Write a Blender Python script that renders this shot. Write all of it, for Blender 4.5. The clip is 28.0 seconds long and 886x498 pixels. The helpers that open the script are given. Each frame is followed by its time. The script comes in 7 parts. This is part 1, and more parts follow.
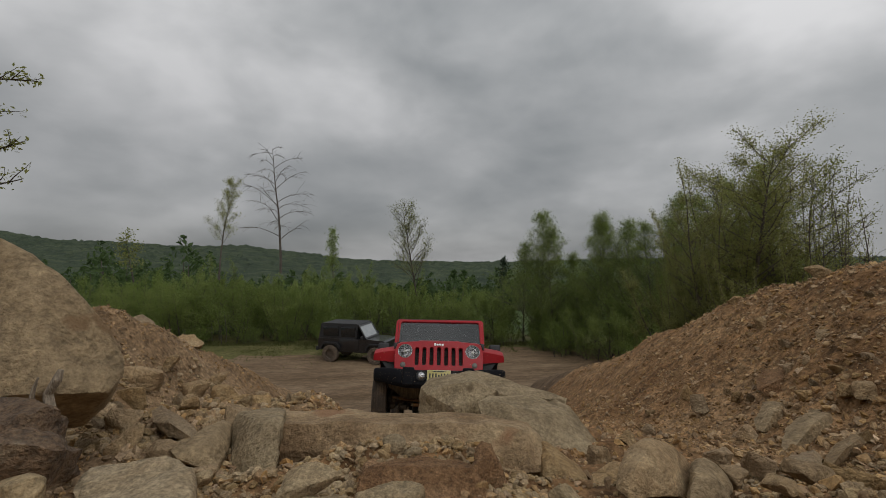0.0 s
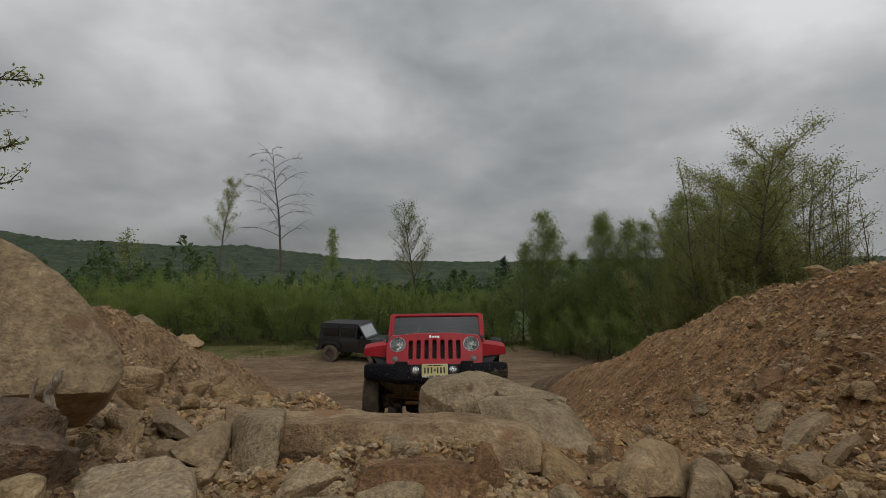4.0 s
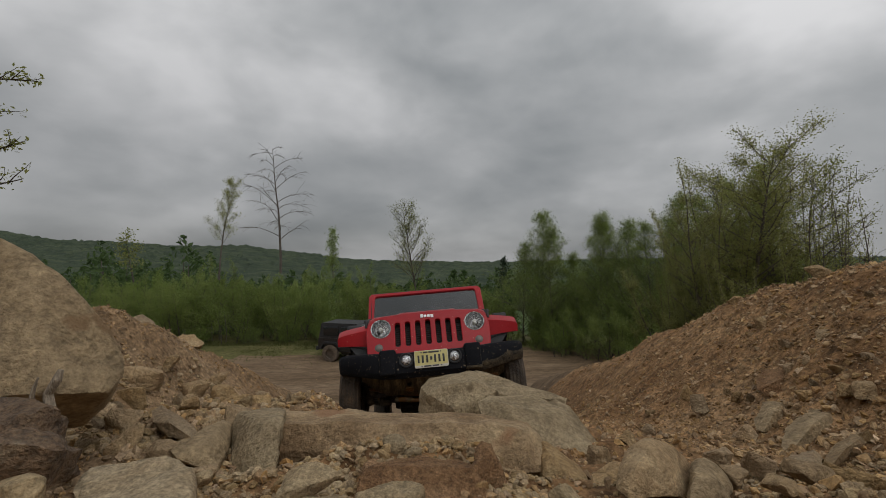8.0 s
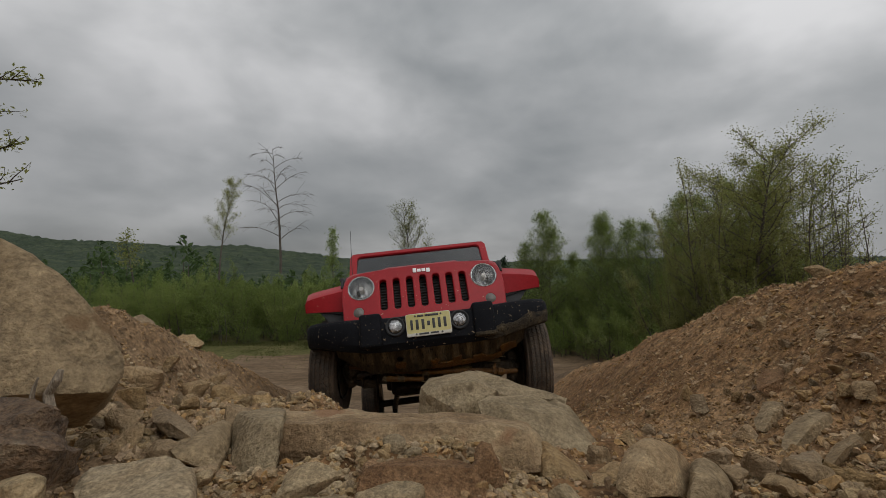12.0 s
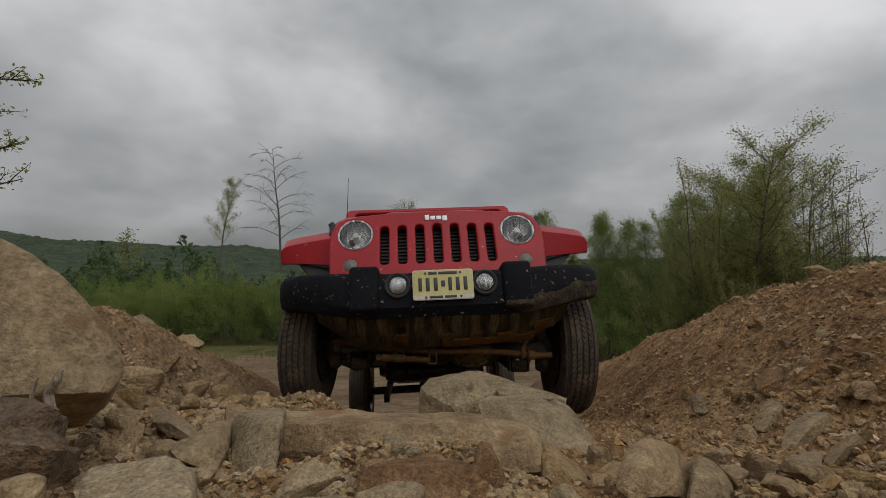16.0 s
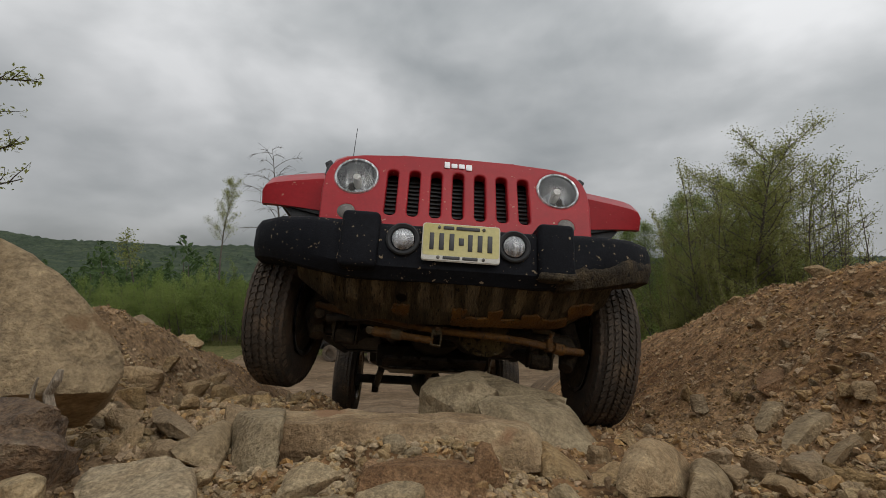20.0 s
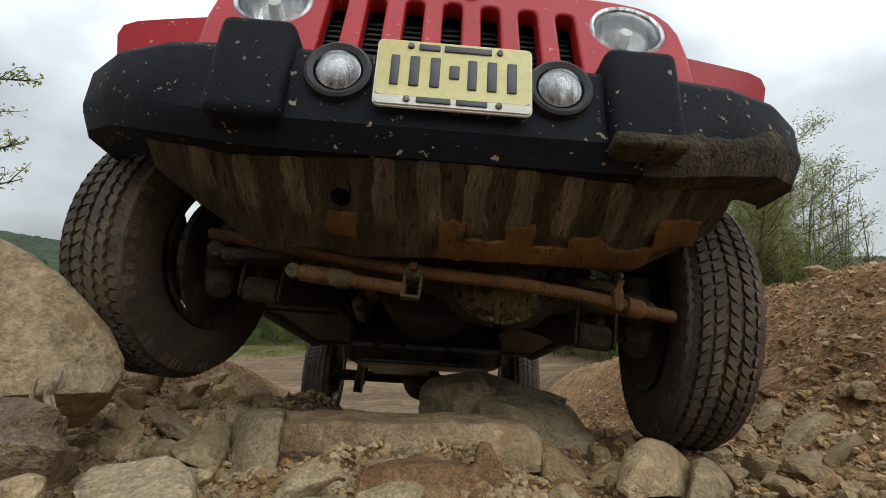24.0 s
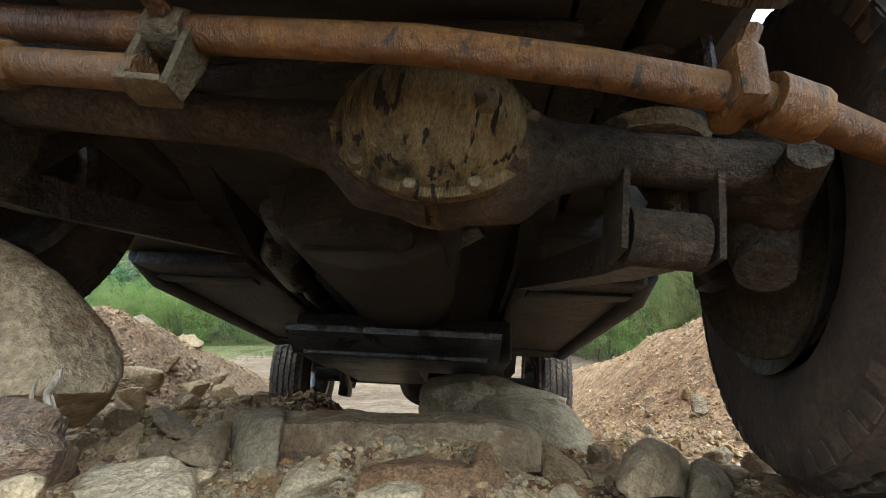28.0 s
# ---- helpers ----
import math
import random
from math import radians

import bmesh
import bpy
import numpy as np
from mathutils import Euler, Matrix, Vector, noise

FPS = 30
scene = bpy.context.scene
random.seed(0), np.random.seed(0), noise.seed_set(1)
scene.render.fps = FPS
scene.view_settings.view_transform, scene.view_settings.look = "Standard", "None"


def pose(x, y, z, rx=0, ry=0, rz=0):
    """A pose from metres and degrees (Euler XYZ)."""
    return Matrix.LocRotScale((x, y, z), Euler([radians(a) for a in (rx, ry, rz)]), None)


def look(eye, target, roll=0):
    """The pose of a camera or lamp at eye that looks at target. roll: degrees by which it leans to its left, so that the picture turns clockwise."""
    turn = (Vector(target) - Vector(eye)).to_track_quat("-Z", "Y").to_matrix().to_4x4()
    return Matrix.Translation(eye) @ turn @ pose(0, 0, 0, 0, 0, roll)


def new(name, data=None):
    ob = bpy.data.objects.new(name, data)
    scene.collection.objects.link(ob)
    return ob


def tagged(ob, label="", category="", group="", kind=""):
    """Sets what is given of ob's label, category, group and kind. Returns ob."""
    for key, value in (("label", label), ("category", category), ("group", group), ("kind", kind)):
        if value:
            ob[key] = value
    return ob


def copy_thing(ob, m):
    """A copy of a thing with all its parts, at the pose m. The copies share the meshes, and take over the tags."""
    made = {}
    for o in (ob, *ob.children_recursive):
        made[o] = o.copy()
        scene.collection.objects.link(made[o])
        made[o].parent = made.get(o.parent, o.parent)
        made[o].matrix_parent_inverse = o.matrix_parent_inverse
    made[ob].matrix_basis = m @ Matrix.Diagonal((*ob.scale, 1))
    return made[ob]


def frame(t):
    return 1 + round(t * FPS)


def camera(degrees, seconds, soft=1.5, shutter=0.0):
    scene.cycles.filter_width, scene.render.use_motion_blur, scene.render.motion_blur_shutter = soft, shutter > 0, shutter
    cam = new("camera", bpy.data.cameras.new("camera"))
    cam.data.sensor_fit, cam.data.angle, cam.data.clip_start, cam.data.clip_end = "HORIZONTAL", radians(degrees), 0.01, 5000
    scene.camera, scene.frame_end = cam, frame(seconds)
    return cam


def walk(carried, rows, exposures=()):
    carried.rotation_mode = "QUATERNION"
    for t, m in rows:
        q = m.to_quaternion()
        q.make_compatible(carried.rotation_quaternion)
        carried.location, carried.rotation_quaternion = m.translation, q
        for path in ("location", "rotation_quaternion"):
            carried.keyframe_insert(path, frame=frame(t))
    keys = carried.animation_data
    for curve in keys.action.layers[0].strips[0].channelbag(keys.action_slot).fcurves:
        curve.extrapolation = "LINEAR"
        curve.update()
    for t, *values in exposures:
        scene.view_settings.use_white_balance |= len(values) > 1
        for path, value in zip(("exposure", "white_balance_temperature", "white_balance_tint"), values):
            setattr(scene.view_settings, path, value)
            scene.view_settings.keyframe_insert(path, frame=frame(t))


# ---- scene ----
# camera: stands still on the rim of the ramp, looking down over the pit
cam = camera(88.84, 28.0, soft=0.75)
EYE = pose(0, 0, 0, 91.43, 0, 0)
walk(cam, [(0, EYE), (28, EYE)],
     exposures=[(0, 0.0, 6500, 10), (15, 0.0, 6500, 10), (16, 0.03, 6500, 10), (18, 0.13, 6500, 10), (20, 0.27, 6450, 9), (21, 0.34, 6400, 8), (22.5, 0.48, 6280, 7), (23.5, 0.70, 6180, 6),
                (24.2, 1.08, 6100, 5), (25, 1.55, 5850, 3), (26, 2.0, 5350, 1), (27, 2.35, 5200, 1), (28, 2.45, 5200, 0)])

# ---- light: overcast sky, a broad weak sun behind the cloud ----
SUN_EL, SUN_AZ = radians(44), radians(148)


def make_world():
    w = bpy.data.worlds.new("overcast_sky")
    scene.world = w
    w.use_nodes = True
    nt = w.node_tree
    nt.nodes.clear()
    N, L = nt.nodes.new, nt.links.new
    out, bg = N("ShaderNodeOutputWorld"), N("ShaderNodeBackground")
    sky = N("ShaderNodeTexSky")
    sky.sky_type, sky.sun_disc = "NISHITA", False
    sky.sun_elevation, sky.sun_rotation = SUN_EL, SUN_AZ
    tc, sep = N("ShaderNodeTexCoord"), N("ShaderNodeSeparateXYZ")
    L(tc.outputs["Generated"], sep.inputs[0])

    def m(op, a, b=None, c=None):
        n = N("ShaderNodeMath")
        n.operation = op
        for i, v in enumerate((a, b, c)):
            if v is None:
                continue
            if isinstance(v, (int, float)):
                n.inputs[i].default_value = v
            else:
                L(v, n.inputs[i])
        return n.outputs[0]

    up = m("MAXIMUM", sep.outputs[2], 0.0)
    comb = N("ShaderNodeCombineXYZ")
    L(sep.outputs[0], comb.inputs[0])
    L(sep.outputs[1], comb.inputs[1])
    L(m("MULTIPLY", m("POWER", up, 0.8), 1.7), comb.inputs[2])

    def cloud(scale, detail, rough, dist, shift):
        mp, n = N("ShaderNodeMapping"), N("ShaderNodeTexNoise")
        mp.inputs["Location"].default_value = shift
        L(comb.outputs[0], mp.inputs[0])
        L(mp.outputs[0], n.inputs["Vector"])
        n.inputs["Scale"].default_value, n.inputs["Detail"].default_value = scale, detail
        n.inputs["Roughness"].default_value, n.inputs["Distortion"].default_value = rough, dist
        return n.outputs["Fac"]

    big = cloud(1.9, 4, 0.48, 0.15, (2.85, 1.7, 0.12))
    small = cloud(4.6, 6, 0.52, 0.2, (7.0, 2.0, 0))
    mixv = m("ADD", m("MULTIPLY", big, 0.75), m("MULTIPLY", small, 0.25))
    ramp = N("ShaderNodeValToRGB")
    L(mixv, ramp.inputs[0])
    e = ramp.color_ramp.elements
    e[0].position, e[0].color = 0.36, (0.47, 0.495, 0.51, 1)
    e[1].position, e[1].color = 0.64, (1.14, 1.14, 1.15, 1)
    mid = e.new(0.5)
    mid.color = (0.74, 0.755, 0.765, 1)
    # an overcast sky brightens towards the zenith
    bright = m("ADD", m("MULTIPLY", up, 0.95), 0.53)
    # and towards the veiled sun
    dot = N("ShaderNodeVectorMath")
    dot.operation = "DOT_PRODUCT"
    L(tc.outputs["Generated"], dot.inputs[0])
    dot.inputs[1].default_value = (math.sin(SUN_AZ) * math.cos(SUN_EL), math.cos(SUN_AZ) * math.cos(SUN_EL), math.sin(SUN_EL))
    bright = m("ADD", bright, m("MULTIPLY", m("POWER", m("MAXIMUM", dot.outputs["Value"], 0.0), 1.6), 0.48))
    # thinner cloud towards the sun's side
    bright = m("ADD", bright, m("MULTIPLY", sep.outputs[0], 0.11))
    vm = N("ShaderNodeVectorMath")
    vm.operation = "SCALE"
    L(ramp.outputs[0], vm.inputs[0])
    L(bright, vm.inputs["Scale"])
    mix = N("ShaderNodeMix")
    mix.data_type = "RGBA"
    mix.inputs["Factor"].default_value = 0.94
    vs = N("ShaderNodeVectorMath")
    vs.operation = "SCALE"
    L(sky.outputs[0], vs.inputs[0])
    vs.inputs["Scale"].default_value = 0.08
    L(vs.outputs[0], mix.inputs["A"])
    L(vm.outputs[0], mix.inputs["B"])
    L(mix.outputs["Result"], bg.inputs["Color"])
    bg.inputs["Strength"].default_value = 0.65
    L(bg.outputs[0], out.inputs[0])


make_world()
sun = new("sun", bpy.data.lights.new("sun", "SUN"))
sun.data.energy, sun.data.angle, sun.data.color = 0.6, radians(45), (1.0, 0.97, 0.92)
sun.matrix_world = look(Vector((math.sin(SUN_AZ) * math.cos(SUN_EL), math.cos(SUN_AZ) * math.cos(SUN_EL), math.sin(SUN_EL))) * 50, (0, 0, 0))


# ---- materials ----
def surf(name, c1, c2, scale=6.0, rough=0.85, bump=0.4, bscale=None, metal=0.0, spot=None, spot_scale=30.0, spot_cut=0.62,
         vary=0.0, coords="Object", stretch=(1, 1, 1), mid=None, island=0.0, spec=0.5, grain=0.35, coat=0.0):
    """A solid surface: two colours mixed by broad noise, fine grain, optional spots of a third colour, and relief."""
    mat = bpy.data.materials.new(name)
    mat.use_nodes = True
    nt = mat.node_tree
    N, L = nt.nodes.new, nt.links.new
    bsdf = nt.nodes["Principled BSDF"]
    tc, mp = N("ShaderNodeTexCoord"), N("ShaderNodeMapping")
    mp.inputs["Scale"].default_value = stretch
    L(tc.outputs[coords], mp.inputs[0])

    def noise_at(s, detail=6, r=0.6, dist=0.0):
        n = N("ShaderNodeTexNoise")
        L(mp.outputs[0], n.inputs["Vector"])
        n.inputs["Scale"].default_value, n.inputs["Detail"].default_value = s, detail
        n.inputs["Roughness"].default_value, n.inputs["Distortion"].default_value = r, dist
        return n.outputs["Fac"]

    def mixed(fac, a, b, blend="MIX"):
        n = N("ShaderNodeMix")
        n.data_type, n.blend_type = "RGBA", blend
        for key, v in (("Factor", fac), ("A", a), ("B", b)):
            sock = n.inputs[key] if key == "Factor" else [i for i in n.inputs if i.name == key and i.type == "RGBA"][0]
            if isinstance(v, (int, float)):
                sock.default_value = v
            elif isinstance(v, tuple):
                sock.default_value = (*v, 1)
            else:
                L(v, sock)
        return [o for o in n.outputs if o.type == "RGBA"][0]

    ramp = N("ShaderNodeValToRGB")
    L(noise_at(scale, 5, 0.62, 0.4), ramp.inputs[0])
    e = ramp.color_ramp.elements
    e[0].position, e[0].color = 0.32, (*c1, 1)
    e[1].position, e[1].color = 0.68, (*c2, 1)
    if mid:
        e.new(0.5).color = (*mid, 1)
    col = ramp.outputs[0]
    fine = noise_at(scale * 9, 4, 0.7)
    r2 = N("ShaderNodeMapRange")
    L(fine, r2.inputs[0])
    r2.inputs[1].default_value, r2.inputs[2].default_value = 0.3, 0.7
    r2.inputs[3].default_value, r2.inputs[4].default_value = 1 - grain, 1 + grain
    finer = N("ShaderNodeMapRange")
    L(noise_at(scale * 28, 3, 0.7), finer.inputs[0])
    finer.inputs[1].default_value, finer.inputs[2].default_value = 0.32, 0.68
    finer.inputs[3].default_value, finer.inputs[4].default_value = 1 - grain * 0.8, 1 + grain * 0.8
    both = N("ShaderNodeMath")
    both.operation = "MULTIPLY"
    L(r2.outputs[0], both.inputs[0])
    L(finer.outputs[0], both.inputs[1])
    vm = N("ShaderNodeVectorMath")
    vm.operation = "SCALE"
    L(col, vm.inputs[0])
    L(both.outputs[0], vm.inputs["Scale"])
    col = vm.outputs[0]
    if spot:
        v = noise_at(spot_scale, 3, 0.5, 0.2)
        r = N("ShaderNodeMapRange")
        L(v, r.inputs[0])
        r.inputs[1].default_value, r.inputs[2].default_value = spot_cut, spot_cut + 0.04
        col = mixed(r.outputs[0], col, spot)
    if vary or island:
        rnd = N("ShaderNodeObjectInfo").outputs["Random"] if vary else N("ShaderNodeNewGeometry").outputs["Random Per Island"]
        amount = vary or island
        hsv, r3 = N("ShaderNodeHueSaturation"), N("ShaderNodeMapRange")
        L(rnd, r3.inputs[0])
        r3.inputs[3].default_value, r3.inputs[4].default_value = 1 - amount, 1 + amount
        L(r3.outputs[0], hsv.inputs["Value"])
        r4 = N("ShaderNodeMapRange")
        w = N("ShaderNodeMath")
        w.operation = "FRACT"
        w2 = N("ShaderNodeMath")
        w2.operation = "MULTIPLY"
        L(rnd, w2.inputs[0])
        w2.inputs[1].default_value = 7.31
        L(w2.outputs[0], w.inputs[0])
        L(w.outputs[0], r4.inputs[0])
        r4.inputs[3].default_value, r4.inputs[4].default_value = 1 - amount * 0.3, 1 + amount * 0.8
        L(r4.outputs[0], hsv.inputs["Saturation"])
        L(col, hsv.inputs["Color"])
        col = hsv.outputs[0]
    L(col, bsdf.inputs["Base Color"])
    rr = N("ShaderNodeMapRange")
    L(fine, rr.inputs[0])
    rr.inputs[3].default_value, rr.inputs[4].default_value = max(rough - 0.12, 0.03), min(rough + 0.12, 1)
    L(rr.outputs[0], bsdf.inputs["Roughness"])
    bsdf.inputs["Metallic"].default_value = metal
    bsdf.inputs["Specular IOR Level"].default_value = spec
    bsdf.inputs["Coat Weight"].default_value = coat
    bsdf.inputs["Coat Roughness"].default_value = 0.12
    if bump:
        b = N("ShaderNodeBump")
        b.inputs["Strength"].default_value, b.inputs["Distance"].default_value = bump, 0.02
        add = N("ShaderNodeMath")
        add.operation = "ADD"
        L(noise_at(bscale or scale * 5, 8, 0.65), add.inputs[0])
        L(fine, add.inputs[1])
        L(add.outputs[0], b.inputs["Height"])
        L(b.outputs[0], bsdf.inputs["Normal"])
    return mat


M = {}
M["dirt"] = surf("dirt", (0.176, 0.095, 0.043), (0.332, 0.209, 0.109), 1.3, 0.95, 1.0, 30, mid=(0.252, 0.146, 0.070), grain=0.6, spec=0.15)
M["pit_floor"] = surf("pit_floor", (0.107, 0.071, 0.040), (0.215, 0.153, 0.096), 0.6, 0.95, 0.8, 8, mid=(0.155, 0.105, 0.064), grain=0.35, spec=0.15, stretch=(0.35, 1.6, 1))
M["stone"] = surf("stone", (0.267, 0.178, 0.098), (0.455, 0.345, 0.212), 5, 0.92, 0.9, 70, vary=0.22, mid=(0.361, 0.258, 0.150), grain=0.30, spec=0.2)
M["rubble"] = surf("rubble", (0.235, 0.145, 0.077), (0.45, 0.330, 0.205), 7, 0.92, 0.5, 40, island=0.30, mid=(0.335, 0.228, 0.130), spec=0.2)
M["left_dirt"] = surf("left_dirt", (0.179, 0.112, 0.059), (0.317, 0.219, 0.129), 1.6, 0.95, 1.0, 40, mid=(0.248, 0.162, 0.090), grain=0.55, spec=0.15)
M["slab"] = surf("slab", (0.180, 0.112, 0.059), (0.432, 0.320, 0.187), 4.5, 0.92, 0.95, 45, mid=(0.329, 0.227, 0.129), grain=0.30, spot=(0.315, 0.180, 0.097), spot_scale=3.5, spot_cut=0.60, spec=0.2)
M["boulder"] = surf("boulder", (0.302, 0.214, 0.121), (0.402, 0.300, 0.178), 3, 0.92, 1.0, 70, mid=(0.353, 0.259, 0.151), grain=0.34, spec=0.2, spot=(0.270, 0.174, 0.093), spot_scale=9, spot_cut=0.66)
M["grey_rock"] = surf("grey_rock", (0.194, 0.145, 0.084), (0.400, 0.315, 0.195), 4, 0.9, 0.95, 50, mid=(0.315, 0.241, 0.146), grain=0.30, spot=(0.180, 0.132, 0.077), spot_scale=9, spot_cut=0.64, spec=0.22)
M["brown_rock"] = surf("brown_rock", (0.070, 0.043, 0.024), (0.255, 0.168, 0.098), 7, 0.85, 1.0, 20, mid=(0.138, 0.086, 0.048), grain=0.5, spot=(0.32, 0.25, 0.165), spot_scale=9, spot_cut=0.63)
M["red_clod"] = surf("red_clod", (0.16, 0.085, 0.040), (0.32, 0.195, 0.105), 8, 0.95, 1.0, 30, mid=(0.245, 0.140, 0.070), grain=0.45, spec=0.2)
M["pale_stone"] = surf("pale_stone", (0.222, 0.159, 0.092), (0.368, 0.294, 0.193), 8, 0.9, 0.55, 34, vary=0.15, mid=(0.294, 0.227, 0.140), grain=0.4, spot=(0.231, 0.133, 0.077), spot_scale=6, spot_cut=0.64, spec=0.25)
M["pale_rubble"] = surf("pale_rubble", (0.238, 0.163, 0.091), (0.414, 0.321, 0.198), 9, 0.92, 0.6, 60, island=0.22, mid=(0.326, 0.238, 0.139), spec=0.2)
M["grass_floor"] = surf("grass_floor", (0.078, 0.082, 0.027), (0.164, 0.136, 0.066), 0.8, 0.95, 0.8, 12, mid=(0.113, 0.105, 0.041), grain=0.45, spec=0.1)
M["meadow"] = surf("meadow", (0.035, 0.06, 0.02), (0.09, 0.12, 0.04), 0.3, 0.95, 0.5, 4, mid=(0.06, 0.09, 0.03), spec=0.1)
M["deadwood"] = surf("deadwood", (0.17, 0.13, 0.092), (0.38, 0.31, 0.225), 14, 0.85, 0.8, 40, stretch=(1, 1, 0.15))

# ---- the ground ----
FLOOR_Y = (-3000, -40, -6, -1, 0.3, 0.6, 1.0, 1.5, 2.0, 2.8, 3.5, 4.4, 5.2, 6.4, 8.7, 10.5, 13, 16, 30, 45, 100, 300, 3000)
FLOOR_Z = (0, 0, -0.1, -0.26, -0.32, -0.355, -0.47, -0.60, -0.74, -0.98, -1.24, -1.62, -1.98, -2.40, -3.25, -3.95, -4.60, -4.75, -4.75, -5.2, -9, -22, -40)
# from y = 1 backwards the unseen crests are raised to block side light
CREST_Y = (-3000, -6, 0, 1.0, 2.24, 3.4, 4.8, 6.4, 8.1, 11, 16, 24, 45, 100, 300, 3000)
CREST_R = (1.6, 1.6, 0.62, 0.32, 0.03, -0.31, -0.86, -1.49, -1.98, -2.9, -3.9, -4.5, -5.2, -9, -22, -40)
CREST_L = (1.0, 1.0, 0.30, 0.06, -0.26, -0.76, -1.42, -2.15, -2.95, -3.9, -4.75, -4.75, -5.2, -9, -22, -40)


def fbm(x, y, s, octaves=4):
    return noise.fractal(Vector((x * s, y * s, 3.7)), 0.9, 2.0, octaves)


def ground_z(x, y, rough=True):
    """Height of the ground: a ramp between two spoil banks, falling to the flat pit floor."""
    fl = float(np.interp(y, FLOOR_Y, FLOOR_Z))
    if x >= 0:
        t = min(max((x - 1.02) / 1.18, 0), 1)
        top = float(np.interp(y, CREST_Y, CREST_R))
        if x > 2.2:
            top = max(top - 0.12 * (x - 2.2), min(top, -0.5) - 0.3) if x < 60 else top
    else:
        t = min(max((-x - 1.08) / 0.55, 0), 1)
        top = float(np.interp(y, CREST_Y, CREST_L))
        if x < -1.65:
            top -= min(0.25 * (-x - 1.65), 0.25 + 0.1 * max(0, min(y - 2, 5)))
    t = t * t * (3 - 2 * t) * 0.5 + t * 0.5
    fade = 1 if y < 10 else max(0, 1 - (y - 10) / 8)
    fade += (1 - fade) * min(max((x - 4.5) / 5, 0), 1)
    z = fl + (max(top, fl - 0.4) - fl) * t * fade
    z += 0.085 * math.exp(-((x + 0.15) / 0.31) ** 4 - ((y - 0.93) / 0.11) ** 2)
    z += 0.055 * math.exp(-((x + 0.42) / 0.20) ** 4 - ((y - 0.46) / 0.12) ** 2)
    z += 0.07 * math.exp(-((x - 0.70) / 0.24) ** 4 - ((y - 0.42) / 0.14) ** 4)
    z += 0.105 * math.exp(-((x + 0.76) / 0.27) ** 4) * min(max((y - 0.9) / 0.35, 0), 1) * min(max((2.75 - y) / 0.5, 0), 1)
    z -= 0.06 * math.exp(-((x - 0.17) / 0.06) ** 2 - ((y - 1.0) / 0.08) ** 2)
    z -= 0.06 * math.exp(-((x - 0.38) / 0.20) ** 4 - ((y - 0.70) / 0.16) ** 4)
    if rough:
        near = 1.0 if abs(x) < 9 and y < 12 else 0.5
        z += 0.050 * fbm(x, y, 1.7) * near + 0.022 * fbm(x + 9, y, 6.5, 3) * near + (0.035 * abs(fbm(x, y + 4, 3.1)) * t)
        if abs(x) < 4 and y < 9:
            z += 0.016 * (abs(fbm(x + 3, y, 11.0, 3)) - 0.3) * (0.6 + 0.8 * t)
        if y > 14:
            z += 0.06 * fbm(x, y, 0.35)
    return z


def spread(lo, hi, fine_lo, fine_hi, step, grow):
    v = list(np.arange(fine_lo, fine_hi + 1e-6, step))
    a, s = fine_lo, step
    while a > lo:
        s *= grow
        a -= s
        v.insert(0, max(a, lo))
    a, s = fine_hi, step
    while a < hi:
        s *= grow
        a += s
        v.append(min(a, hi))
    return v


def build_ground():
    xs = spread(-2500, 2500, -2.0, 2.7, 0.024, 1.09)
    ys = spread(-2500, 2500, 0.3, 3.6, 0.024, 1.05)
    nx = len(xs)
    verts = [(x, y, ground_z(x, y)) for y in ys for x in xs]
    faces = [(j * nx + i, j * nx + i + 1, (j + 1) * nx + i + 1, (j + 1) * nx + i) for j in range(len(ys) - 1) for i in range(nx - 1)]
    me = bpy.data.meshes.new("ground")
    me.from_pydata(verts, [], faces)
    me.materials.append(M["dirt"])
    me.materials.append(M["meadow"])
    me.materials.append(M["pit_floor"])
    me.materials.append(M["grass_floor"])
    me.materials.append(M["left_dirt"])
    me.polygons.foreach_set("material_index", [1 if verts[f[0]][1] > 29 or abs(verts[f[0]][0]) > 26 else 3 if verts[f[0]][1] > 21.9 + 1.5 * noise.noise(Vector((verts[f[0]][0] * 0.5, 2, 0))) + (2.2 if verts[f[0]][0] > -1 else 0) else 2 if verts[f[0]][1] > 7.5 and abs(verts[f[0]][0]) < 5 + 0.3 * verts[f[0]][1] else 4 if verts[f[0]][0] < -0.62 + 0.25 * noise.noise(Vector((0, verts[f[0]][1] * 2, 5))) else 0 for f in faces])
    me.polygons.foreach_set("use_smooth", [True] * len(faces))
    return tagged(new("ground", me), "reddish brown dirt ramp and banks of a pit", "ground", kind="structure")


build_ground()


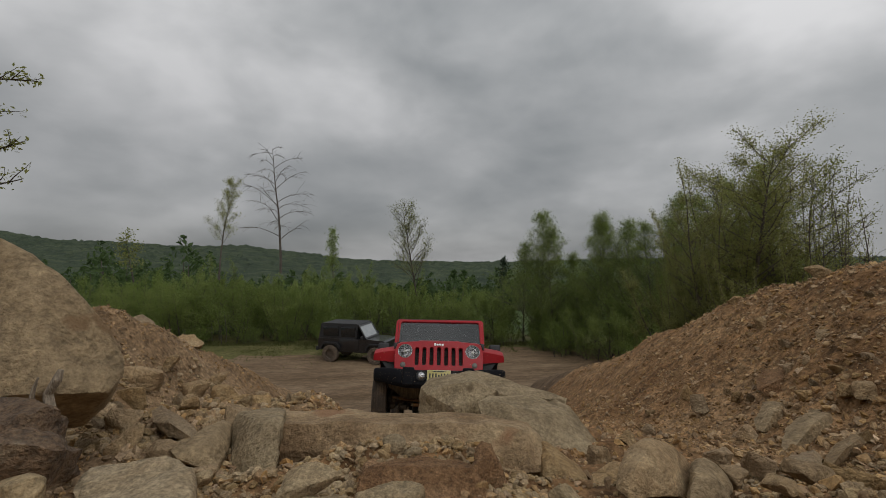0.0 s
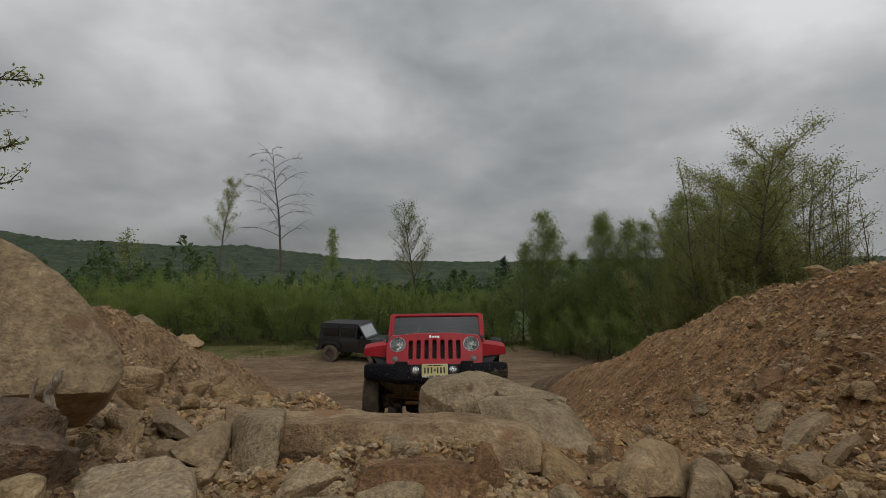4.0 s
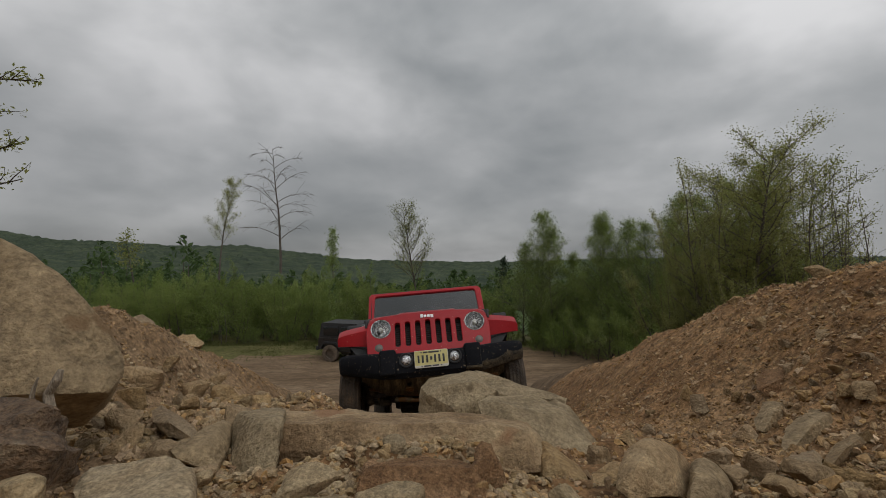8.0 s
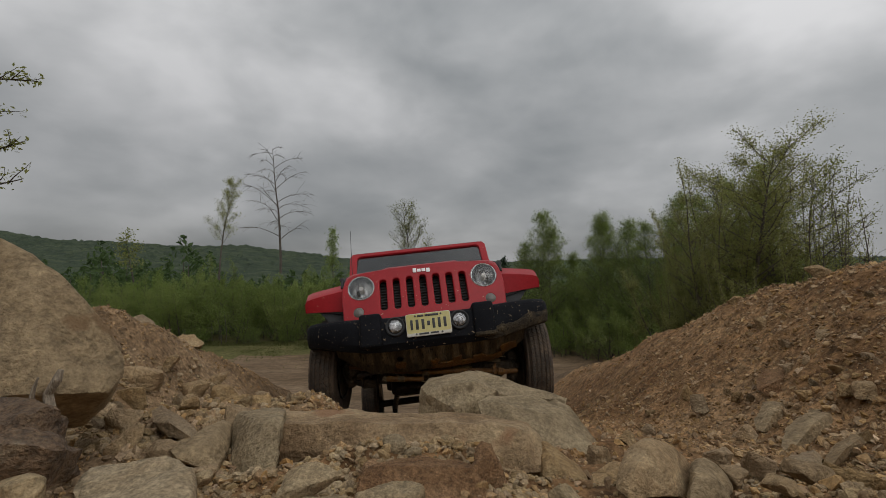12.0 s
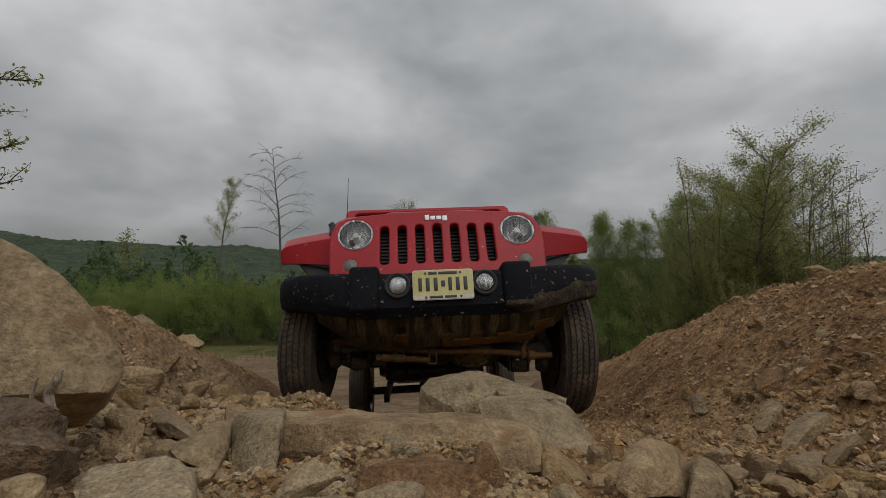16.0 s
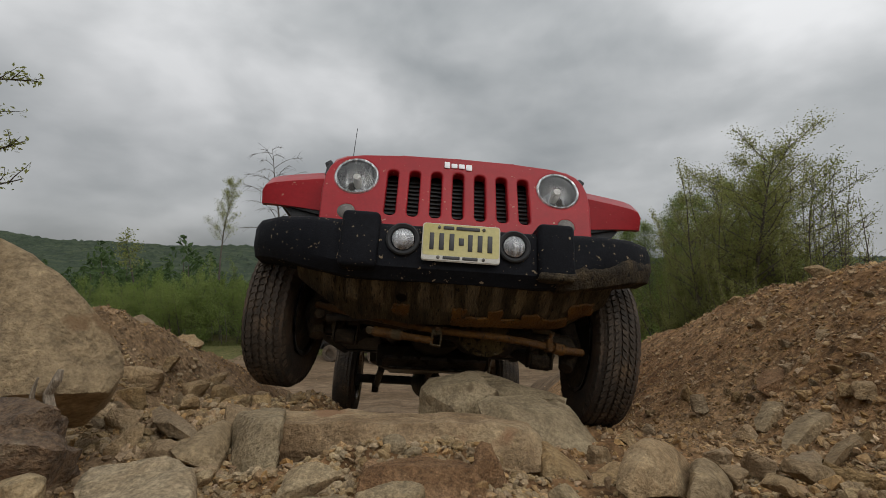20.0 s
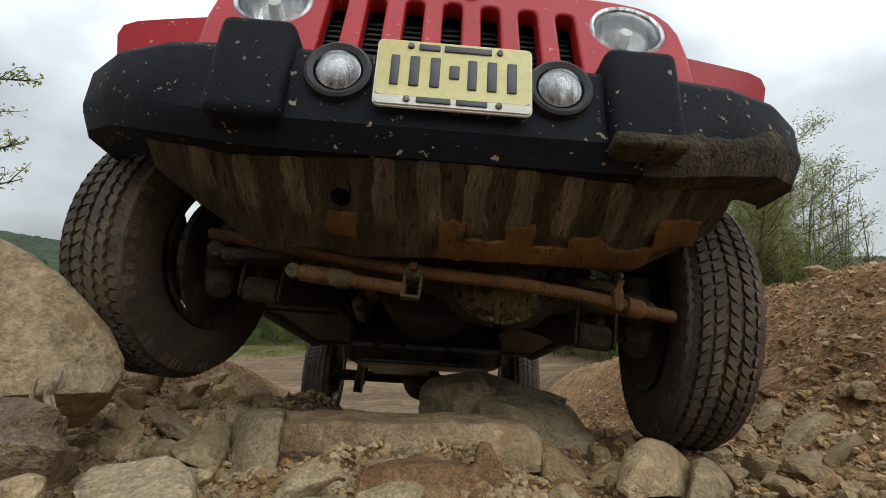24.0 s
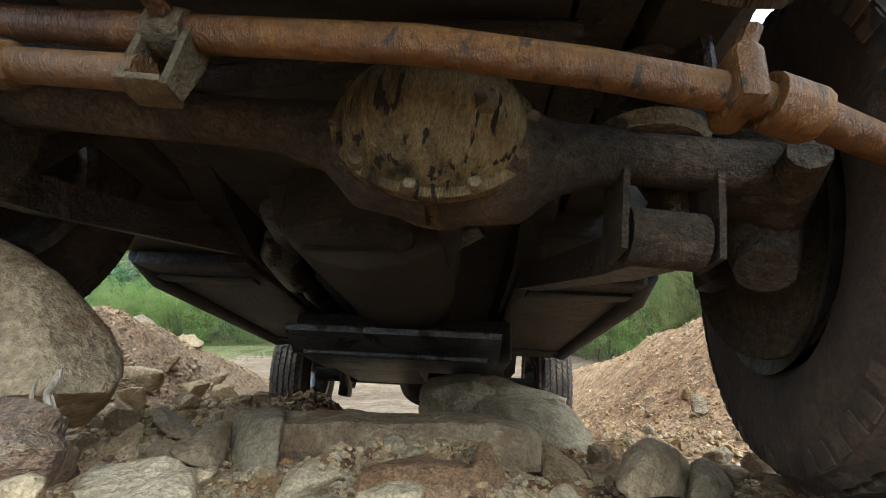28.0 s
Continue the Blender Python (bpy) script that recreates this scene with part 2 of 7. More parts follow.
# ---- rocks ----
def rock_mesh(name, size, seed, points=12, cuts=2, rough=0.05, boxy=0.5, shape=None, smooth=True, sharp=28, soft=1):
    """A broken rock: the hull of points in a box (or of given corners), its faces cut finer and roughened."""
    rnd = random.Random(seed)
    bm = bmesh.new()
    if shape is None:
        pts = []
        for _ in range(points):
            v = Vector([rnd.uniform(-1, 1) for _ in range(3)])
            v = v.normalized().lerp(Vector([max(-1, min(1, c * 1.5)) for c in v]), boxy)
            pts.append(Vector((v.x * size[0] / 2, v.y * size[1] / 2, v.z * size[2] / 2)))
    else:
        pts = [Vector((p[0] * size[0], p[1] * size[1], p[2] * size[2])) for p in shape]
    for p in pts:
        bm.verts.new(p)
    r = bmesh.ops.convex_hull(bm, input=bm.verts)
    bmesh.ops.delete(bm, geom=list({g for g in r["geom_interior"] + r["geom_unused"] if isinstance(g, bmesh.types.BMVert)}), context="VERTS")
    small = min(size)
    if cuts:
        bmesh.ops.remove_doubles(bm, verts=bm.verts[:], dist=small * 0.02)
        goal = max(size) * (0.55, 0.30, 0.20, 0.13, 0.085, 0.060, 0.045)[min(cuts, 6)] * (1 if shape is None else 0.42)
        for k in range(7):
            long = [e for e in bm.edges if e.calc_length() > goal]
            if len(bm.edges) > 14000 or not long:
                break
            bmesh.ops.subdivide_edges(bm, edges=long, cuts=1)
            bmesh.ops.triangulate(bm, faces=[f for f in bm.faces if len(f.verts) > 3])
        for _ in range(soft):
            bmesh.ops.smooth_vert(bm, verts=bm.verts[:], factor=0.5, use_axis_x=True, use_axis_y=True, use_axis_z=True)
        bm.normal_update()
        s = 1.0 / max(size)
        for v in bm.verts:
            p = v.co * s
            d = noise.fractal(p * 2.5 + Vector((seed, 0, 0)), 1.0, 2.0, 5) * rough + noise.fractal(p * 9 + Vector((0, seed, 0)), 0.8, 2.0, 3) * rough * 0.35
            crack = abs(noise.noise(p * 4.3 + Vector((seed * 0.7, 3, 1))))
            strata = math.sin((p.z * 14 + noise.noise(p * 2) * 3)) * rough * 0.15 - max(0, 0.10 - crack) * rough * 4.5
            v.co += v.normal * (d + strata) * max(size) * 0.5
    me = bpy.data.meshes.new(name)
    bm.normal_update()
    bm.to_mesh(me)
    bm.free()
    me.polygons.foreach_set("use_smooth", [smooth] * len(me.polygons))
    if smooth:
        me.set_sharp_from_angle(angle=radians(sharp))
    return me


def rock(name, label, at, size, mat, seed, turn=(0, 0, 0), **kw):
    me = rock_mesh(name, size, seed, **kw)
    me.materials.append(M[mat])
    ob = new(name, me)
    ob.matrix_world = pose(*at, *turn)
    return tagged(ob, label, "rock")


# the slab across the ramp, the humps behind it and the single blocks round them
rock("stone_slab", "long tan stone slab lying across the ramp", (-0.064, 1.160, -0.454), (1, 1, 1), "slab", 3, rough=0.030, cuts=6, sharp=26, soft=1,
     shape=((-0.423, 0.160, 0.016), (-0.237, 0.160, 0.019), (-0.008, 0.160, 0.011), (0.185, 0.120, 0.018), (0.285, 0.060, 0.017), (-0.344, -0.060, 0.058), (-0.182, -0.080, 0.073), (-0.047, -0.090, 0.068), (0.151, -0.100, 0.071), (0.236, -0.100, 0.059), (0.297, -0.040, 0.023), (-0.351, -0.090, 0.005), (-0.042, -0.140, 0.026), (0.133, -0.160, -0.007), (0.290, -0.120, -0.023), (0.318, -0.030, -0.020), (-0.314, -0.080, -0.078), (0.164, -0.100, -0.050), (-0.427, 0.290, -0.154), (0.317, 0.240, -0.133)))
rock("split_stone", "grey-green faceted stone against the slab's end", (-0.471, 1.160, -0.457), (1, 1, 1), "grey_rock", 17, cuts=5, rough=0.034, soft=2, sharp=30,
     shape=((-0.097, 0.100, 0.037), (-0.051, 0.140, 0.036), (0.028, 0.120, 0.043), (0.010, -0.060, 0.079), (0.095, -0.090, 0.084), (-0.045, -0.030, 0.018), (-0.057, -0.080, -0.046), (0.037, -0.160, -0.038), (0.107, -0.170, -0.026), (0.107, -0.130, 0.025), (0.028, -0.120, 0.046), (-0.142, 0.240, -0.130), (-0.021, 0.240, -0.130)))
rock("humped_rock", "rounded grey boulder sunk in the ramp", (0.054, 1.818, -0.563), (1, 1, 1), "grey_rock", 21, rough=0.030, cuts=5, sharp=22, soft=0,
     shape=((-0.150, -0.018, 0.003), (-0.143, 0.022, 0.051), (-0.111, 0.082, 0.075), (-0.040, 0.132, 0.081), (0.057, 0.132, 0.093), (0.097, 0.082, 0.098), (0.131, -0.038, 0.075), (0.142, -0.098, 0.066), (0.082, -0.158, 0.059), (-0.022, -0.198, 0.039), (-0.123, -0.078, 0.056), (-0.042, -0.098, 0.095), (0.060, -0.118, 0.105), (-0.145, -0.078, -0.166), (0.079, -0.178, -0.125), (-0.118, 0.332, -0.312), (0.247, 0.282, -0.292)))
rock("ledge_rock", "cracked tan ledge of rock in the ramp", (0.311, 1.929, -0.623), (1, 1, 1), "grey_rock", 33, rough=0.028, cuts=4, sharp=22, soft=0,
     shape=((-0.159, 0.171, 0.112), (-0.101, 0.131, 0.109), (-0.023, 0.071, 0.082), (0.113, 0.011, 0.055), (0.202, -0.049, 0.056), (-0.080, -0.069, 0.081), (0.015, -0.129, 0.063), (-0.103, -0.069, 0.021), (0.171, -0.129, 0.001), (-0.146, -0.179, -0.132), (0.224, 0.071, -0.215), (-0.113, 0.171, -0.232)))
rock("layered_rock", "long cracked grey boulder with layered flank", (0.348, 1.526, -0.573), (1, 1, 1), "grey_rock", 35, rough=0.034, cuts=5, sharp=22, soft=0,
     shape=((-0.224, 0.034, 0.087), (-0.179, 0.094, 0.087), (-0.051, 0.114, 0.083), (0.055, 0.134, 0.077), (0.102, 0.094, 0.057), (0.116, 0.034, 0.018), (0.149, -0.026, -0.015), (0.165, -0.086, -0.041), (0.133, -0.146, -0.046), (0.010, -0.186, -0.018), (-0.145, -0.166, 0.003), (-0.209, -0.046, 0.052), (-0.132, -0.026, 0.088), (0.020, -0.046, 0.065), (0.084, -0.106, -0.005), (0.249, 0.224, -0.225), (-0.157, 0.274, -0.203), (0.015, -0.166, -0.064)))
rock("end_rock", "smooth tan rock sloping from the slab's end", (0.278, 1.063, -0.492), (1, 1, 1), "stone", 36, rough=0.024, cuts=4, sharp=26, soft=1,
     shape=((-0.046, 0.057, 0.053), (-0.009, 0.097, 0.018), (0.029, 0.037, 0.007), (0.041, -0.043, 0.018), (0.027, -0.103, 0.015), (-0.057, -0.073, 0.022), (-0.061, -0.003, 0.002), (-0.017, -0.083, 0.039), (-0.066, -0.083, -0.014), (0.018, -0.123, 0.002), (0.024, 0.187, -0.092), (0.116, 0.137, -0.069)))
rock("wedge_rock", "wedge-shaped tan rock in the wheel track", (0.406, 0.872, -0.396), (1, 1, 1), "stone", 11, cuts=5, rough=0.022, soft=1, sharp=26,
     shape=((-0.118, -0.092, 0.006), (-0.098, -0.062, 0.029), (-0.060, -0.012, 0.044), (-0.010, 0.028, 0.052), (0.019, 0.028, 0.047), (0.046, 0.028, 0.030), (0.072, 0.028, -0.012), (0.074, 0.008, -0.033), (0.037, -0.052, -0.032), (-0.009, -0.072, 0.031), (-0.015, -0.102, -0.006), (-0.087, -0.102, 0.045), (-0.105, -0.122, -0.001), (-0.031, -0.042, 0.058), (0.086, 0.188, -0.074), (0.172, 0.178, -0.095), (0.025, 0.168, -0.091)))
rock("low_rock", "low tan rock leaning on its neighbour", (0.495, 0.857, -0.407), (1, 1, 1), "boulder", 12, cuts=4, rough=0.026, soft=1, sharp=26,
     shape=((-0.039, 0.003, 0.013), (-0.019, 0.023, 0.019), (0.019, 0.043, 0.021), (0.033, 0.023, 0.010), (0.035, -0.017, -0.009), (0.001, -0.077, -0.006), (-0.055, -0.057, 0.037), (-0.091, -0.097, 0.005), (-0.035, -0.077, 0.032), (-0.059, -0.097, 0.005), (0.142, 0.163, -0.070), (0.067, 0.163, -0.058)))
rock("wedge_stone", "angular tan wedge of stone", (-0.677, 1.142, -0.413), (1, 1, 1), "stone", 19, cuts=4, rough=0.02, soft=0, sharp=26,
     shape=((-0.068, 0.018, 0.031), (-0.064, 0.058, 0.034), (0.007, 0.028, 0.011), (0.088, -0.042, 0.000), (0.100, -0.082, -0.003), (0.036, -0.072, -0.001), (-0.026, -0.042, 0.022), (0.041, -0.082, 0.036), (-0.103, 0.108, -0.065), (-0.010, 0.108, -0.065)))
rock("leaning_stone", "smooth pale stone leaning on its neighbour", (-0.575, 1.106, -0.445), (1, 1, 1), "boulder", 18, cuts=5, rough=0.02, soft=1, sharp=26,
     shape=((-0.036, -0.086, 0.022), (-0.037, -0.046, 0.029), (-0.013, 0.014, 0.033), (0.007, 0.074, 0.037), (0.022, 0.094, 0.027), (0.063, -0.006, -0.003), (0.086, -0.106, -0.021), (0.037, -0.126, 0.003), (0.003, -0.126, 0.020), (0.050, -0.076, 0.036), (-0.155, 0.194, -0.100), (-0.027, 0.194, -0.084)))
rock("crest_slab", "pale flat slab lying on the bank's crest", (-1.658, 2.586, -0.413), (1, 1, 1), "stone", 40, cuts=4, rough=0.025, soft=0, sharp=26,
     shape=((-0.099, -0.058, 0.095), (-0.105, 0.074, 0.098), (-0.052, 0.096, 0.049), (0.149, -0.058, -0.043), (0.204, -0.190, -0.037), (0.101, -0.190, 0.029), (-0.202, 0.162, -0.062), (0.004, 0.162, -0.130)))
rock("crest_stone", "pale angular stone on the bank's crest", (-1.699, 3.055, -0.552), (1, 1, 1), "stone", 41, cuts=4, rough=0.03, soft=0, sharp=26,
     shape=((-0.060, -0.059, 0.041), (-0.049, -0.013, 0.060), (0.021, 0.010, 0.060), (0.107, -0.036, -0.000), (0.121, -0.117, -0.007), (0.003, -0.128, 0.002), (-0.122, 0.171, -0.078), (-0.022, 0.171, -0.078)))
rock("bank_block", "grey angular block standing out of the bank", (1.695, 1.984, -0.321), (1, 1, 1), "stone", 42, cuts=4, rough=0.02, soft=0, sharp=26,
     shape=((-0.129, -0.071, 0.019), (-0.049, -0.005, 0.043), (0.078, 0.038, 0.057), (0.079, 0.016, 0.045), (0.033, -0.027, -0.017), (-0.101, -0.115, -0.034), (-0.156, -0.115, -0.016), (-0.132, -0.148, 0.022), (0.127, 0.214, -0.059), (0.250, 0.214, -0.059)))
rock("bank_block", "reddish block of stone in the bank", (1.381, 1.905, -0.519), (1, 1, 1), "red_clod", 43, cuts=4, rough=0.03, soft=0, sharp=26,
     shape=((-0.103, -0.040, 0.030), (-0.010, 0.044, 0.046), (0.072, 0.044, 0.051), (0.052, -0.019, 0.034), (-0.027, -0.104, -0.015), (-0.083, -0.125, -0.035), (-0.157, -0.125, 0.013), (-0.062, -0.104, 0.042), (0.094, 0.214, -0.083), (0.225, 0.214, -0.083)))
rock("bank_block", "broad tan block at the bank's foot", (1.221, 1.486, -0.544), (1, 1, 1), "boulder", 44, cuts=5, rough=0.026, soft=0, sharp=26,
     shape=((-0.238, -0.162, 0.006), (-0.141, -0.051, 0.014), (-0.003, 0.059, 0.033), (0.131, 0.103, 0.046), (0.198, 0.103, 0.050), (0.153, 0.037, 0.018), (0.007, -0.074, 0.001), (-0.128, -0.140, -0.003), (-0.255, -0.206, -0.001), (-0.109, -0.118, 0.055), (0.041, 0.169, -0.109), (0.345, 0.280, -0.109)))
rock("bank_block", "tan block wedged beside a larger one", (1.230, 1.698, -0.582), (1, 1, 1), "boulder", 45, cuts=4, rough=0.026, soft=0, sharp=26,
     shape=((-0.116, -0.063, 0.009), (-0.014, 0.029, 0.041), (0.090, 0.052, 0.046), (0.080, 0.006, 0.027), (-0.028, -0.086, 0.010), (-0.129, -0.132, -0.005), (-0.136, -0.109, -0.006), (-0.068, -0.098, 0.049), (0.102, 0.201, -0.097), (0.220, 0.201, -0.074)))
rock("bank_block", "low tan block among the rubble", (1.067, 1.204, -0.500), (1, 1, 1), "stone", 46, cuts=4, rough=0.026, soft=0, sharp=26,
     shape=((-0.157, -0.108, 0.013), (-0.068, -0.026, 0.018), (0.043, 0.035, 0.032), (0.111, 0.055, 0.028), (0.047, -0.006, 0.021), (-0.079, -0.087, 0.015), (-0.183, -0.148, 0.011), (-0.087, -0.097, 0.049), (0.112, 0.166, -0.108), (0.262, 0.217, -0.079)))
rock("bank_block", "low tan block among the rubble", (0.883, 1.114, -0.497), (1, 1, 1), "stone", 47, cuts=4, rough=0.026, soft=0, sharp=26,
     shape=((-0.124, -0.089, 0.022), (-0.042, -0.009, 0.026), (0.046, 0.031, 0.020), (0.037, -0.009, 0.017), (-0.038, -0.089, 0.022), (-0.115, -0.119, 0.024), (-0.073, -0.099, 0.049), (0.110, 0.192, -0.098), (0.199, 0.192, -0.082)))

# ---- mesh helpers ----
def part(name, geo, mat, parent, label=""):
    """Links a bmesh or mesh as one object under a thing or a part."""
    if isinstance(geo, bmesh.types.BMesh):
        me = bpy.data.meshes.new(name)
        geo.normal_update()
        geo.to_mesh(me)
        geo.free()
    else:
        me = geo
    me.name = name
    if not me.materials:
        me.materials.append(M[mat] if isinstance(mat, str) else mat)
    me.polygons.foreach_set("use_smooth", [True] * len(me.polygons))
    me.set_sharp_from_angle(angle=radians(38))
    ob = new(name, me)
    ob.parent = parent
    if label:
        tagged(ob, label)
    return ob


def thing(name, label, category, m=None, group=""):
    ob = new(name)
    ob.empty_display_size = 0.1
    if m:
        ob.matrix_world = m
    return tagged(ob, label, category, group)


def box(x0, x1, y0, y1, z0, z1, bevel=0.01, seg=2):
    bm = bmesh.new()
    bmesh.ops.create_cube(bm, size=1)
    for v in bm.verts:
        v.co = Vector(((x0 + x1) / 2 + v.co.x * (x1 - x0), (y0 + y1) / 2 + v.co.y * (y1 - y0), (z0 + z1) / 2 + v.co.z * (z1 - z0)))
    if bevel:
        bmesh.ops.bevel(bm, geom=bm.edges[:], offset=bevel, segments=seg, affect="EDGES", profile=0.5)
    return bm


def loft(rings, cap=True, closed=True):
    """Skins rings of equally many points."""
    bm = bmesh.new()
    vs = [[bm.verts.new(p) for p in r] for r in rings]
    n = len(rings[0])
    for a, b in zip(vs, vs[1:]):
        for i in range(n if closed else n - 1):
            j = (i + 1) % n
            bm.faces.new((a[i], a[j], b[j], b[i]))
    if cap and closed:
        bm.faces.new(vs[0][::-1])
        bm.faces.new(vs[-1])
    bmesh.ops.recalc_face_normals(bm, faces=bm.faces[:])
    return bm


def tube(points, radius, n=12, squash=1.0):
    """A round bar along points; radius is one number or one per point."""
    pts = [Vector(p) for p in points]
    rad = radius if isinstance(radius, (list, tuple)) else [radius] * len(pts)
    rings = []
    side = None
    for i, p in enumerate(pts):
        d = (pts[min(i + 1, len(pts) - 1)] - pts[max(i - 1, 0)]).normalized()
        if side is None:
            side = d.orthogonal().normalized()
        side = (side - d * side.dot(d)).normalized()
        up = d.cross(side)
        rings.append([p + (side * math.cos(a) + up * math.sin(a) * squash) * rad[i] for a in [2 * math.pi * k / n for k in range(n)]])
    return loft(rings)


def lathe(profile, n=48, axis="x", closed=False):
    """Turns a profile of (along the axis, radius) about the axis through the origin."""
    rings = []
    for k in range(n):
        a = 2 * math.pi * k / n
        c, s = math.cos(a), math.sin(a)
        rings.append([(h, r * c, r * s) if axis == "x" else (r * c, h, r * s) if axis == "y" else (r * c, r * s, h) for h, r in profile])
    rings.append(rings[0])
    bm = loft(rings, cap=False, closed=closed)
    bmesh.ops.remove_doubles(bm, verts=bm.verts[:], dist=1e-5)
    bmesh.ops.recalc_face_normals(bm, faces=bm.faces[:])
    return bm


def sheet(outer, holes=(), depth=0.02, bevel=0.004):
    """A flat plate in x, z with holes, thick along y, its edges rounded. Returns a mesh."""
    cu = bpy.data.curves.new("outline", "CURVE")
    cu.dimensions, cu.fill_mode, cu.extrude, cu.bevel_depth, cu.bevel_resolution = "2D", "BOTH", depth / 2 - bevel, bevel, 2
    for pts in (outer, *holes):
        s = cu.splines.new("POLY")
        s.points.add(len(pts) - 1)
        for q, p in zip(s.points, pts):
            q.co = (p[0], p[1], 0, 1)
        s.use_cyclic_u = True
    ob = bpy.data.objects.new("outline", cu)
    scene.collection.objects.link(ob)
    me = bpy.data.meshes.new_from_object(ob.evaluated_get(bpy.context.evaluated_depsgraph_get()))
    bpy.data.objects.remove(ob)
    bpy.data.curves.remove(cu)
    me.transform(Matrix.Rotation(radians(90), 4, "X"))
    return me


def lathe_at(profile, at):
    return moved(lathe(profile, 24, "z"), Matrix.Translation(at))


def oval(cx, cz, rx, rz, n=28):
    return [(cx + rx * math.cos(2 * math.pi * k / n), cz + rz * math.sin(2 * math.pi * k / n)) for k in range(n)]


def round_rect(x0, x1, z0, z1, r, n=5):
    out = []
    for cx, cz, a0 in ((x1 - r, z1 - r, 0), (x0 + r, z1 - r, 90), (x0 + r, z0 + r, 180), (x1 - r, z0 + r, 270)):
        out += [(cx + r * math.cos(radians(a0 + 90 * k / n)), cz + r * math.sin(radians(a0 + 90 * k / n))) for k in range(n + 1)]
    return out


def moved(geo, m):
    if isinstance(geo, bmesh.types.BMesh):
        bmesh.ops.transform(geo, matrix=m, verts=geo.verts[:])
    else:
        geo.transform(m)
    return geo


def joined(*bms):
    out = bmesh.new()
    for b in bms:
        if isinstance(b, bmesh.types.BMesh):
            me = bpy.data.meshes.new("piece")
            b.to_mesh(me)
            b.free()
        else:
            me = b
        out.from_mesh(me)
        bpy.data.meshes.remove(me)
    return out


# ---- paint, rubber, metal, mud ----
M["red_paint"] = surf("red_paint", (0.265, 0.0085, 0.013), (0.335, 0.013, 0.018), 2.5, 0.40, 0.0, spot=(0.38, 0.19, 0.13), spot_scale=46, spot_cut=0.69, grain=0.08, coat=0.10, spec=0.22)
M["black_plastic"] = surf("black_plastic", (0.0045, 0.005, 0.007), (0.009, 0.0095, 0.012), 5, 0.68, 0.2, 200, spot=(0.24, 0.18, 0.115), spot_scale=60, spot_cut=0.665, grain=0.3, spec=0.10)
M["black_trim"] = surf("black_trim", (0.010, 0.010, 0.011), (0.018, 0.018, 0.019), 5, 0.6, 0.15, 150)
# shade of the car's hollows put into the colour: bay, cabin, underside
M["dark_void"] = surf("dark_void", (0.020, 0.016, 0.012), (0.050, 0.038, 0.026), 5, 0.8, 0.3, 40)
M["rubber"] = surf("rubber", (0.034, 0.024, 0.017), (0.105, 0.068, 0.042), 6, 0.85, 0.4, 60, mid=(0.060, 0.041, 0.028))
M["tread_rubber"] = surf("tread_rubber", (0.030, 0.024, 0.018), (0.125, 0.086, 0.053), 9, 0.8, 0.4, 70, mid=(0.062, 0.045, 0.031), spot=(0.12, 0.078, 0.042), spot_scale=8, spot_cut=0.62)
M["steel"] = surf("steel", (0.05, 0.046, 0.042), (0.16, 0.15, 0.14), 6, 0.38, 0.4, 40, metal=0.7, spot=(0.035, 0.027, 0.02), spot_scale=14, spot_cut=0.56)
M["rim_metal"] = surf("rim_metal", (0.16, 0.15, 0.14), (0.30, 0.29, 0.28), 5, 0.35, 0.2, 60, metal=0.9, spot=(0.10, 0.075, 0.055), spot_scale=9, spot_cut=0.52)
M["chassis"] = surf("chassis", (0.010, 0.008, 0.006), (0.070, 0.048, 0.030), 7, 0.45, 0.9, 50, mid=(0.028, 0.020, 0.014), grain=0.5)
M["mud"] = surf("mud", (0.075, 0.055, 0.030), (0.16, 0.12, 0.068), 8, 0.9, 0.8, 45, mid=(0.115, 0.085, 0.048), spot=(0.05, 0.04, 0.025), spot_scale=26, spot_cut=0.63, spec=0.2)
M["dark_mud"] = surf("dark_mud", (0.022, 0.016, 0.010), (0.095, 0.066, 0.037), 7, 0.75, 0.9, 45, mid=(0.048, 0.034, 0.021), grain=0.5, spec=0.25)
M["orange_mud"] = surf("orange_mud", (0.060, 0.025, 0.005), (0.150, 0.067, 0.012), 9, 0.36, 0.6, 60, mid=(0.100, 0.043, 0.008), spot=(0.020, 0.012, 0.006), spot_scale=40, spot_cut=0.63, grain=0.32, stretch=(1.6, 0.8, 0.8), spec=0.35)
M["streaked_mud"] = surf("streaked_mud", (0.062, 0.047, 0.030), (0.175, 0.130, 0.070), 12, 0.88, 0.7, 60, mid=(0.108, 0.081, 0.047), spot=(0.046, 0.036, 0.024), spot_scale=60, spot_cut=0.60, grain=0.40, stretch=(2.0, 0.34, 0.34), spec=0.2)
M["rib_mud"] = surf("rib_mud", (0.062, 0.047, 0.030), (0.185, 0.138, 0.073), 12, 0.88, 0.7, 60, mid=(0.112, 0.084, 0.048), spot=(0.046, 0.036, 0.024), spot_scale=60, spot_cut=0.60, grain=0.40, stretch=(2.0, 0.34, 0.34), spec=0.2)
M["dried_mud"] = surf("dried_mud", (0.022, 0.018, 0.013), (0.105, 0.078, 0.046), 9, 0.9, 0.9, 45, mid=(0.052, 0.040, 0.026), spot=(0.02, 0.018, 0.015), spot_scale=22, spot_cut=0.62, grain=0.5, spec=0.2)
M["cracked_mud"] = surf("cracked_mud", (0.030, 0.022, 0.010), (0.25, 0.185, 0.085), 14, 0.85, 1.0, 50, mid=(0.165, 0.118, 0.050), spot=(0.022, 0.016, 0.009), spot_scale=44, spot_cut=0.60, stretch=(1.8, 1, 0.4), grain=0.4, spec=0.2)
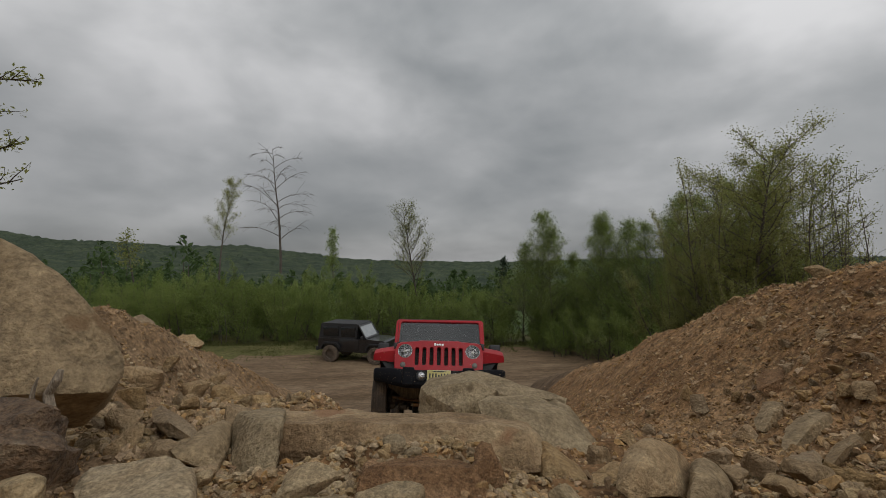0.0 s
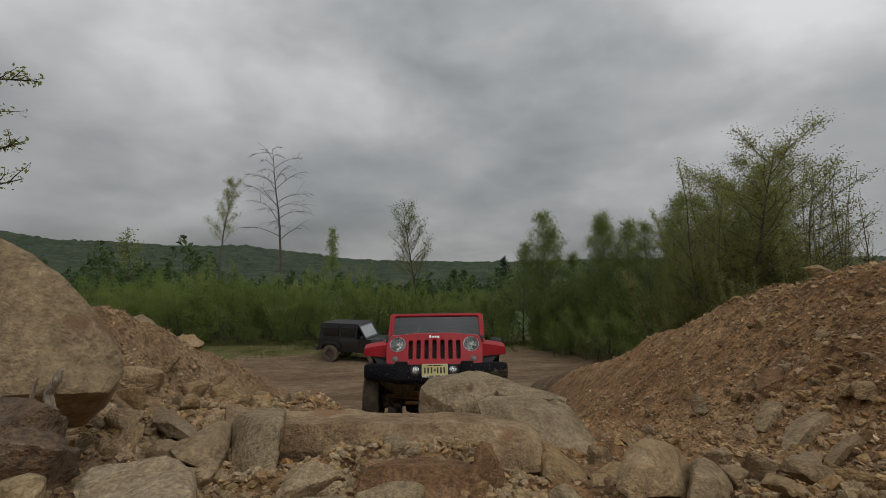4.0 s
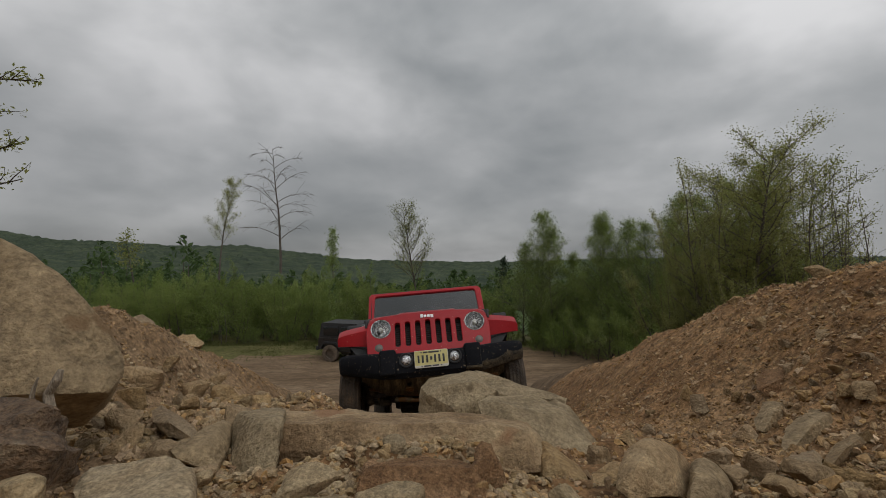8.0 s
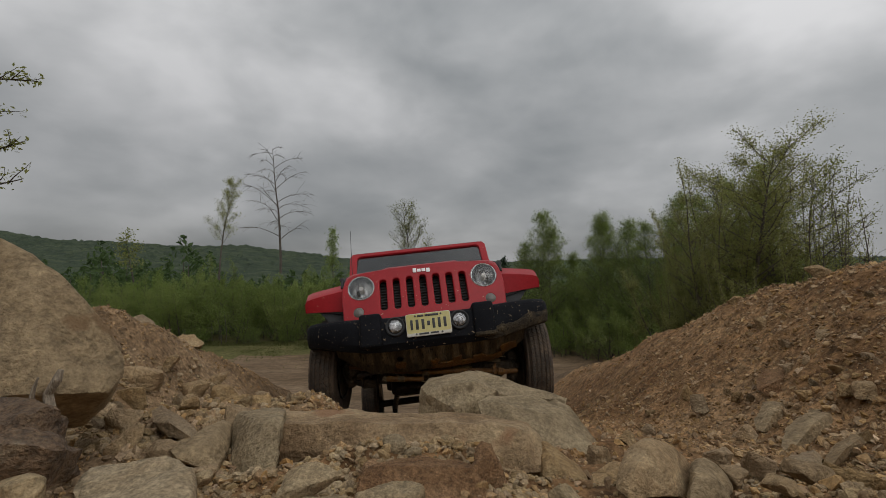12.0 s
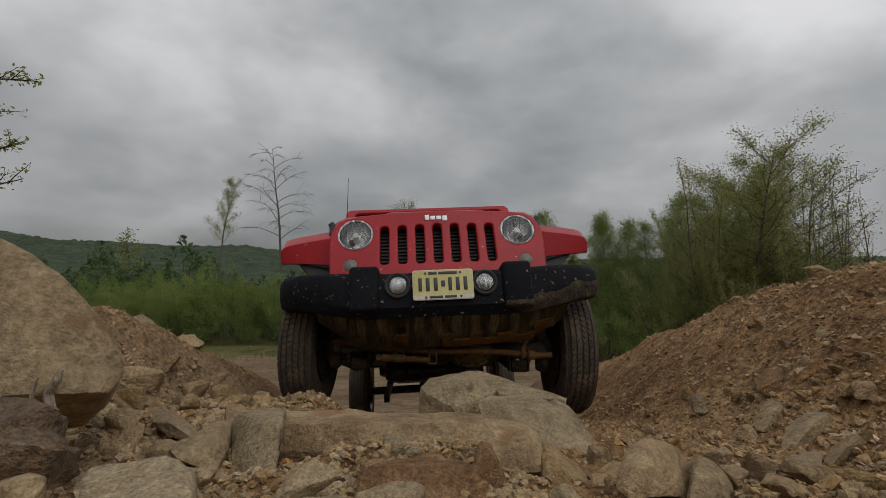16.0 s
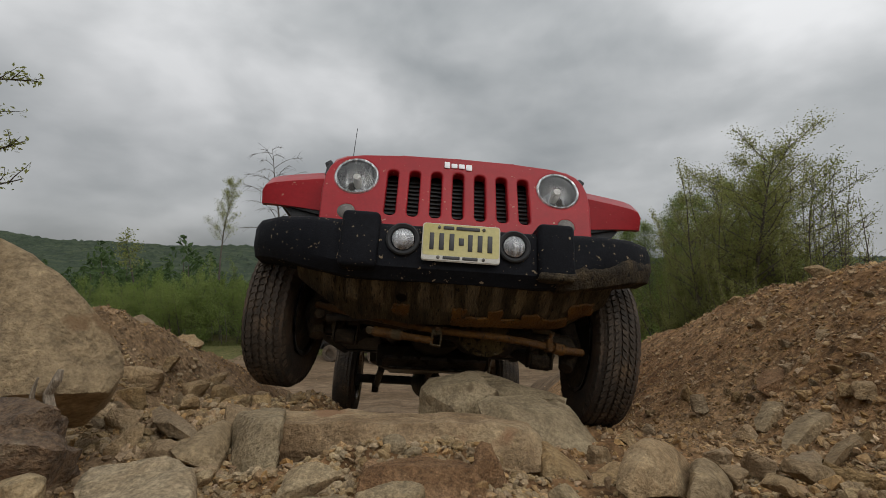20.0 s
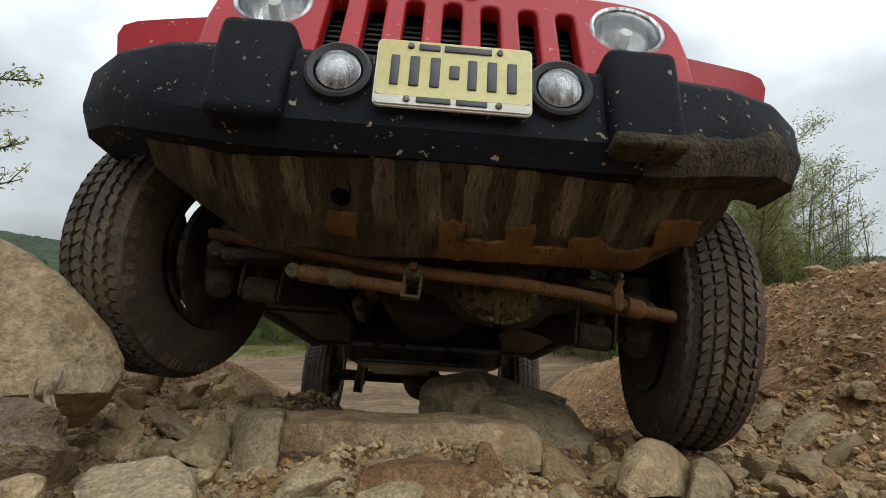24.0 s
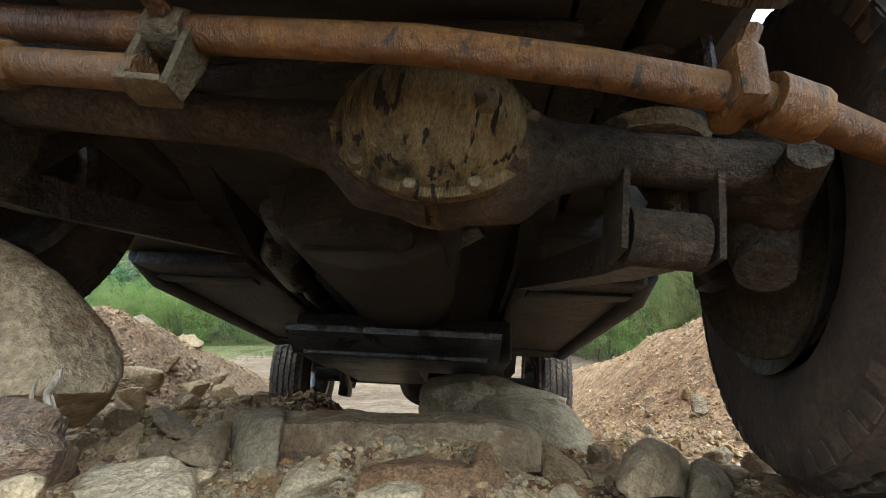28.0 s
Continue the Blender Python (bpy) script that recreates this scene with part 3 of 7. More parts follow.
M["plate_yellow"] = surf("plate_yellow", (0.46, 0.40, 0.13), (0.56, 0.50, 0.23), 3, 0.5, 0.05, 60, grain=0.08)
M["plate_ink"] = surf("plate_ink", (0.02, 0.02, 0.022), (0.04, 0.04, 0.04), 8, 0.5, 0.0, grain=0.1)
M["white_badge"] = surf("white_badge", (0.72, 0.72, 0.72), (0.80, 0.80, 0.80), 8, 0.4, 0.0, grain=0.05)
M["pale_trim"] = surf("pale_trim", (0.50, 0.48, 0.42), (0.62, 0.60, 0.54), 8, 0.5, 0.0, grain=0.1)
# upright bright and dark streaks in the colour imitate the lamp's reflections
M["reflector"] = surf("reflector", (0.22, 0.22, 0.23), (0.95, 0.95, 0.95), 34, 0.14, 0.4, 60, metal=0.8, grain=0.3, stretch=(2.2, 1, 0.35))
M["amber"] = surf("amber", (0.085, 0.075, 0.065), (0.16, 0.14, 0.12), 8, 0.25, 0.1, 60, grain=0.1)


def clear(name, tint, rough, dark, ior=1.5):
    """Window or lamp glass: a sharp mirror coat over clear, tinted glass."""
    mat = bpy.data.materials.new(name)
    mat.use_nodes = True
    nt = mat.node_tree
    nt.nodes.clear()
    N, L = nt.nodes.new, nt.links.new
    out, mix, tr, gl, fr = N("ShaderNodeOutputMaterial"), N("ShaderNodeMixShader"), N("ShaderNodeBsdfTransparent"), N("ShaderNodeBsdfGlossy"), N("ShaderNodeFresnel")
    tr.inputs[0].default_value = (*tint, 1)
    gl.inputs["Roughness"].default_value = rough
    gl.inputs["Color"].default_value = (dark, dark, dark, 1)
    fr.inputs[0].default_value = ior
    L(fr.outputs[0], mix.inputs[0])
    L(tr.outputs[0], mix.inputs[1])
    L(gl.outputs[0], mix.inputs[2])
    L(mix.outputs[0], out.inputs[0])
    return mat


M["lamp_glass"] = clear("lamp_glass", (0.93, 0.93, 0.93), 0.03, 1.0)
M["window_glass"] = clear("window_glass", (0.36, 0.40, 0.40), 0.03, 1.0, 1.8)


# ---- wheels ----
TYRE_R, TYRE_W, RIM_R = 0.400, 0.190, 0.232


def tread_lugs(side, seed):
    """All lugs of one tyre: two centre rows, two shoulder rows, wrapped over the shoulder."""
    rnd = random.Random(seed)
    bm = bmesh.new()
    rows = ((-0.108, 0.038, 74, 0.0), (-0.068, 0.037, 74, 0.45), (-0.024, 0.040, 74, 0.15), (0.022, 0.040, 74, 0.7), (0.066, 0.037, 74, 0.25), (0.108, 0.038, 74, 0.55))
    for cx, w, n, ph in rows:
        shoulder = abs(cx) > 0.08
        for k in range(n):
            a0 = 2 * math.pi * (k + ph) / n
            half = math.pi / n * rnd.uniform(0.84, 0.90)
            skew = 0.020 * (1 if cx > 0 else -1) * (0.5 if shoulder else 1.3)
            r0, r1 = TYRE_R - 0.014, TYRE_R - (0.007 if shoulder else 0.002)
            quad = []
            for sx, sa in ((-1, -1), (1, -1), (1, 1), (-1, 1)):
                x = cx + sx * w / 2 * (0.94 if sa > 0 else 1.0)
                a = a0 + sa * half + skew * sx + (0.010 * sx * sa)
                drop = 0.022 if shoulder and abs(x) > 0.11 else 0
                quad.append((x, a, drop))
            # a notch on one edge of the lug
            ring = [quad[0], quad[1], (quad[1][0] - 0.010, (quad[1][1] + quad[2][1]) / 2 - 0.008, quad[1][2]), (quad[1][0] - 0.010, (quad[1][1] + quad[2][1]) / 2 + 0.008, quad[2][2]), quad[2], quad[3]]
            lo = [bm.verts.new((x, (r0 - d) * math.cos(a), (r0 - d) * math.sin(a))) for x, a, d in ring]
            hi = [bm.verts.new((x * 0.985, (r1 - d) * math.cos(a), (r1 - d) * math.sin(a))) for x, a, d in ring]
            bm.faces.new(hi)
            for i in range(6):
                j = (i + 1) % 6
                bm.faces.new((lo[i], lo[j], hi[j], hi[i]))
    bmesh.ops.recalc_face_normals(bm, faces=bm.faces[:])
    for v in bm.verts:
        v.co.x *= TYRE_W / 0.255
    return bm


def side_lugs():
    bm = bmesh.new()
    for sgn in (-1, 1):
        for k in range(56):
            a = 2 * math.pi * k / 56
            vs = []
            for da in (-0.034, 0.034):
                for r, x in ((TYRE_R - 0.024, 0.1215), (TYRE_R - 0.052, 0.131)):
                    for out in (0, 0.004):
                        vs.append(bm.verts.new((sgn * (x + out), r * math.cos(a + da), r * math.sin(a + da))))
            bmesh.ops.convex_hull(bm, input=vs)
    for v in bm.verts:
        v.co.x *= TYRE_W / 0.255
    return bm


def wheel_parts(parent, side):
    """side +1: the outer face looks along +x."""
    w = TYRE_W / 2
    s = side
    rim = lathe([(h * 0.92, r) for h, r in [(s * 0.10, 0.212), (s * 0.108, RIM_R + 0.004), (s * 0.095, RIM_R), (s * 0.05, 0.205), (-s * 0.06, 0.200), (-s * 0.09, RIM_R - 0.012), (-s * 0.108, RIM_R + 0.004), (-s * 0.102, 0.214), (-s * 0.06, 0.190), (s * 0.06, 0.190)]], 48, "x", closed=True)
    spokes = []
    for k in range(5):
        a = 2 * math.pi * k / 5
        spokes.append(moved(box(s * 0.055 - 0.018, s * 0.055 + 0.018, -0.042, 0.042, 0.03, 0.205, 0.008), Matrix.Rotation(a, 4, "X")))
    hub = lathe([(s * 0.03, 0.0), (s * 0.03, 0.075), (s * 0.075, 0.07), (s * 0.085, 0.04), (s * 0.085, 0.0)], 24, "x")
    wheel = part("wheel", rim, "rim_metal", parent)
    part("hub", hub, "rim_metal", wheel)
    for sp in spokes:
        part("spoke", sp, "rim_metal", wheel)
    prof = [(-0.100, RIM_R - 0.006), (-0.122, RIM_R + 0.012), (-0.133, 0.30), (-0.131, 0.345), (-0.121, 0.378), (-0.100, TYRE_R - 0.017), (-0.05, TYRE_R - 0.012),
            (0.05, TYRE_R - 0.012), (0.100, TYRE_R - 0.017), (0.121, 0.378), (0.131, 0.345), (0.133, 0.30), (0.122, RIM_R + 0.012), (0.100, RIM_R - 0.006)]
    prof = [(h * TYRE_W / 0.255, r) for h, r in prof]
    part("tyre", lathe(prof, 64, "x", closed=True), "rubber", wheel, "muddy black off-road tyre")
    part("tread", joined(tread_lugs(s, 4), side_lugs()), "tread_rubber", wheel, "chunky muddy tread lugs")
    return wheel


def spring(x, y, z0, z1, r=0.055, turns=6, wire=0.009):
    n = turns * 14
    return tube([(x + r * math.cos(2 * math.pi * k / 14), y + r * math.sin(2 * math.pi * k / 14), z0 + (z1 - z0) * k / n) for k in range(n + 1)], wire, 6)


# ---- the red car: x across, y backwards, z up; the origin is on the ground under the front axle ----
WB, AXLE_Y, AXLE_Z, TRACK = 2.404, -0.12, 0.355, 0.812
WHEEL_Y, WHEEL_Z = 0.09, 0.385
REAR_SAG = ((0, 0.18), (21, 0.18), (23.5, 0.14), (28, 0.07))  # seconds, how far the rear axle hangs below its rest


def red_car():
    car = thing("off_road_car", "muddy red off-road car with black bumper climbing the ramp", "car")
    # grille: upright slots and lamp openings, leaning back towards the top
    lean = Matrix.Translation((0, -0.468, 0.95)) @ Matrix.Rotation(radians(-11), 4, "X")
    out = []
    for s in (1, -1):
        pts = [(0.575, -0.285), (0.590, -0.08), (0.586, 0.0), (0.572, 0.045), (0.545, 0.080), (0.505, 0.102), (0.44, 0.117), (0.25, 0.132), (0.0, 0.138)]
        out += [(s * a, b) for a, b in (pts if s > 0 else pts[::-1][1:])]
    holes = [round_rect(i * 0.0985 - 0.0325, i * 0.0985 + 0.0325, -0.200, 0.066 - 0.003 * abs(i), 0.028) for i in range(-3, 4)]
    holes += [oval(s * 0.456, 0.0, 0.104, 0.104, 36) for s in (-1, 1)] + [oval(s * 0.478, -0.190, 0.042, 0.042, 20) for s in (-1, 1)]
    g = part("grille", moved(sheet(out, holes, 0.05, 0.008), lean), "red_paint", car, "red seven-slot grille")
    part("radiator", moved(box(-0.40, 0.40, 0.055, 0.07, -0.30, 0.10, 0.004), lean), "dark_void", car)
    for k in range(11):
        part("radiator_fin", moved(box(-0.34, 0.34, 0.042, 0.052, -0.19 + k * 0.022, -0.182 + k * 0.022, 0), lean), "black_trim", car)
    # badge: plain white shapes
    for x0, x1, z0, z1 in ((-0.066, -0.040, 0.080, 0.116), (-0.034, -0.006, 0.082, 0.108), (0.000, 0.028, 0.082, 0.108), (0.034, 0.062, 0.074, 0.108)):
        part("badge", moved(box(x0, x1, -0.031, -0.024, z0, z1, 0.003), lean), "white_badge", g, "plain white badge shape")
    for s in (-1, 1):
        hl = part("headlight", moved(lathe([(-0.022, 0.100), (-0.030, 0.095), (-0.026, 0.088), (0.0, 0.086), (0.055, 0.040), (0.058, 0.0)], 40, "y"), lean @ Matrix.Translation((s * 0.456, 0, 0))), "reflector", car, "round chrome headlight")
        part("lens", moved(lathe([(-0.020, 0.088), (-0.034, 0.065), (-0.041, 0.035), (-0.043, 0.0)], 40, "y"), lean @ Matrix.Translation((s * 0.456, 0, 0))), "lamp_glass", hl)
        part("bulb", moved(lathe([(-0.02, 0.0), (-0.02, 0.016), (0.01, 0.020), (0.05, 0.018)], 16, "y"), lean @ Matrix.Translation((s * 0.456, 0, 0))), "pale_trim", hl)
        part("turn_signal", moved(lathe([(0.0, 0.042), (-0.022, 0.040), (-0.034, 0.026), (-0.038, 0.0)], 24, "y"), lean @ Matrix.Translation((s * 0.478, 0.0, -0.190))), "amber", car, "round clear turn signal")
    # bonnet
    rings = []
    for y, w, zt, zs in ((-0.455, 0.575, 1.075, 0.93), (-0.43, 0.59, 1.090, 0.93), (-0.2, 0.60, 1.108, 0.935), (0.2, 0.635, 1.135, 0.945), (0.63, 0.68, 1.155, 0.95)):
        half = [(w, zs), (w, zt - 0.075), (w - 0.02, zt - 0.030), (w - 0.07, zt - 0.006), (0.30, zt + 0.008), (0.26, zt + 0.020)]
        rings.append([(x, y, z) for x, z in half] + [(-x, y, z) for x, z in half[::-1]])
    hood_shell = loft(rings, cap=False, closed=False)
    bmesh.ops.solidify(hood_shell, geom=hood_shell.faces[:], thickness=0.012)
    hood = part("bonnet", hood_shell, "red_paint", car, "red bonnet")
    part("bonnet_seam", tube([(x, -0.462, z) for x, z in [(s * a, b) for s in (-1, 1) for a, b in ((0.572, 0.992), (0.556, 1.028), (0.52, 1.050), (0.44, 1.066), (0.25, 1.082), (0.02, 1.088))][:6] + [(a, b) for a, b in ((0.02, 1.088), (0.25, 1.082), (0.44, 1.066), (0.52, 1.050), (0.556, 1.028), (0.572, 0.992))]], 0.0035, 6), "black_trim", hood, "dark seam along the bonnet edge")
    for s in (-1, 1):
        part("bonnet_latch", joined(moved(box(-0.018, 0.018, -0.03, 0.03, -0.035, 0.035, 0.008), Matrix.Translation((s * 0.602, -0.34, 1.055)) @ Matrix.Rotation(radians(s * 35), 4, "Y")),
                                    tube([(s * 0.612, -0.38, 1.00), (s * 0.612, -0.36, 1.06), (s * 0.575, -0.30, 1.10)], 0.012, 8)), "black_trim", hood, "black rubber bonnet latch")
    # front wings with the arches
    for s in (-1, 1):
        arch = [(-0.385, 0.808), (-0.410, 0.942), (-0.345, 1.007), (-0.10, 1.057), (0.20, 1.067), (0.42, 0.992), (0.56, 0.792), (0.58, 0.692), (0.54, 0.692), (0.50, 0.782), (0.38, 0.947), (0.18, 1.017), (-0.10, 1.010), (-0.32, 0.964), (-0.372, 0.927), (-0.360, 0.808)]
        ringset = []
        for x, dz, sy in ((0.555, 0.030, 1.0), (0.62, 0.026, 1.0), (0.76, 0.006, 0.99), (0.84, -0.008, 0.985), (0.878, -0.020, 0.97), (0.892, -0.045, 0.95)):
            zl = float(np.interp(x, (0.555, 0.70, 0.894), (0.812, 0.828, 0.842)))
            ringset.append([(s * x, y * sy, zl if k in (0, len(arch) - 1) else z + dz) for k, (y, z) in enumerate(arch)])
        wing = part("fender_flare", loft(ringset), "red_paint", car, "red front fender flare")
        ringset = []
        for x, dz, sy in ((0.50, 0.010, 0.985), (0.62, 0.004, 0.985), (0.84, -0.046, 0.955), (0.885, -0.072, 0.935)):
            zl = float(np.interp(x, (0.555, 0.70, 0.894), (0.785, 0.822, 0.858)))
            ringset.append([(s * x, y * sy + 0.004, zl if k in (0, len(arch) - 1) else z + dz) for k, (y, z) in enumerate(arch)])
        part("arch_liner", loft(ringset), "black_trim", wing, "black inner arch lining")
        part("liner_panel", loft([[(s * 0.55, y, z) for z in (0.70, 0.93)] + [(s * x, y, z) for x, z in ((0.82, 0.865), (0.76, 0.800), (0.68, 0.70))] for y in (-0.352, -0.330)]), "black_trim", wing)
        # plain dark plates added to keep sky from showing through arch and bay
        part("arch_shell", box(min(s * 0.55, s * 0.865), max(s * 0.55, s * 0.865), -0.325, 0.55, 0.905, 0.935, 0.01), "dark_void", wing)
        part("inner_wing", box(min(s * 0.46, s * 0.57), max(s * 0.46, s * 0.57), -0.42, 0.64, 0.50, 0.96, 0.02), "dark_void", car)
    # bumper
    secs = [(0.0, -0.640, 0.690, 0.462), (0.30, -0.640, 0.690, 0.462), (0.45, -0.632, 0.700, 0.470), (0.62, -0.600, 0.715, 0.505), (0.76, -0.545, 0.728, 0.545), (0.865, -0.470, 0.732, 0.572), (0.898, -0.425, 0.722, 0.578)]
    secs = [(-x * 0.97, *r) for x, *r in secs[:0:-1]] + secs
    rings = []
    for x, yf, zt, zb in secs:
        c = 0.020
        yb = yf + 0.16
        rings.append([(x, yf, zb + 2.2 * c), (x, yf - 0.004, zt - 1.6 * c), (x, yf + 0.4 * c, zt - 0.5 * c), (x, yf + 1.4 * c, zt), (x, yb, zt), (x, yb, zb), (x, yf + 2.0 * c, zb)])
    bumper = part("front_bumper", loft(rings), "black_plastic", car, "mud-splashed black front bumper")
    for s in (-1, 1):
        part("bumper_block", box(min(s * 0.315, s * 0.465), max(s * 0.315, s * 0.465), -0.672, -0.50, 0.490, 0.722, 0.022, 3), "black_plastic", bumper)
        fl = part("fog_light", moved(lathe([(0.02, 0.070), (-0.020, 0.066), (-0.024, 0.060), (-0.018, 0.049), (0.015, 0.045), (0.02, 0.0)], 36, "y"), Matrix.Translation((s * 0.2215, -0.636, 0.617))), "black_trim", bumper, "round fog lamp in black surround")
        part("reflector", moved(lathe([(0.004, 0.044), (-0.004, 0.034), (-0.008, 0.017), (-0.009, 0.0)], 28, "y"), Matrix.Translation((s * 0.2215, -0.655, 0.617))), "reflector", car)
        part("fog_lens", moved(lathe([(-0.004, 0.0445), (-0.014, 0.034), (-0.020, 0.017), (-0.022, 0.0)], 28, "y"), Matrix.Translation((s * 0.2215, -0.655, 0.617))), "lamp_glass", car)
    # number plate, its writing as plain bars
    pm = Matrix.Translation((0.007, -0.668, 0.608)) @ Matrix.Rotation(radians(2), 4, "X")
    plate = part("number_plate", moved(sheet(round_rect(-0.1525, 0.1525, -0.076, 0.076, 0.012), (), 0.006, 0.001), pm), "pale_trim", car, "pale yellow number plate")
    part("plate_face", moved(sheet(round_rect(-0.149, 0.149, -0.054, 0.073, 0.010), (), 0.003, 0.0005), pm @ Matrix.Translation((0, -0.005, 0))), "plate_yellow", plate)
    part("plate_foot", moved(sheet(round_rect(-0.149, 0.149, -0.073, -0.055, 0.008), (), 0.003, 0.0005), pm @ Matrix.Translation((0, -0.005, 0))), "pale_trim", plate)
    for x0, x1 in ((-0.124, -0.107), (-0.087, -0.068), (-0.047, -0.028), (0.026, 0.044), (0.064, 0.083), (0.103, 0.122)):
        part("plate_bar", moved(box(x0, x1, -0.010, -0.006, -0.032, 0.036, 0.002), pm), "plate_ink", plate)
    for x0, x1, z0, z1 in ((-0.072, -0.030, 0.052, 0.066), (-0.022, 0.072, 0.052, 0.066), (-0.070, -0.004, -0.068, -0.056), (0.006, 0.066, -0.068, -0.056), (-0.010, 0.010, -0.010, 0.020)):
        part("plate_bar", moved(box(x0, x1, -0.010, -0.006, z0, z1, 0.002), pm), "plate_ink", plate)
    for x in (-0.088, 0.088):
        for z in (-0.062, 0.060):
            part("plate_screw", moved(lathe([(-0.012, 0.0), (-0.011, 0.006), (-0.006, 0.007)], 12, "y"), pm @ Matrix.Translation((x, 0, z))), "steel", plate)
    # mud dried on the lower half of one bumper end
    bm = bmesh.new()
    cols = []
    for i in range(41):
        x = 0.40 + 0.494 * i / 40
        yf, zt, zb = (float(np.interp(x, [r[0] for r in secs], [r[k] for r in secs])) for k in (1, 2, 3))
        h = 0.018 + 0.020 * noise.noise(Vector((x * 9, 1, 2))) + 0.012 * noise.noise(Vector((x * 40, 1, 2))) + 0.022 * min(1, (x - 0.40) * 3)
        cols.append([bm.verts.new(p) for p in ((x, yf - 0.0015, zb + 0.040 + h), (x, yf - 0.005, zb + 0.040 + h * 0.6), (x, yf - 0.004, zb + 0.042), (x, yf + 0.037, zb - 0.004), (x, yf + 0.10, zb - 0.004), (x, yf + 0.16, zb - 0.003))])
    for a, b in zip(cols, cols[1:]):
        for k in range(5):
            bm.faces.new((a[k], b[k], b[k + 1], a[k + 1]))
    part("mud_crust", bm, "dried_mud", bumper, "brown mud dried on the bumper's underside")
    part("block_mud", box(0.318, 0.468, -0.6755, -0.52, 0.485, 0.520, 0.015, 3), "dried_mud", bumper)
    # ribbed mud-caked skid under the bumper
    def skid_at(x, v):
        y = -0.607 + 0.070 * (x / 0.55) ** 2 + 0.234 * v
        z = 0.470 - 0.135 * v + 0.028 * (x / 0.55) ** 4
        return y, z + 0.012 * noise.noise(Vector((x * 5, v * 2, 7))) * v
    bm = bmesh.new()
    nx, nz = 132, 22
    grid = []
    hole = (-0.215, 0.42, 0.024)
    for j in range(nz + 1):
        v = j / nz
        row = []
        for i in range(nx + 1):
            u = i / nx
            wl, wr = 0.655 - 0.23 * max(0, v - 0.30) / 0.70, 0.700 - 0.20 * max(0, v - 0.55) / 0.45
            x = -wl + (wl + wr) * u
            vv = v * (1 + 0.05 * noise.noise(Vector((x * 8, 3, 1))))
            d = Vector((x - hole[0], (vv - hole[1]) * 0.27))
            if hole[2] * 0.5 < d.length < hole[2] * 1.5:
                d = d.normalized() * hole[2]
                x, vv = hole[0] + d.x, hole[1] + d.y / 0.27
            y, z = skid_at(x, vv)
            row.append(bm.verts.new((x, y, z)))
        grid.append(row)
    for j in range(nz):
        for i in range(nx):
            q = (grid[j][i], grid[j][i + 1], grid[j + 1][i + 1], grid[j + 1][i])
            c = sum((w.co for w in q), Vector()) / 4
            if math.hypot(c.x - hole[0], (c.y - skid_at(hole[0], hole[1])[0]) * 1.15) < hole[2] * 0.95:
                continue
            bm.faces.new(q)
    bmesh.ops.solidify(bm, geom=bm.faces[:], thickness=-0.008)
    skid = part("skid_panel", bm, "streaked_mud", car, "ribbed skid panel caked with dried mud")
    for k, (xc, v0, v1) in enumerate(((-0.52, 0.02, 0.42), (-0.42, 0.02, 0.60), (-0.315, 0.02, 0.66), (-0.125, 0.03, 0.70), (-0.025, 0.03, 0.72), (0.075, 0.03, 0.72), (0.175, 0.03, 0.72), (0.275, 0.03, 0.70), (0.385, 0.03, 0.66), (0.50, 0.03, 0.60))):
        bm = bmesh.new()
        rows = []
        for j in range(11):
            v = v0 + (v1 - v0) * j / 10
            row = []
            for i in range(9):
                u = i / 4 - 1
                x = xc + u * (0.027 + 0.010 * noise.noise(Vector((k * 1.7, v * 6, u)))) + 0.010 * noise.noise(Vector((k * 2.3, v * 3, 5)))
                y, z = skid_at(x, v)
                lift = 0.008 * (1 - u * u) ** 0.6 * min(1, 5 * (1 - j / 10) + 0.05, 0.3 + j / 3) - 0.002
                row.append(bm.verts.new((x, y - lift * 0.5, z - lift * 0.85)))
            rows.append(row)
        for j in range(10):
            for i in range(8):
                bm.faces.new((rows[j][i], rows[j][i + 1], rows[j + 1][i + 1], rows[j + 1][i]))
        part("rib", bm, "rib_mud", skid)
    for xc, v0, v1, w in ((0.03, 0.50, 0.99, 0.036), (0.10, 0.70, 0.99, 0.080), (0.185, 0.52, 0.99, 0.046), (0.27, 0.74, 0.99, 0.090), (0.355, 0.58, 0.99, 0.060), (0.45, 0.66, 0.97, 0.090), (-0.215, 0.52, 0.82, 0.044), (0.57, 0.36, 0.74, 0.08)):
        bm = bmesh.new()
        ring = []
        for i in range(18):
            a = 2 * math.pi * i / 18
            q = 0.84 + 0.36 * noise.noise(Vector((math.cos(a) * 2.0 + xc * 30, math.sin(a) * 1.3, v0)))
            x, v = xc + w * max(-0.9, min(0.9, 1.3 * math.cos(a))) * q, min(0.995, (v0 + v1) / 2 + (v1 - v0) / 2 * max(-0.95, min(0.95, 1.3 * math.sin(a))) * q)
            y, z = skid_at(x, v)
            ring.append(bm.verts.new((x, y - 0.006, z - 0.009)))
        y, z = skid_at(xc, (v0 + v1) / 2)
        mid = bm.verts.new((xc, y - 0.008, z - 0.013))
        low = [bm.verts.new(r.co + Vector((0, 0.009, 0.014))) for r in ring]
        for i in range(18):
            bm.faces.new((mid, ring[i], ring[(i + 1) % 18]))
            bm.faces.new((ring[i], low[i], low[(i + 1) % 18], ring[(i + 1) % 18]))
        bmesh.ops.recalc_face_normals(bm, faces=bm.faces[:])
        part("mud_patch", bm, "orange_mud", skid)
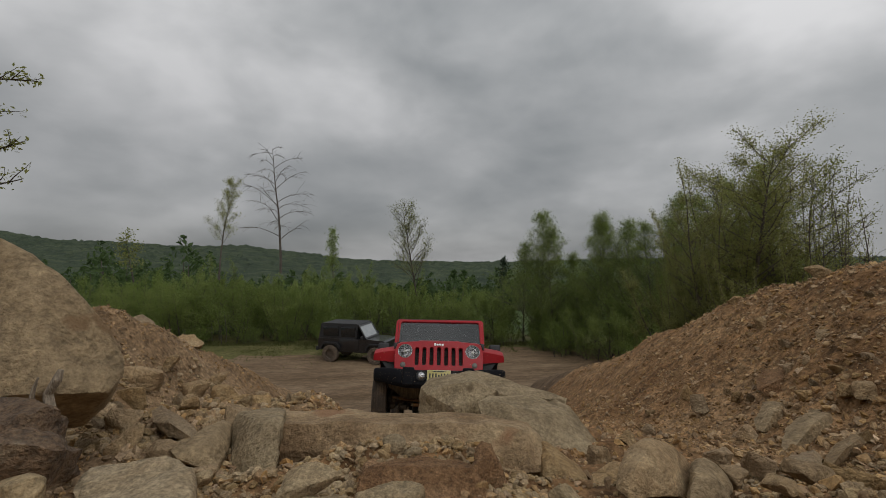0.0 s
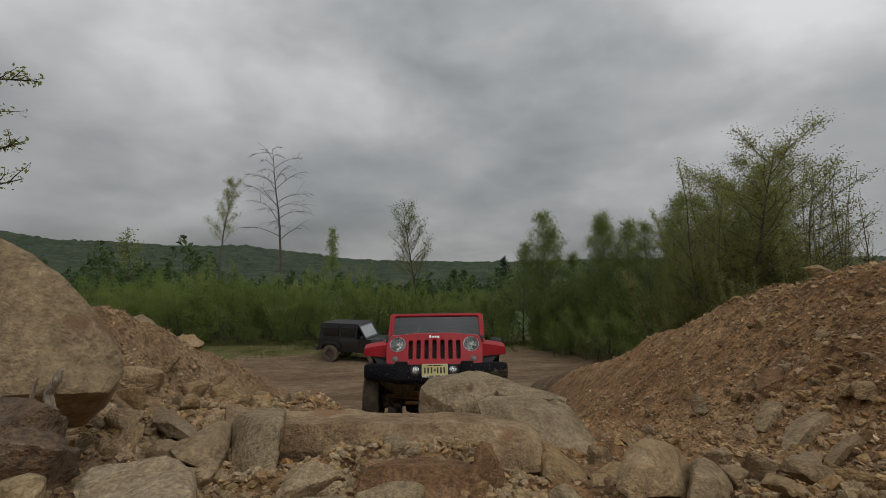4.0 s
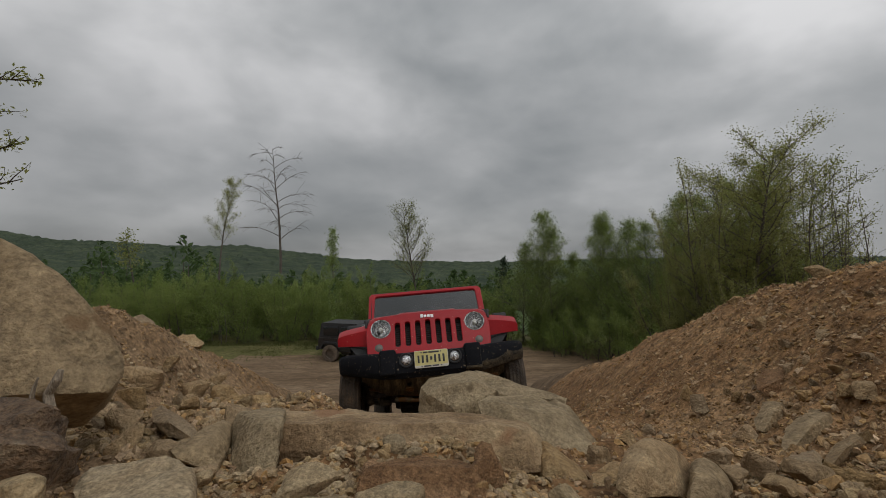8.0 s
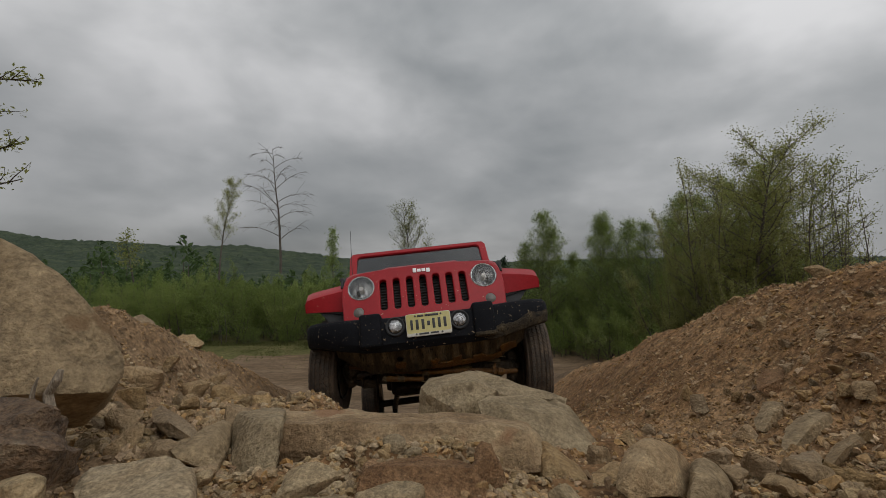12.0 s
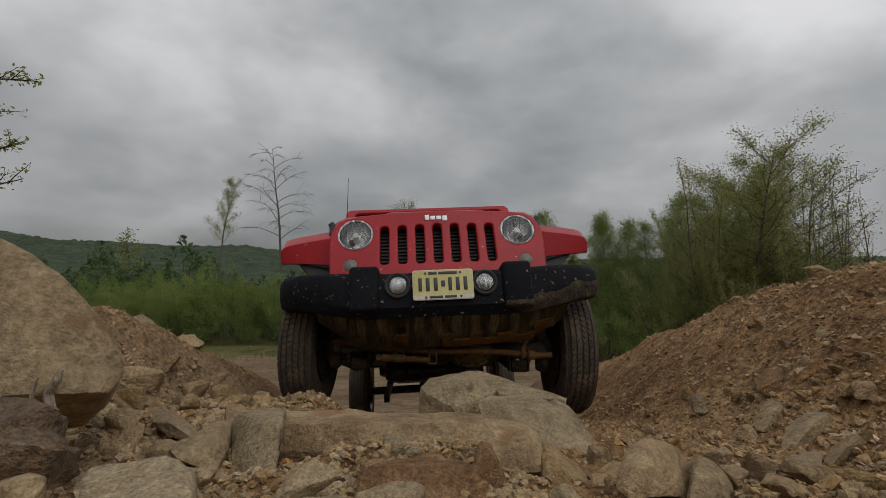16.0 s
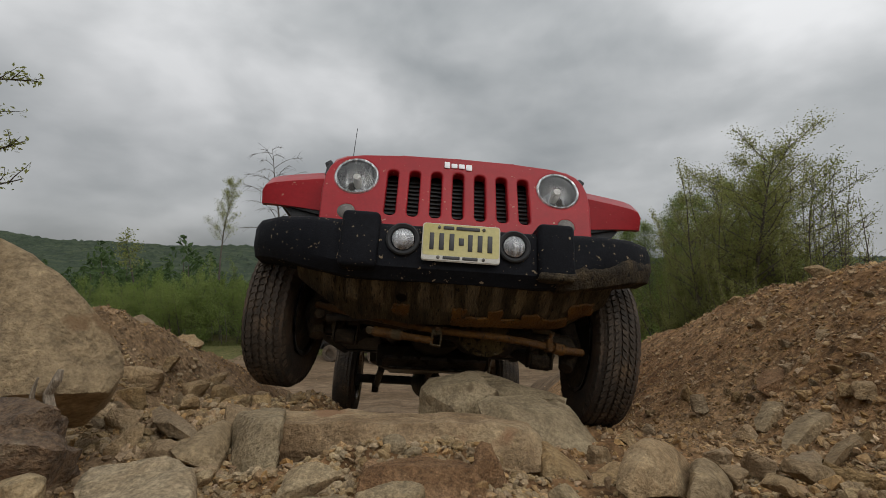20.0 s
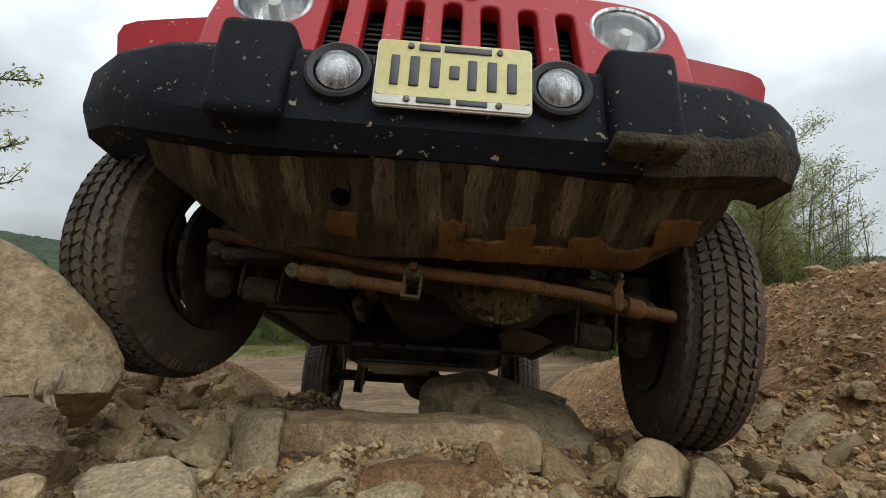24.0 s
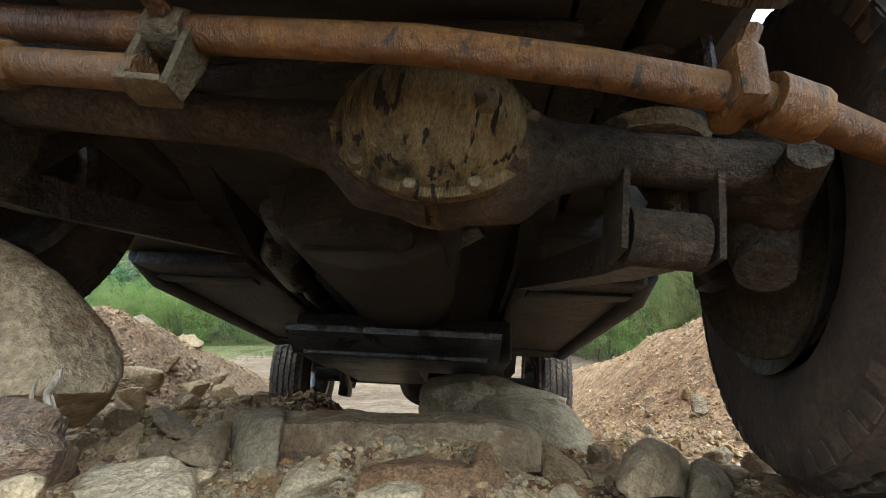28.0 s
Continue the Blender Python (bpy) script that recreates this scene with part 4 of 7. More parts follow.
    # plain dark block fills the bay, its shade put into the colour
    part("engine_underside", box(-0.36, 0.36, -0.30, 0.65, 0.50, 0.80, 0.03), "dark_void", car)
    # cab: cowl, windscreen, roof, tub
    part("cowl", box(-0.70, 0.70, 0.60, 0.72, 0.95, 1.165, 0.02), "red_paint", car)
    wm = Matrix.Translation((0, 0.79, 1.435)) @ Matrix.Rotation(radians(-31), 4, "X")
    wo = [(-0.715, -0.31), (0.715, -0.31), (0.725, 0.27), (0.70, 0.31), (-0.70, 0.31), (-0.725, 0.27)]
    part("windscreen_frame", moved(sheet(wo, [round_rect(-0.668, 0.668, -0.268, 0.282, 0.05)], 0.05, 0.010), wm), "red_paint", car, "red windscreen frame")
    part("windscreen", moved(sheet(round_rect(-0.678, 0.678, -0.276, 0.290, 0.05), (), 0.006, 0.001), wm), "window_glass", car, "dark tinted windscreen")
    part("roof", box(-0.70, 0.70, 0.95, 2.88, 1.675, 1.735, 0.03, 3), "black_trim", car, "black soft roof")
    part("cab_rear", box(-0.70, 0.70, 2.78, 2.86, 1.10, 1.70, 0.02), "black_trim", car)
    for s in (-1, 1):
        # dark boxes added behind the wheels to block the sky
        part("footwell", box(min(s * 0.42, s * 0.80), max(s * 0.42, s * 0.80), 0.40, 0.66, 0.44, 0.97, 0.01), "dark_void", car)
    part("dashboard", box(-0.66, 0.66, 0.72, 0.98, 0.95, 1.19, 0.04, 3), "dark_void", car)
    part("floor_pan", box(-0.765, 0.765, 0.55, 2.85, 0.540, 0.60, 0.01), "chassis", car)
    for s in (-1, 1):
        a, b = sorted((s * 0.70, s * 0.76))
        part("body_side", box(a, b, 0.60, 2.88, 0.56, 1.14, 0.015), "red_paint", car)
        a, b = sorted((s * 0.755, s * 0.775))
        door = part("door", box(a, b, 0.80, 1.75, 0.60, 1.13, 0.015), "red_paint", car)
        part("door_handle", box(min(s * 0.775, s * 0.795), max(s * 0.775, s * 0.795), 1.58, 1.70, 1.00, 1.03, 0.006), "black_trim", door)
        a, b = sorted((s * 0.68, s * 0.70))
        part("side_window", box(a, b, 0.98, 2.78, 1.14, 1.68, 0.01), "black_trim", car)
        m = part("wing_mirror", joined(box(min(s * 0.80, s * 0.98), max(s * 0.80, s * 0.98), 0.62, 0.72, 1.125, 1.265, 0.03, 3), tube([(s * 0.74, 0.72, 1.08), (s * 0.84, 0.70, 1.15)], 0.02, 8)), "black_trim", car, "black wing mirror")
        arch = [(2.03, 0.60), (2.08, 0.74), (2.22, 0.88), (2.62, 0.88), (2.78, 0.72), (2.82, 0.62), (2.78, 0.62), (2.73, 0.70), (2.58, 0.83), (2.26, 0.83), (2.13, 0.70), (2.09, 0.60)]
        part("rear_flare", loft([[(s * x, y, z) for y, z in arch] for x in (0.70, 0.86, 0.885)]), "red_paint", car)
        # rock rail under the sill
        rail = part("rock_rail", joined(tube([(s * 0.745, 0.62, 0.50), (s * 0.755, 0.75, 0.465), (s * 0.755, 1.80, 0.465), (s * 0.745, 1.95, 0.50)], 0.034, 12)), "black_trim", car, "black steel rock rail")
        # dark plate added to close the gap between frame and rock rail
        part("sill_plate", box(min(s * 0.38, s * 0.745), max(s * 0.38, s * 0.745), 0.60, 1.96, 0.462, 0.505, 0.012), "chassis", rail, "dark muddy plate added under the sill")
        for y in (0.72, 1.74):
            part("rail_bracket", box(min(s * 0.42, s * 0.74), max(s * 0.42, s * 0.74), y - 0.03, y + 0.03, 0.452, 0.466, 0.004), "black_trim", rail)
        a, b = sorted((s * 0.36, s * 0.44))
        part("frame_rail", loft([[(a, y, z - 0.055), (b, y, z - 0.055), (b, y, z + 0.055), (a, y, z + 0.055)] for y, z in ((-0.46, 0.53), (-0.10, 0.57), (0.25, 0.57), (0.55, 0.465), (1.9, 0.465), (2.2, 0.56), (2.85, 0.56))]), "chassis", car)
        # suspension
        arm = part("lower_arm", joined(loft([[(s * x - 0.028, y, z - 0.03), (s * x + 0.028, y, z - 0.03), (s * x + 0.028, y, z + 0.03), (s * x - 0.028, y, z + 0.03)] for x, y, z in ((0.475, AXLE_Y + 0.04, AXLE_Z - 0.10), (0.46, AXLE_Y + 0.13, AXLE_Z - 0.085), (0.41, 0.62, 0.43))])), "chassis", car, "muddy lower control arm")
        part("arm_bush", moved(lathe([(-0.045, 0.0), (-0.045, 0.036), (0.045, 0.036), (0.045, 0.0)], 20, "x"), Matrix.Translation((s * 0.475, AXLE_Y + 0.02, AXLE_Z - 0.10))), "dark_mud", arm)
        for dx in (-0.055, 0.055):
            part("arm_bracket", loft([[(s * 0.475 + dx - 0.004, y0, z0), (s * 0.475 + dx + 0.004, y0, z0), (s * 0.475 + dx + 0.004, y1, z0), (s * 0.475 + dx - 0.004, y1, z0)] for z0, y0, y1 in ((AXLE_Z - 0.13, AXLE_Y - 0.01, AXLE_Y + 0.05), (AXLE_Z - 0.07, AXLE_Y - 0.02, AXLE_Y + 0.06), (AXLE_Z + 0.02, AXLE_Y - 0.03, AXLE_Y + 0.05))]), "dark_mud", arm)
        part("coil_spring", spring(s * 0.47, AXLE_Y + 0.04, AXLE_Z + 0.04, 0.72), "chassis", car)
        part("shock_absorber", joined(tube([(s * 0.53, AXLE_Y + 0.10, AXLE_Z - 0.04), (s * 0.50, 0.14, 0.60)], 0.030, 14), tube([(s * 0.50, 0.14, 0.60), (s * 0.48, 0.17, 0.80)], 0.014, 10)), "chassis", car)
        part("rear_shock", tube([(s * 0.50, WB + 0.12, AXLE_Z - 0.06), (s * 0.42, WB + 0.2, 0.75)], 0.032, 12), "chassis", car)
        part("rear_arm", tube([(s * 0.50, WB, AXLE_Z - 0.07), (s * 0.42, 1.85, 0.43)], 0.032, 10), "chassis", car)
        part("rear_bracket", box(min(s * 0.47, s * 0.53), max(s * 0.47, s * 0.53), WB - 0.07, WB + 0.06, AXLE_Z - 0.13, AXLE_Z, 0.008), "chassis", car)
        # steering knuckle, brake disc
        part("steering_knuckle", joined(tube([(s * 0.62, AXLE_Y + 0.06, AXLE_Z - 0.11), (s * 0.66, AXLE_Y + 0.12, AXLE_Z), (s * 0.63, AXLE_Y + 0.08, AXLE_Z + 0.12)], [0.035, 0.058, 0.036], 14), tube([(s * 0.59, AXLE_Y, AXLE_Z), (s * 0.70, WHEEL_Y, WHEEL_Z)], [0.045, 0.060], 14), tube([(s * 0.64, AXLE_Y + 0.06, AXLE_Z - 0.03), (s * 0.60, AXLE_Y - 0.07, 0.335)], [0.034, 0.022], 10)), "dark_mud", car, "mud-covered steering knuckle")
        part("brake_disc", moved(lathe([(-0.012, 0.05), (-0.012, 0.185), (0.012, 0.185), (0.012, 0.05)], 40, "x", closed=True), Matrix.Translation((s * 0.745, WHEEL_Y, WHEEL_Z))), "steel", car)
        # dark disc added so that no sky shows through the spokes
        part("dust_shield", moved(lathe([(-0.004, 0.0), (-0.004, 0.216), (0.004, 0.216), (0.004, 0.0)], 40, "x"), Matrix.Translation((s * 0.722, WHEEL_Y, WHEEL_Z))), "dark_mud", car)
        part("brake_caliper", box(min(s * 0.68, s * 0.76), max(s * 0.68, s * 0.76), WHEEL_Y + 0.08, WHEEL_Y + 0.17, WHEEL_Z - 0.07, WHEEL_Z + 0.10, 0.02), "chassis", car)
    # front axle
    ax = part("front_axle", tube([(-0.60, AXLE_Y, AXLE_Z), (-0.30, AXLE_Y, AXLE_Z), (0.60, AXLE_Y, AXLE_Z)], 0.034, 18), "dark_mud", car, "mud-covered front axle")
    for x0, x1, x2, x3 in ((-0.03, 0.05, 0.10, 0.19), (0.42, 0.34, 0.29, 0.20)):
        part("axle_casting", tube([(x0, AXLE_Y, AXLE_Z), (x1, AXLE_Y, AXLE_Z - 0.010), (x2, AXLE_Y, AXLE_Z - 0.026), (x3, AXLE_Y, AXLE_Z - 0.032)], [0.036, 0.048, 0.076, 0.084], 20), "dark_mud", ax)
    cover = part("differential_cover", moved(joined(lathe([(0.10, 0.08), (-0.035, 0.112), (-0.045, 0.120), (-0.058, 0.120), (-0.062, 0.108), (-0.095, 0.095), (-0.122, 0.062), (-0.134, 0.025), (-0.136, 0.0)], 40, "y")), Matrix.Translation((0.185, AXLE_Y, AXLE_Z - 0.020)) @ Matrix.Diagonal((1.04, 1, 0.80, 1))), "cracked_mud", ax, "differential cover caked in cracked tan mud")
    for k in range(10):
        a = 2 * math.pi * (k + 0.3) / 10
        part("cover_bolt", moved(lathe([(-0.072, 0.0), (-0.072, 0.008), (-0.055, 0.009)], 6, "y"), Matrix.Translation((0.185 + 0.116 * math.cos(a), AXLE_Y, AXLE_Z - 0.020 + 0.088 * math.sin(a)))), "mud", cover)
    part("filler_plug", moved(lathe([(-0.134, 0.0), (-0.134, 0.008), (-0.126, 0.009), (-0.124, 0.017), (-0.09, 0.018)], 8, "y"), Matrix.Translation((0.240, AXLE_Y, AXLE_Z - 0.03))), "mud", cover)
    # steering: bent tie rod, damper, clamps
    rod = part("tie_rod", tube([(-0.62, -0.19, 0.375), (-0.45, -0.25, 0.350), (-0.25, -0.295, 0.327), (-0.04, -0.31, 0.314), (0.18, -0.315, 0.317), (0.34, -0.305, 0.315), (0.47, -0.295, 0.307), (0.545, -0.278, 0.303), (0.635, -0.24, 0.309)], 0.0175, 16), "orange_mud", car, "tie rod coated in wet orange mud")
    part("rod_clamp", joined(box(0.447, 0.475, -0.325, -0.265, 0.283, 0.345, 0.010), tube([(0.462, -0.31, 0.34), (0.470, -0.315, 0.365)], 0.009, 8)), "orange_mud", rod)
    part("rod_sleeve", tube([(0.485, -0.293, 0.306), (0.53, -0.282, 0.303)], 0.026, 14), "orange_mud", rod)
    damper = part("steering_damper", tube([(-0.335, -0.285, 0.276), (-0.325, -0.286, 0.276), (-0.20, -0.30, 0.270), (-0.195, -0.30, 0.270), (-0.06, -0.31, 0.264)], [0.014, 0.022, 0.022, 0.0165, 0.0165], 16), "orange_mud", car, "steering damper coated in orange mud")
    part("damper_band", tube([(-0.245, -0.295, 0.272), (-0.205, -0.30, 0.270)], 0.0236, 16), "mud", damper)
    part("damper_eye", tube([(-0.345, -0.30, 0.276), (-0.345, -0.265, 0.278)], 0.018, 12), "mud", damper)
    part("bracket_base", box(-0.070, -0.026, -0.331, -0.292, 0.241, 0.249, 0.003), "mud", rod)
    for x in (-0.068, -0.027):
        part("bracket_side", loft([[(x - 0.0035, -0.325, z), (x + 0.0035, -0.325, z), (x + 0.0035, y, z), (x - 0.0035, y, z)] for z, y in ((0.244, -0.300), (0.29, -0.290), (0.320, -0.292))]), "mud", rod)
    part("bracket_clamp", tube([(-0.066, -0.312, 0.311), (-0.048, -0.312, 0.310), (-0.030, -0.312, 0.310)], [0.022, 0.0245, 0.022], 12), "mud", rod)
    part("bracket_bolt", moved(lathe([(-0.03, 0.0), (-0.03, 0.010), (0.0, 0.011)], 6, "y"), Matrix.Translation((-0.048, -0.325, 0.314))), "orange_mud", rod)
    part("track_bar", tube([(-0.50, -0.10, AXLE_Z + 0.03), (0.0, -0.14, 0.44), (0.40, -0.12, 0.52)], 0.019, 12), "chassis", car)
    part("drag_link", tube([(-0.56, -0.22, AXLE_Z + 0.0), (0.0, -0.22, 0.41), (0.36, -0.18, 0.47)], 0.017, 12), "chassis", car)
    # driveline and underside
    part("oil_pan", box(-0.17, 0.12, 0.22, 0.48, 0.345, 0.56, 0.03, 3), "chassis", car, "dark sump")
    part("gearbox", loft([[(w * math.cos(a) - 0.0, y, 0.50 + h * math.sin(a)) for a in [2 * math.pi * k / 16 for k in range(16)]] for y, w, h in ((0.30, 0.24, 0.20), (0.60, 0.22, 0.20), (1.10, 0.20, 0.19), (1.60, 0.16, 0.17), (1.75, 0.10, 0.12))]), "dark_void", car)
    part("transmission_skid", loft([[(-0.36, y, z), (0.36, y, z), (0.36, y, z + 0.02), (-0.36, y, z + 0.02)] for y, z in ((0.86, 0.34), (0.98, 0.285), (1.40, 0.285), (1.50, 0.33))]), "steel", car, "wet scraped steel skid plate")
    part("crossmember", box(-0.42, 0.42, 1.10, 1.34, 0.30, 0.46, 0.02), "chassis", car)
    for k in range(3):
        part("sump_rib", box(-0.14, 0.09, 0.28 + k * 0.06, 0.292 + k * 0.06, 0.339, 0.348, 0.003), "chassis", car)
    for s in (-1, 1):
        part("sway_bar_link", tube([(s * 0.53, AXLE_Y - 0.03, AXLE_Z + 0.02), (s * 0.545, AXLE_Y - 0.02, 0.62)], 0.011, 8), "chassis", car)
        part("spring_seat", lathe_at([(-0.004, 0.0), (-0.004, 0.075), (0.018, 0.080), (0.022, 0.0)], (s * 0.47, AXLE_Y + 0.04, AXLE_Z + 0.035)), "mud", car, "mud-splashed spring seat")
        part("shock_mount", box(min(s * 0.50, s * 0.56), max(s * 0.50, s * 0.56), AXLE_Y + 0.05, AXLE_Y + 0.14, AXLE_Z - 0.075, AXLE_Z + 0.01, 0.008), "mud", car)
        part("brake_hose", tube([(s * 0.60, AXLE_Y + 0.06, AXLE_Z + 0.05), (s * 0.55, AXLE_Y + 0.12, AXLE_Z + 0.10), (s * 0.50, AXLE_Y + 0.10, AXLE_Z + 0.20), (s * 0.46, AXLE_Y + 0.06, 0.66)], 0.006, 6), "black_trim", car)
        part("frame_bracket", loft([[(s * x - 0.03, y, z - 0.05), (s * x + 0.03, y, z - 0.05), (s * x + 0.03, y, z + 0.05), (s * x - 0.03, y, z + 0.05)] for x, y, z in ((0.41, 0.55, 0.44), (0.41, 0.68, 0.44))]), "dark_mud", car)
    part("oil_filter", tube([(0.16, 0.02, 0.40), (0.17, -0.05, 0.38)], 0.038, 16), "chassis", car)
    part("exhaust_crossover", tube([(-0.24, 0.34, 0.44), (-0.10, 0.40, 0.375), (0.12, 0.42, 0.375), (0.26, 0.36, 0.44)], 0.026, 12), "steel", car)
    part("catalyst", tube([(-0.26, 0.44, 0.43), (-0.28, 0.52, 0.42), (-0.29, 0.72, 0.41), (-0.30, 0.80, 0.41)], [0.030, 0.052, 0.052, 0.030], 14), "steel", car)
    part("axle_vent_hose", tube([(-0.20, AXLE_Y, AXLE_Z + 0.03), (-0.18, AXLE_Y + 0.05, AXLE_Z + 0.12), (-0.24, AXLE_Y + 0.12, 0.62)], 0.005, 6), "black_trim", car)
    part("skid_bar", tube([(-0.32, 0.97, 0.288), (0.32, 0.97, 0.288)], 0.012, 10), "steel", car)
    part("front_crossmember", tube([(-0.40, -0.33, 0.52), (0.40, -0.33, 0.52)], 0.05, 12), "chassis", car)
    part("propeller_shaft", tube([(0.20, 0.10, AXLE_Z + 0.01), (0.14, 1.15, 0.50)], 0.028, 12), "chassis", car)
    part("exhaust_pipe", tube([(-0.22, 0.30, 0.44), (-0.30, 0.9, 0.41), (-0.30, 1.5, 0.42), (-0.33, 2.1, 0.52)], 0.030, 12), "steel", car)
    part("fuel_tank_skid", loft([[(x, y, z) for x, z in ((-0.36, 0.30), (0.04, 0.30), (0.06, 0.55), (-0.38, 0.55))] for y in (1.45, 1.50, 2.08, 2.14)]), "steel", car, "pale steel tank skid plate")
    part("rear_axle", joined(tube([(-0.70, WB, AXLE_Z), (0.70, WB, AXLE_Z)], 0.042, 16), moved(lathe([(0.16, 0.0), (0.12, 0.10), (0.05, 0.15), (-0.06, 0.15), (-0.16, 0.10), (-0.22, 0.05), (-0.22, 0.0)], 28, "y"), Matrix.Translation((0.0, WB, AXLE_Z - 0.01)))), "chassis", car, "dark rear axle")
    # added dark mass, stands in for the shade between the rear wheels
    part("rear_underbody", loft([[(-0.56, y, z), (0.56, y, z), (0.56, y, 0.56), (-0.56, y, 0.56)] for y, z in ((2.10, 0.42), (2.20, 0.33), (2.62, 0.33), (2.84, 0.40))]), "dark_void", car, "dark block added to fill the rear underside")
    part("rear_shaft", tube([(0.0, WB - 0.2, AXLE_Z + 0.02), (0.02, 1.4, 0.48)], 0.03, 12), "chassis", car)
    part("muffler", moved(lathe([(-0.26, 0.0), (-0.26, 0.09), (0.26, 0.09), (0.26, 0.0)], 24, "x"), Matrix.Translation((-0.05, 2.80, 0.50))), "steel", car)
    part("antenna", tube([(-0.655, 0.45, 1.10), (-0.655, 0.47, 1.50), (-0.655, 0.50, 1.82)], [0.006, 0.003, 0.002], 6), "black_trim", car, "thin black whip antenna")
    # what hangs low at the back
    for c in car.children:
        n = c.name.split(".")[0]
        if n in ("transmission_skid", "crossmember", "skid_bar", "rock_rail", "fuel_tank_skid"):
            c.matrix_basis = pose(0, 0, -0.07)
    wheels = []
    for y in (WHEEL_Y, WB):
        for s in (-1, 1):
            w = wheel_parts(car, s)
            wheels.append((w, s * TRACK + 0.012 if y < 1 else s * 0.770, y))
    return car, wheels


RED_CAR, RED_WHEELS = red_car()


# ---- loose stones that can be told apart ----
rock("stone", "broken tan stone beside the ramp", (-1.214, 1.771, -0.542), (0.123, 0.094, 0.110), "stone", 100, (-6, -3, 22), cuts=3, boxy=0.55, rough=0.05, points=12)
rock("stone", "broken tan stone beside the ramp", (-0.825, 1.169, -0.415), (0.097, 0.074, 0.073), "stone", 114, (-11, 8, 15), cuts=3, boxy=0.55, rough=0.05, points=12)
rock("stone", "broken tan stone beside the ramp", (-1.287, 1.927, -0.504), (0.187, 0.142, 0.107), "stone", 121, (-6, 14, 28), cuts=3, boxy=0.55, rough=0.05, points=12)
rock("stone", "broken tan stone beside the ramp", (-1.229, 2.254, -0.653), (0.157, 0.119, 0.122), "stone", 135, (-8, 0, 52), cuts=3, boxy=0.55, rough=0.05, points=12)
rock("stone", "broken tan stone beside the ramp", (-1.208, 2.569, -0.769), (0.214, 0.163, 0.151), "stone", 142, (0, 4, 40), cuts=3, boxy=0.55, rough=0.05, points=12)
rock("stone", "broken tan stone beside the ramp", (-0.765, 1.796, -0.551), (0.174, 0.132, 0.078), "stone", 149, (-10, 5, 35), cuts=3, boxy=0.55, rough=0.05, points=12)
rock("stone", "broken tan stone beside the ramp", (-1.367, 2.271, -0.509), (0.127, 0.096, 0.078), "stone", 177, (7, -7, 56), cuts=3, boxy=0.55, rough=0.05, points=12)
rock("stone", "broken tan stone beside the ramp", (-1.317, 2.653, -0.701), (0.148, 0.112, 0.091), "stone", 184, (9, -21, 8), cuts=3, boxy=0.55, rough=0.05, points=12)
rock("stone", "broken tan stone beside the ramp", (-0.789, 1.246, -0.419), (0.069, 0.053, 0.050), "stone", 191, (-6, 13, 26), cuts=3, boxy=0.55, rough=0.05, points=12)
rock("stone", "broken tan stone beside the ramp", (-1.178, 1.570, -0.529), (0.109, 0.083, 0.088), "stone", 198, (3, -12, 30), cuts=3, boxy=0.55, rough=0.05, points=12)
rock("stone", "broken tan stone beside the ramp", (-0.851, 1.508, -0.479), (0.092, 0.070, 0.061), "stone", 205, (-2, -10, 35), cuts=3, boxy=0.55, rough=0.05, points=12)
rock("stone", "broken tan stone beside the ramp", (-0.565, 1.268, -0.435), (0.088, 0.067, 0.079), "stone", 212, (2, 11, 40), cuts=3, boxy=0.55, rough=0.05, points=12)
rock("stone", "broken tan stone beside the ramp", (-0.623, 1.038, -0.432), (0.087, 0.066, 0.048), "stone", 219, (10, 9, 59), cuts=3, boxy=0.55, rough=0.05, points=12)
rock("stone", "broken tan stone beside the ramp", (-0.741, 1.069, -0.425), (0.104, 0.079, 0.050), "stone", 226, (4, -18, 51), cuts=3, boxy=0.55, rough=0.05, points=12)
rock("stone", "broken tan stone beside the ramp", (-0.505, 0.937, -0.432), (0.078, 0.059, 0.058), "stone", 233, (11, 11, 34), cuts=3, boxy=0.55, rough=0.05, points=12)
rock("stone", "angular tan stone lying on the spoil bank", (0.695, 1.008, -0.452), (0.090, 0.068, 0.066), "stone", 289, (11, 12, 59), cuts=3, boxy=0.55, rough=0.05, points=12)
rock("stone", "angular tan stone lying on the spoil bank", (1.052, 1.577, -0.593), (0.079, 0.060, 0.054), "stone", 296, (-4, -2, 35), cuts=3, boxy=0.55, rough=0.05, points=12)
rock("stone", "angular tan stone lying on the spoil bank", (1.197, 2.109, -0.663), (0.106, 0.080, 0.082), "stone", 310, (2, 0, 2), cuts=3, boxy=0.55, rough=0.05, points=12)
rock("stone", "angular tan stone lying on the spoil bank", (1.271, 2.369, -0.686), (0.099, 0.075, 0.092), "stone", 317, (8, 5, 57), cuts=3, boxy=0.55, rough=0.05, points=12)
rock("stone", "angular tan stone lying on the spoil bank", (2.098, 2.533, -0.071), (0.148, 0.112, 0.094), "stone", 324, (9, 8, 27), cuts=3, boxy=0.55, rough=0.05, points=12)
rock("stone", "angular tan stone lying on the spoil bank", (1.455, 1.558, -0.350), (0.087, 0.066, 0.073), "stone", 352, (-6, 5, 58), cuts=3, boxy=0.55, rough=0.05, points=12)
rock("stone", "angular tan stone lying on the spoil bank", (1.418, 1.637, -0.398), (0.082, 0.062, 0.051), "stone", 359, (0, 14, 0), cuts=3, boxy=0.55, rough=0.05, points=12)
rock("stone", "angular tan stone lying on the spoil bank", (0.773, 0.848, -0.411), (0.094, 0.071, 0.053), "stone", 366, (-2, 15, 1), cuts=3, boxy=0.55, rough=0.05, points=12)
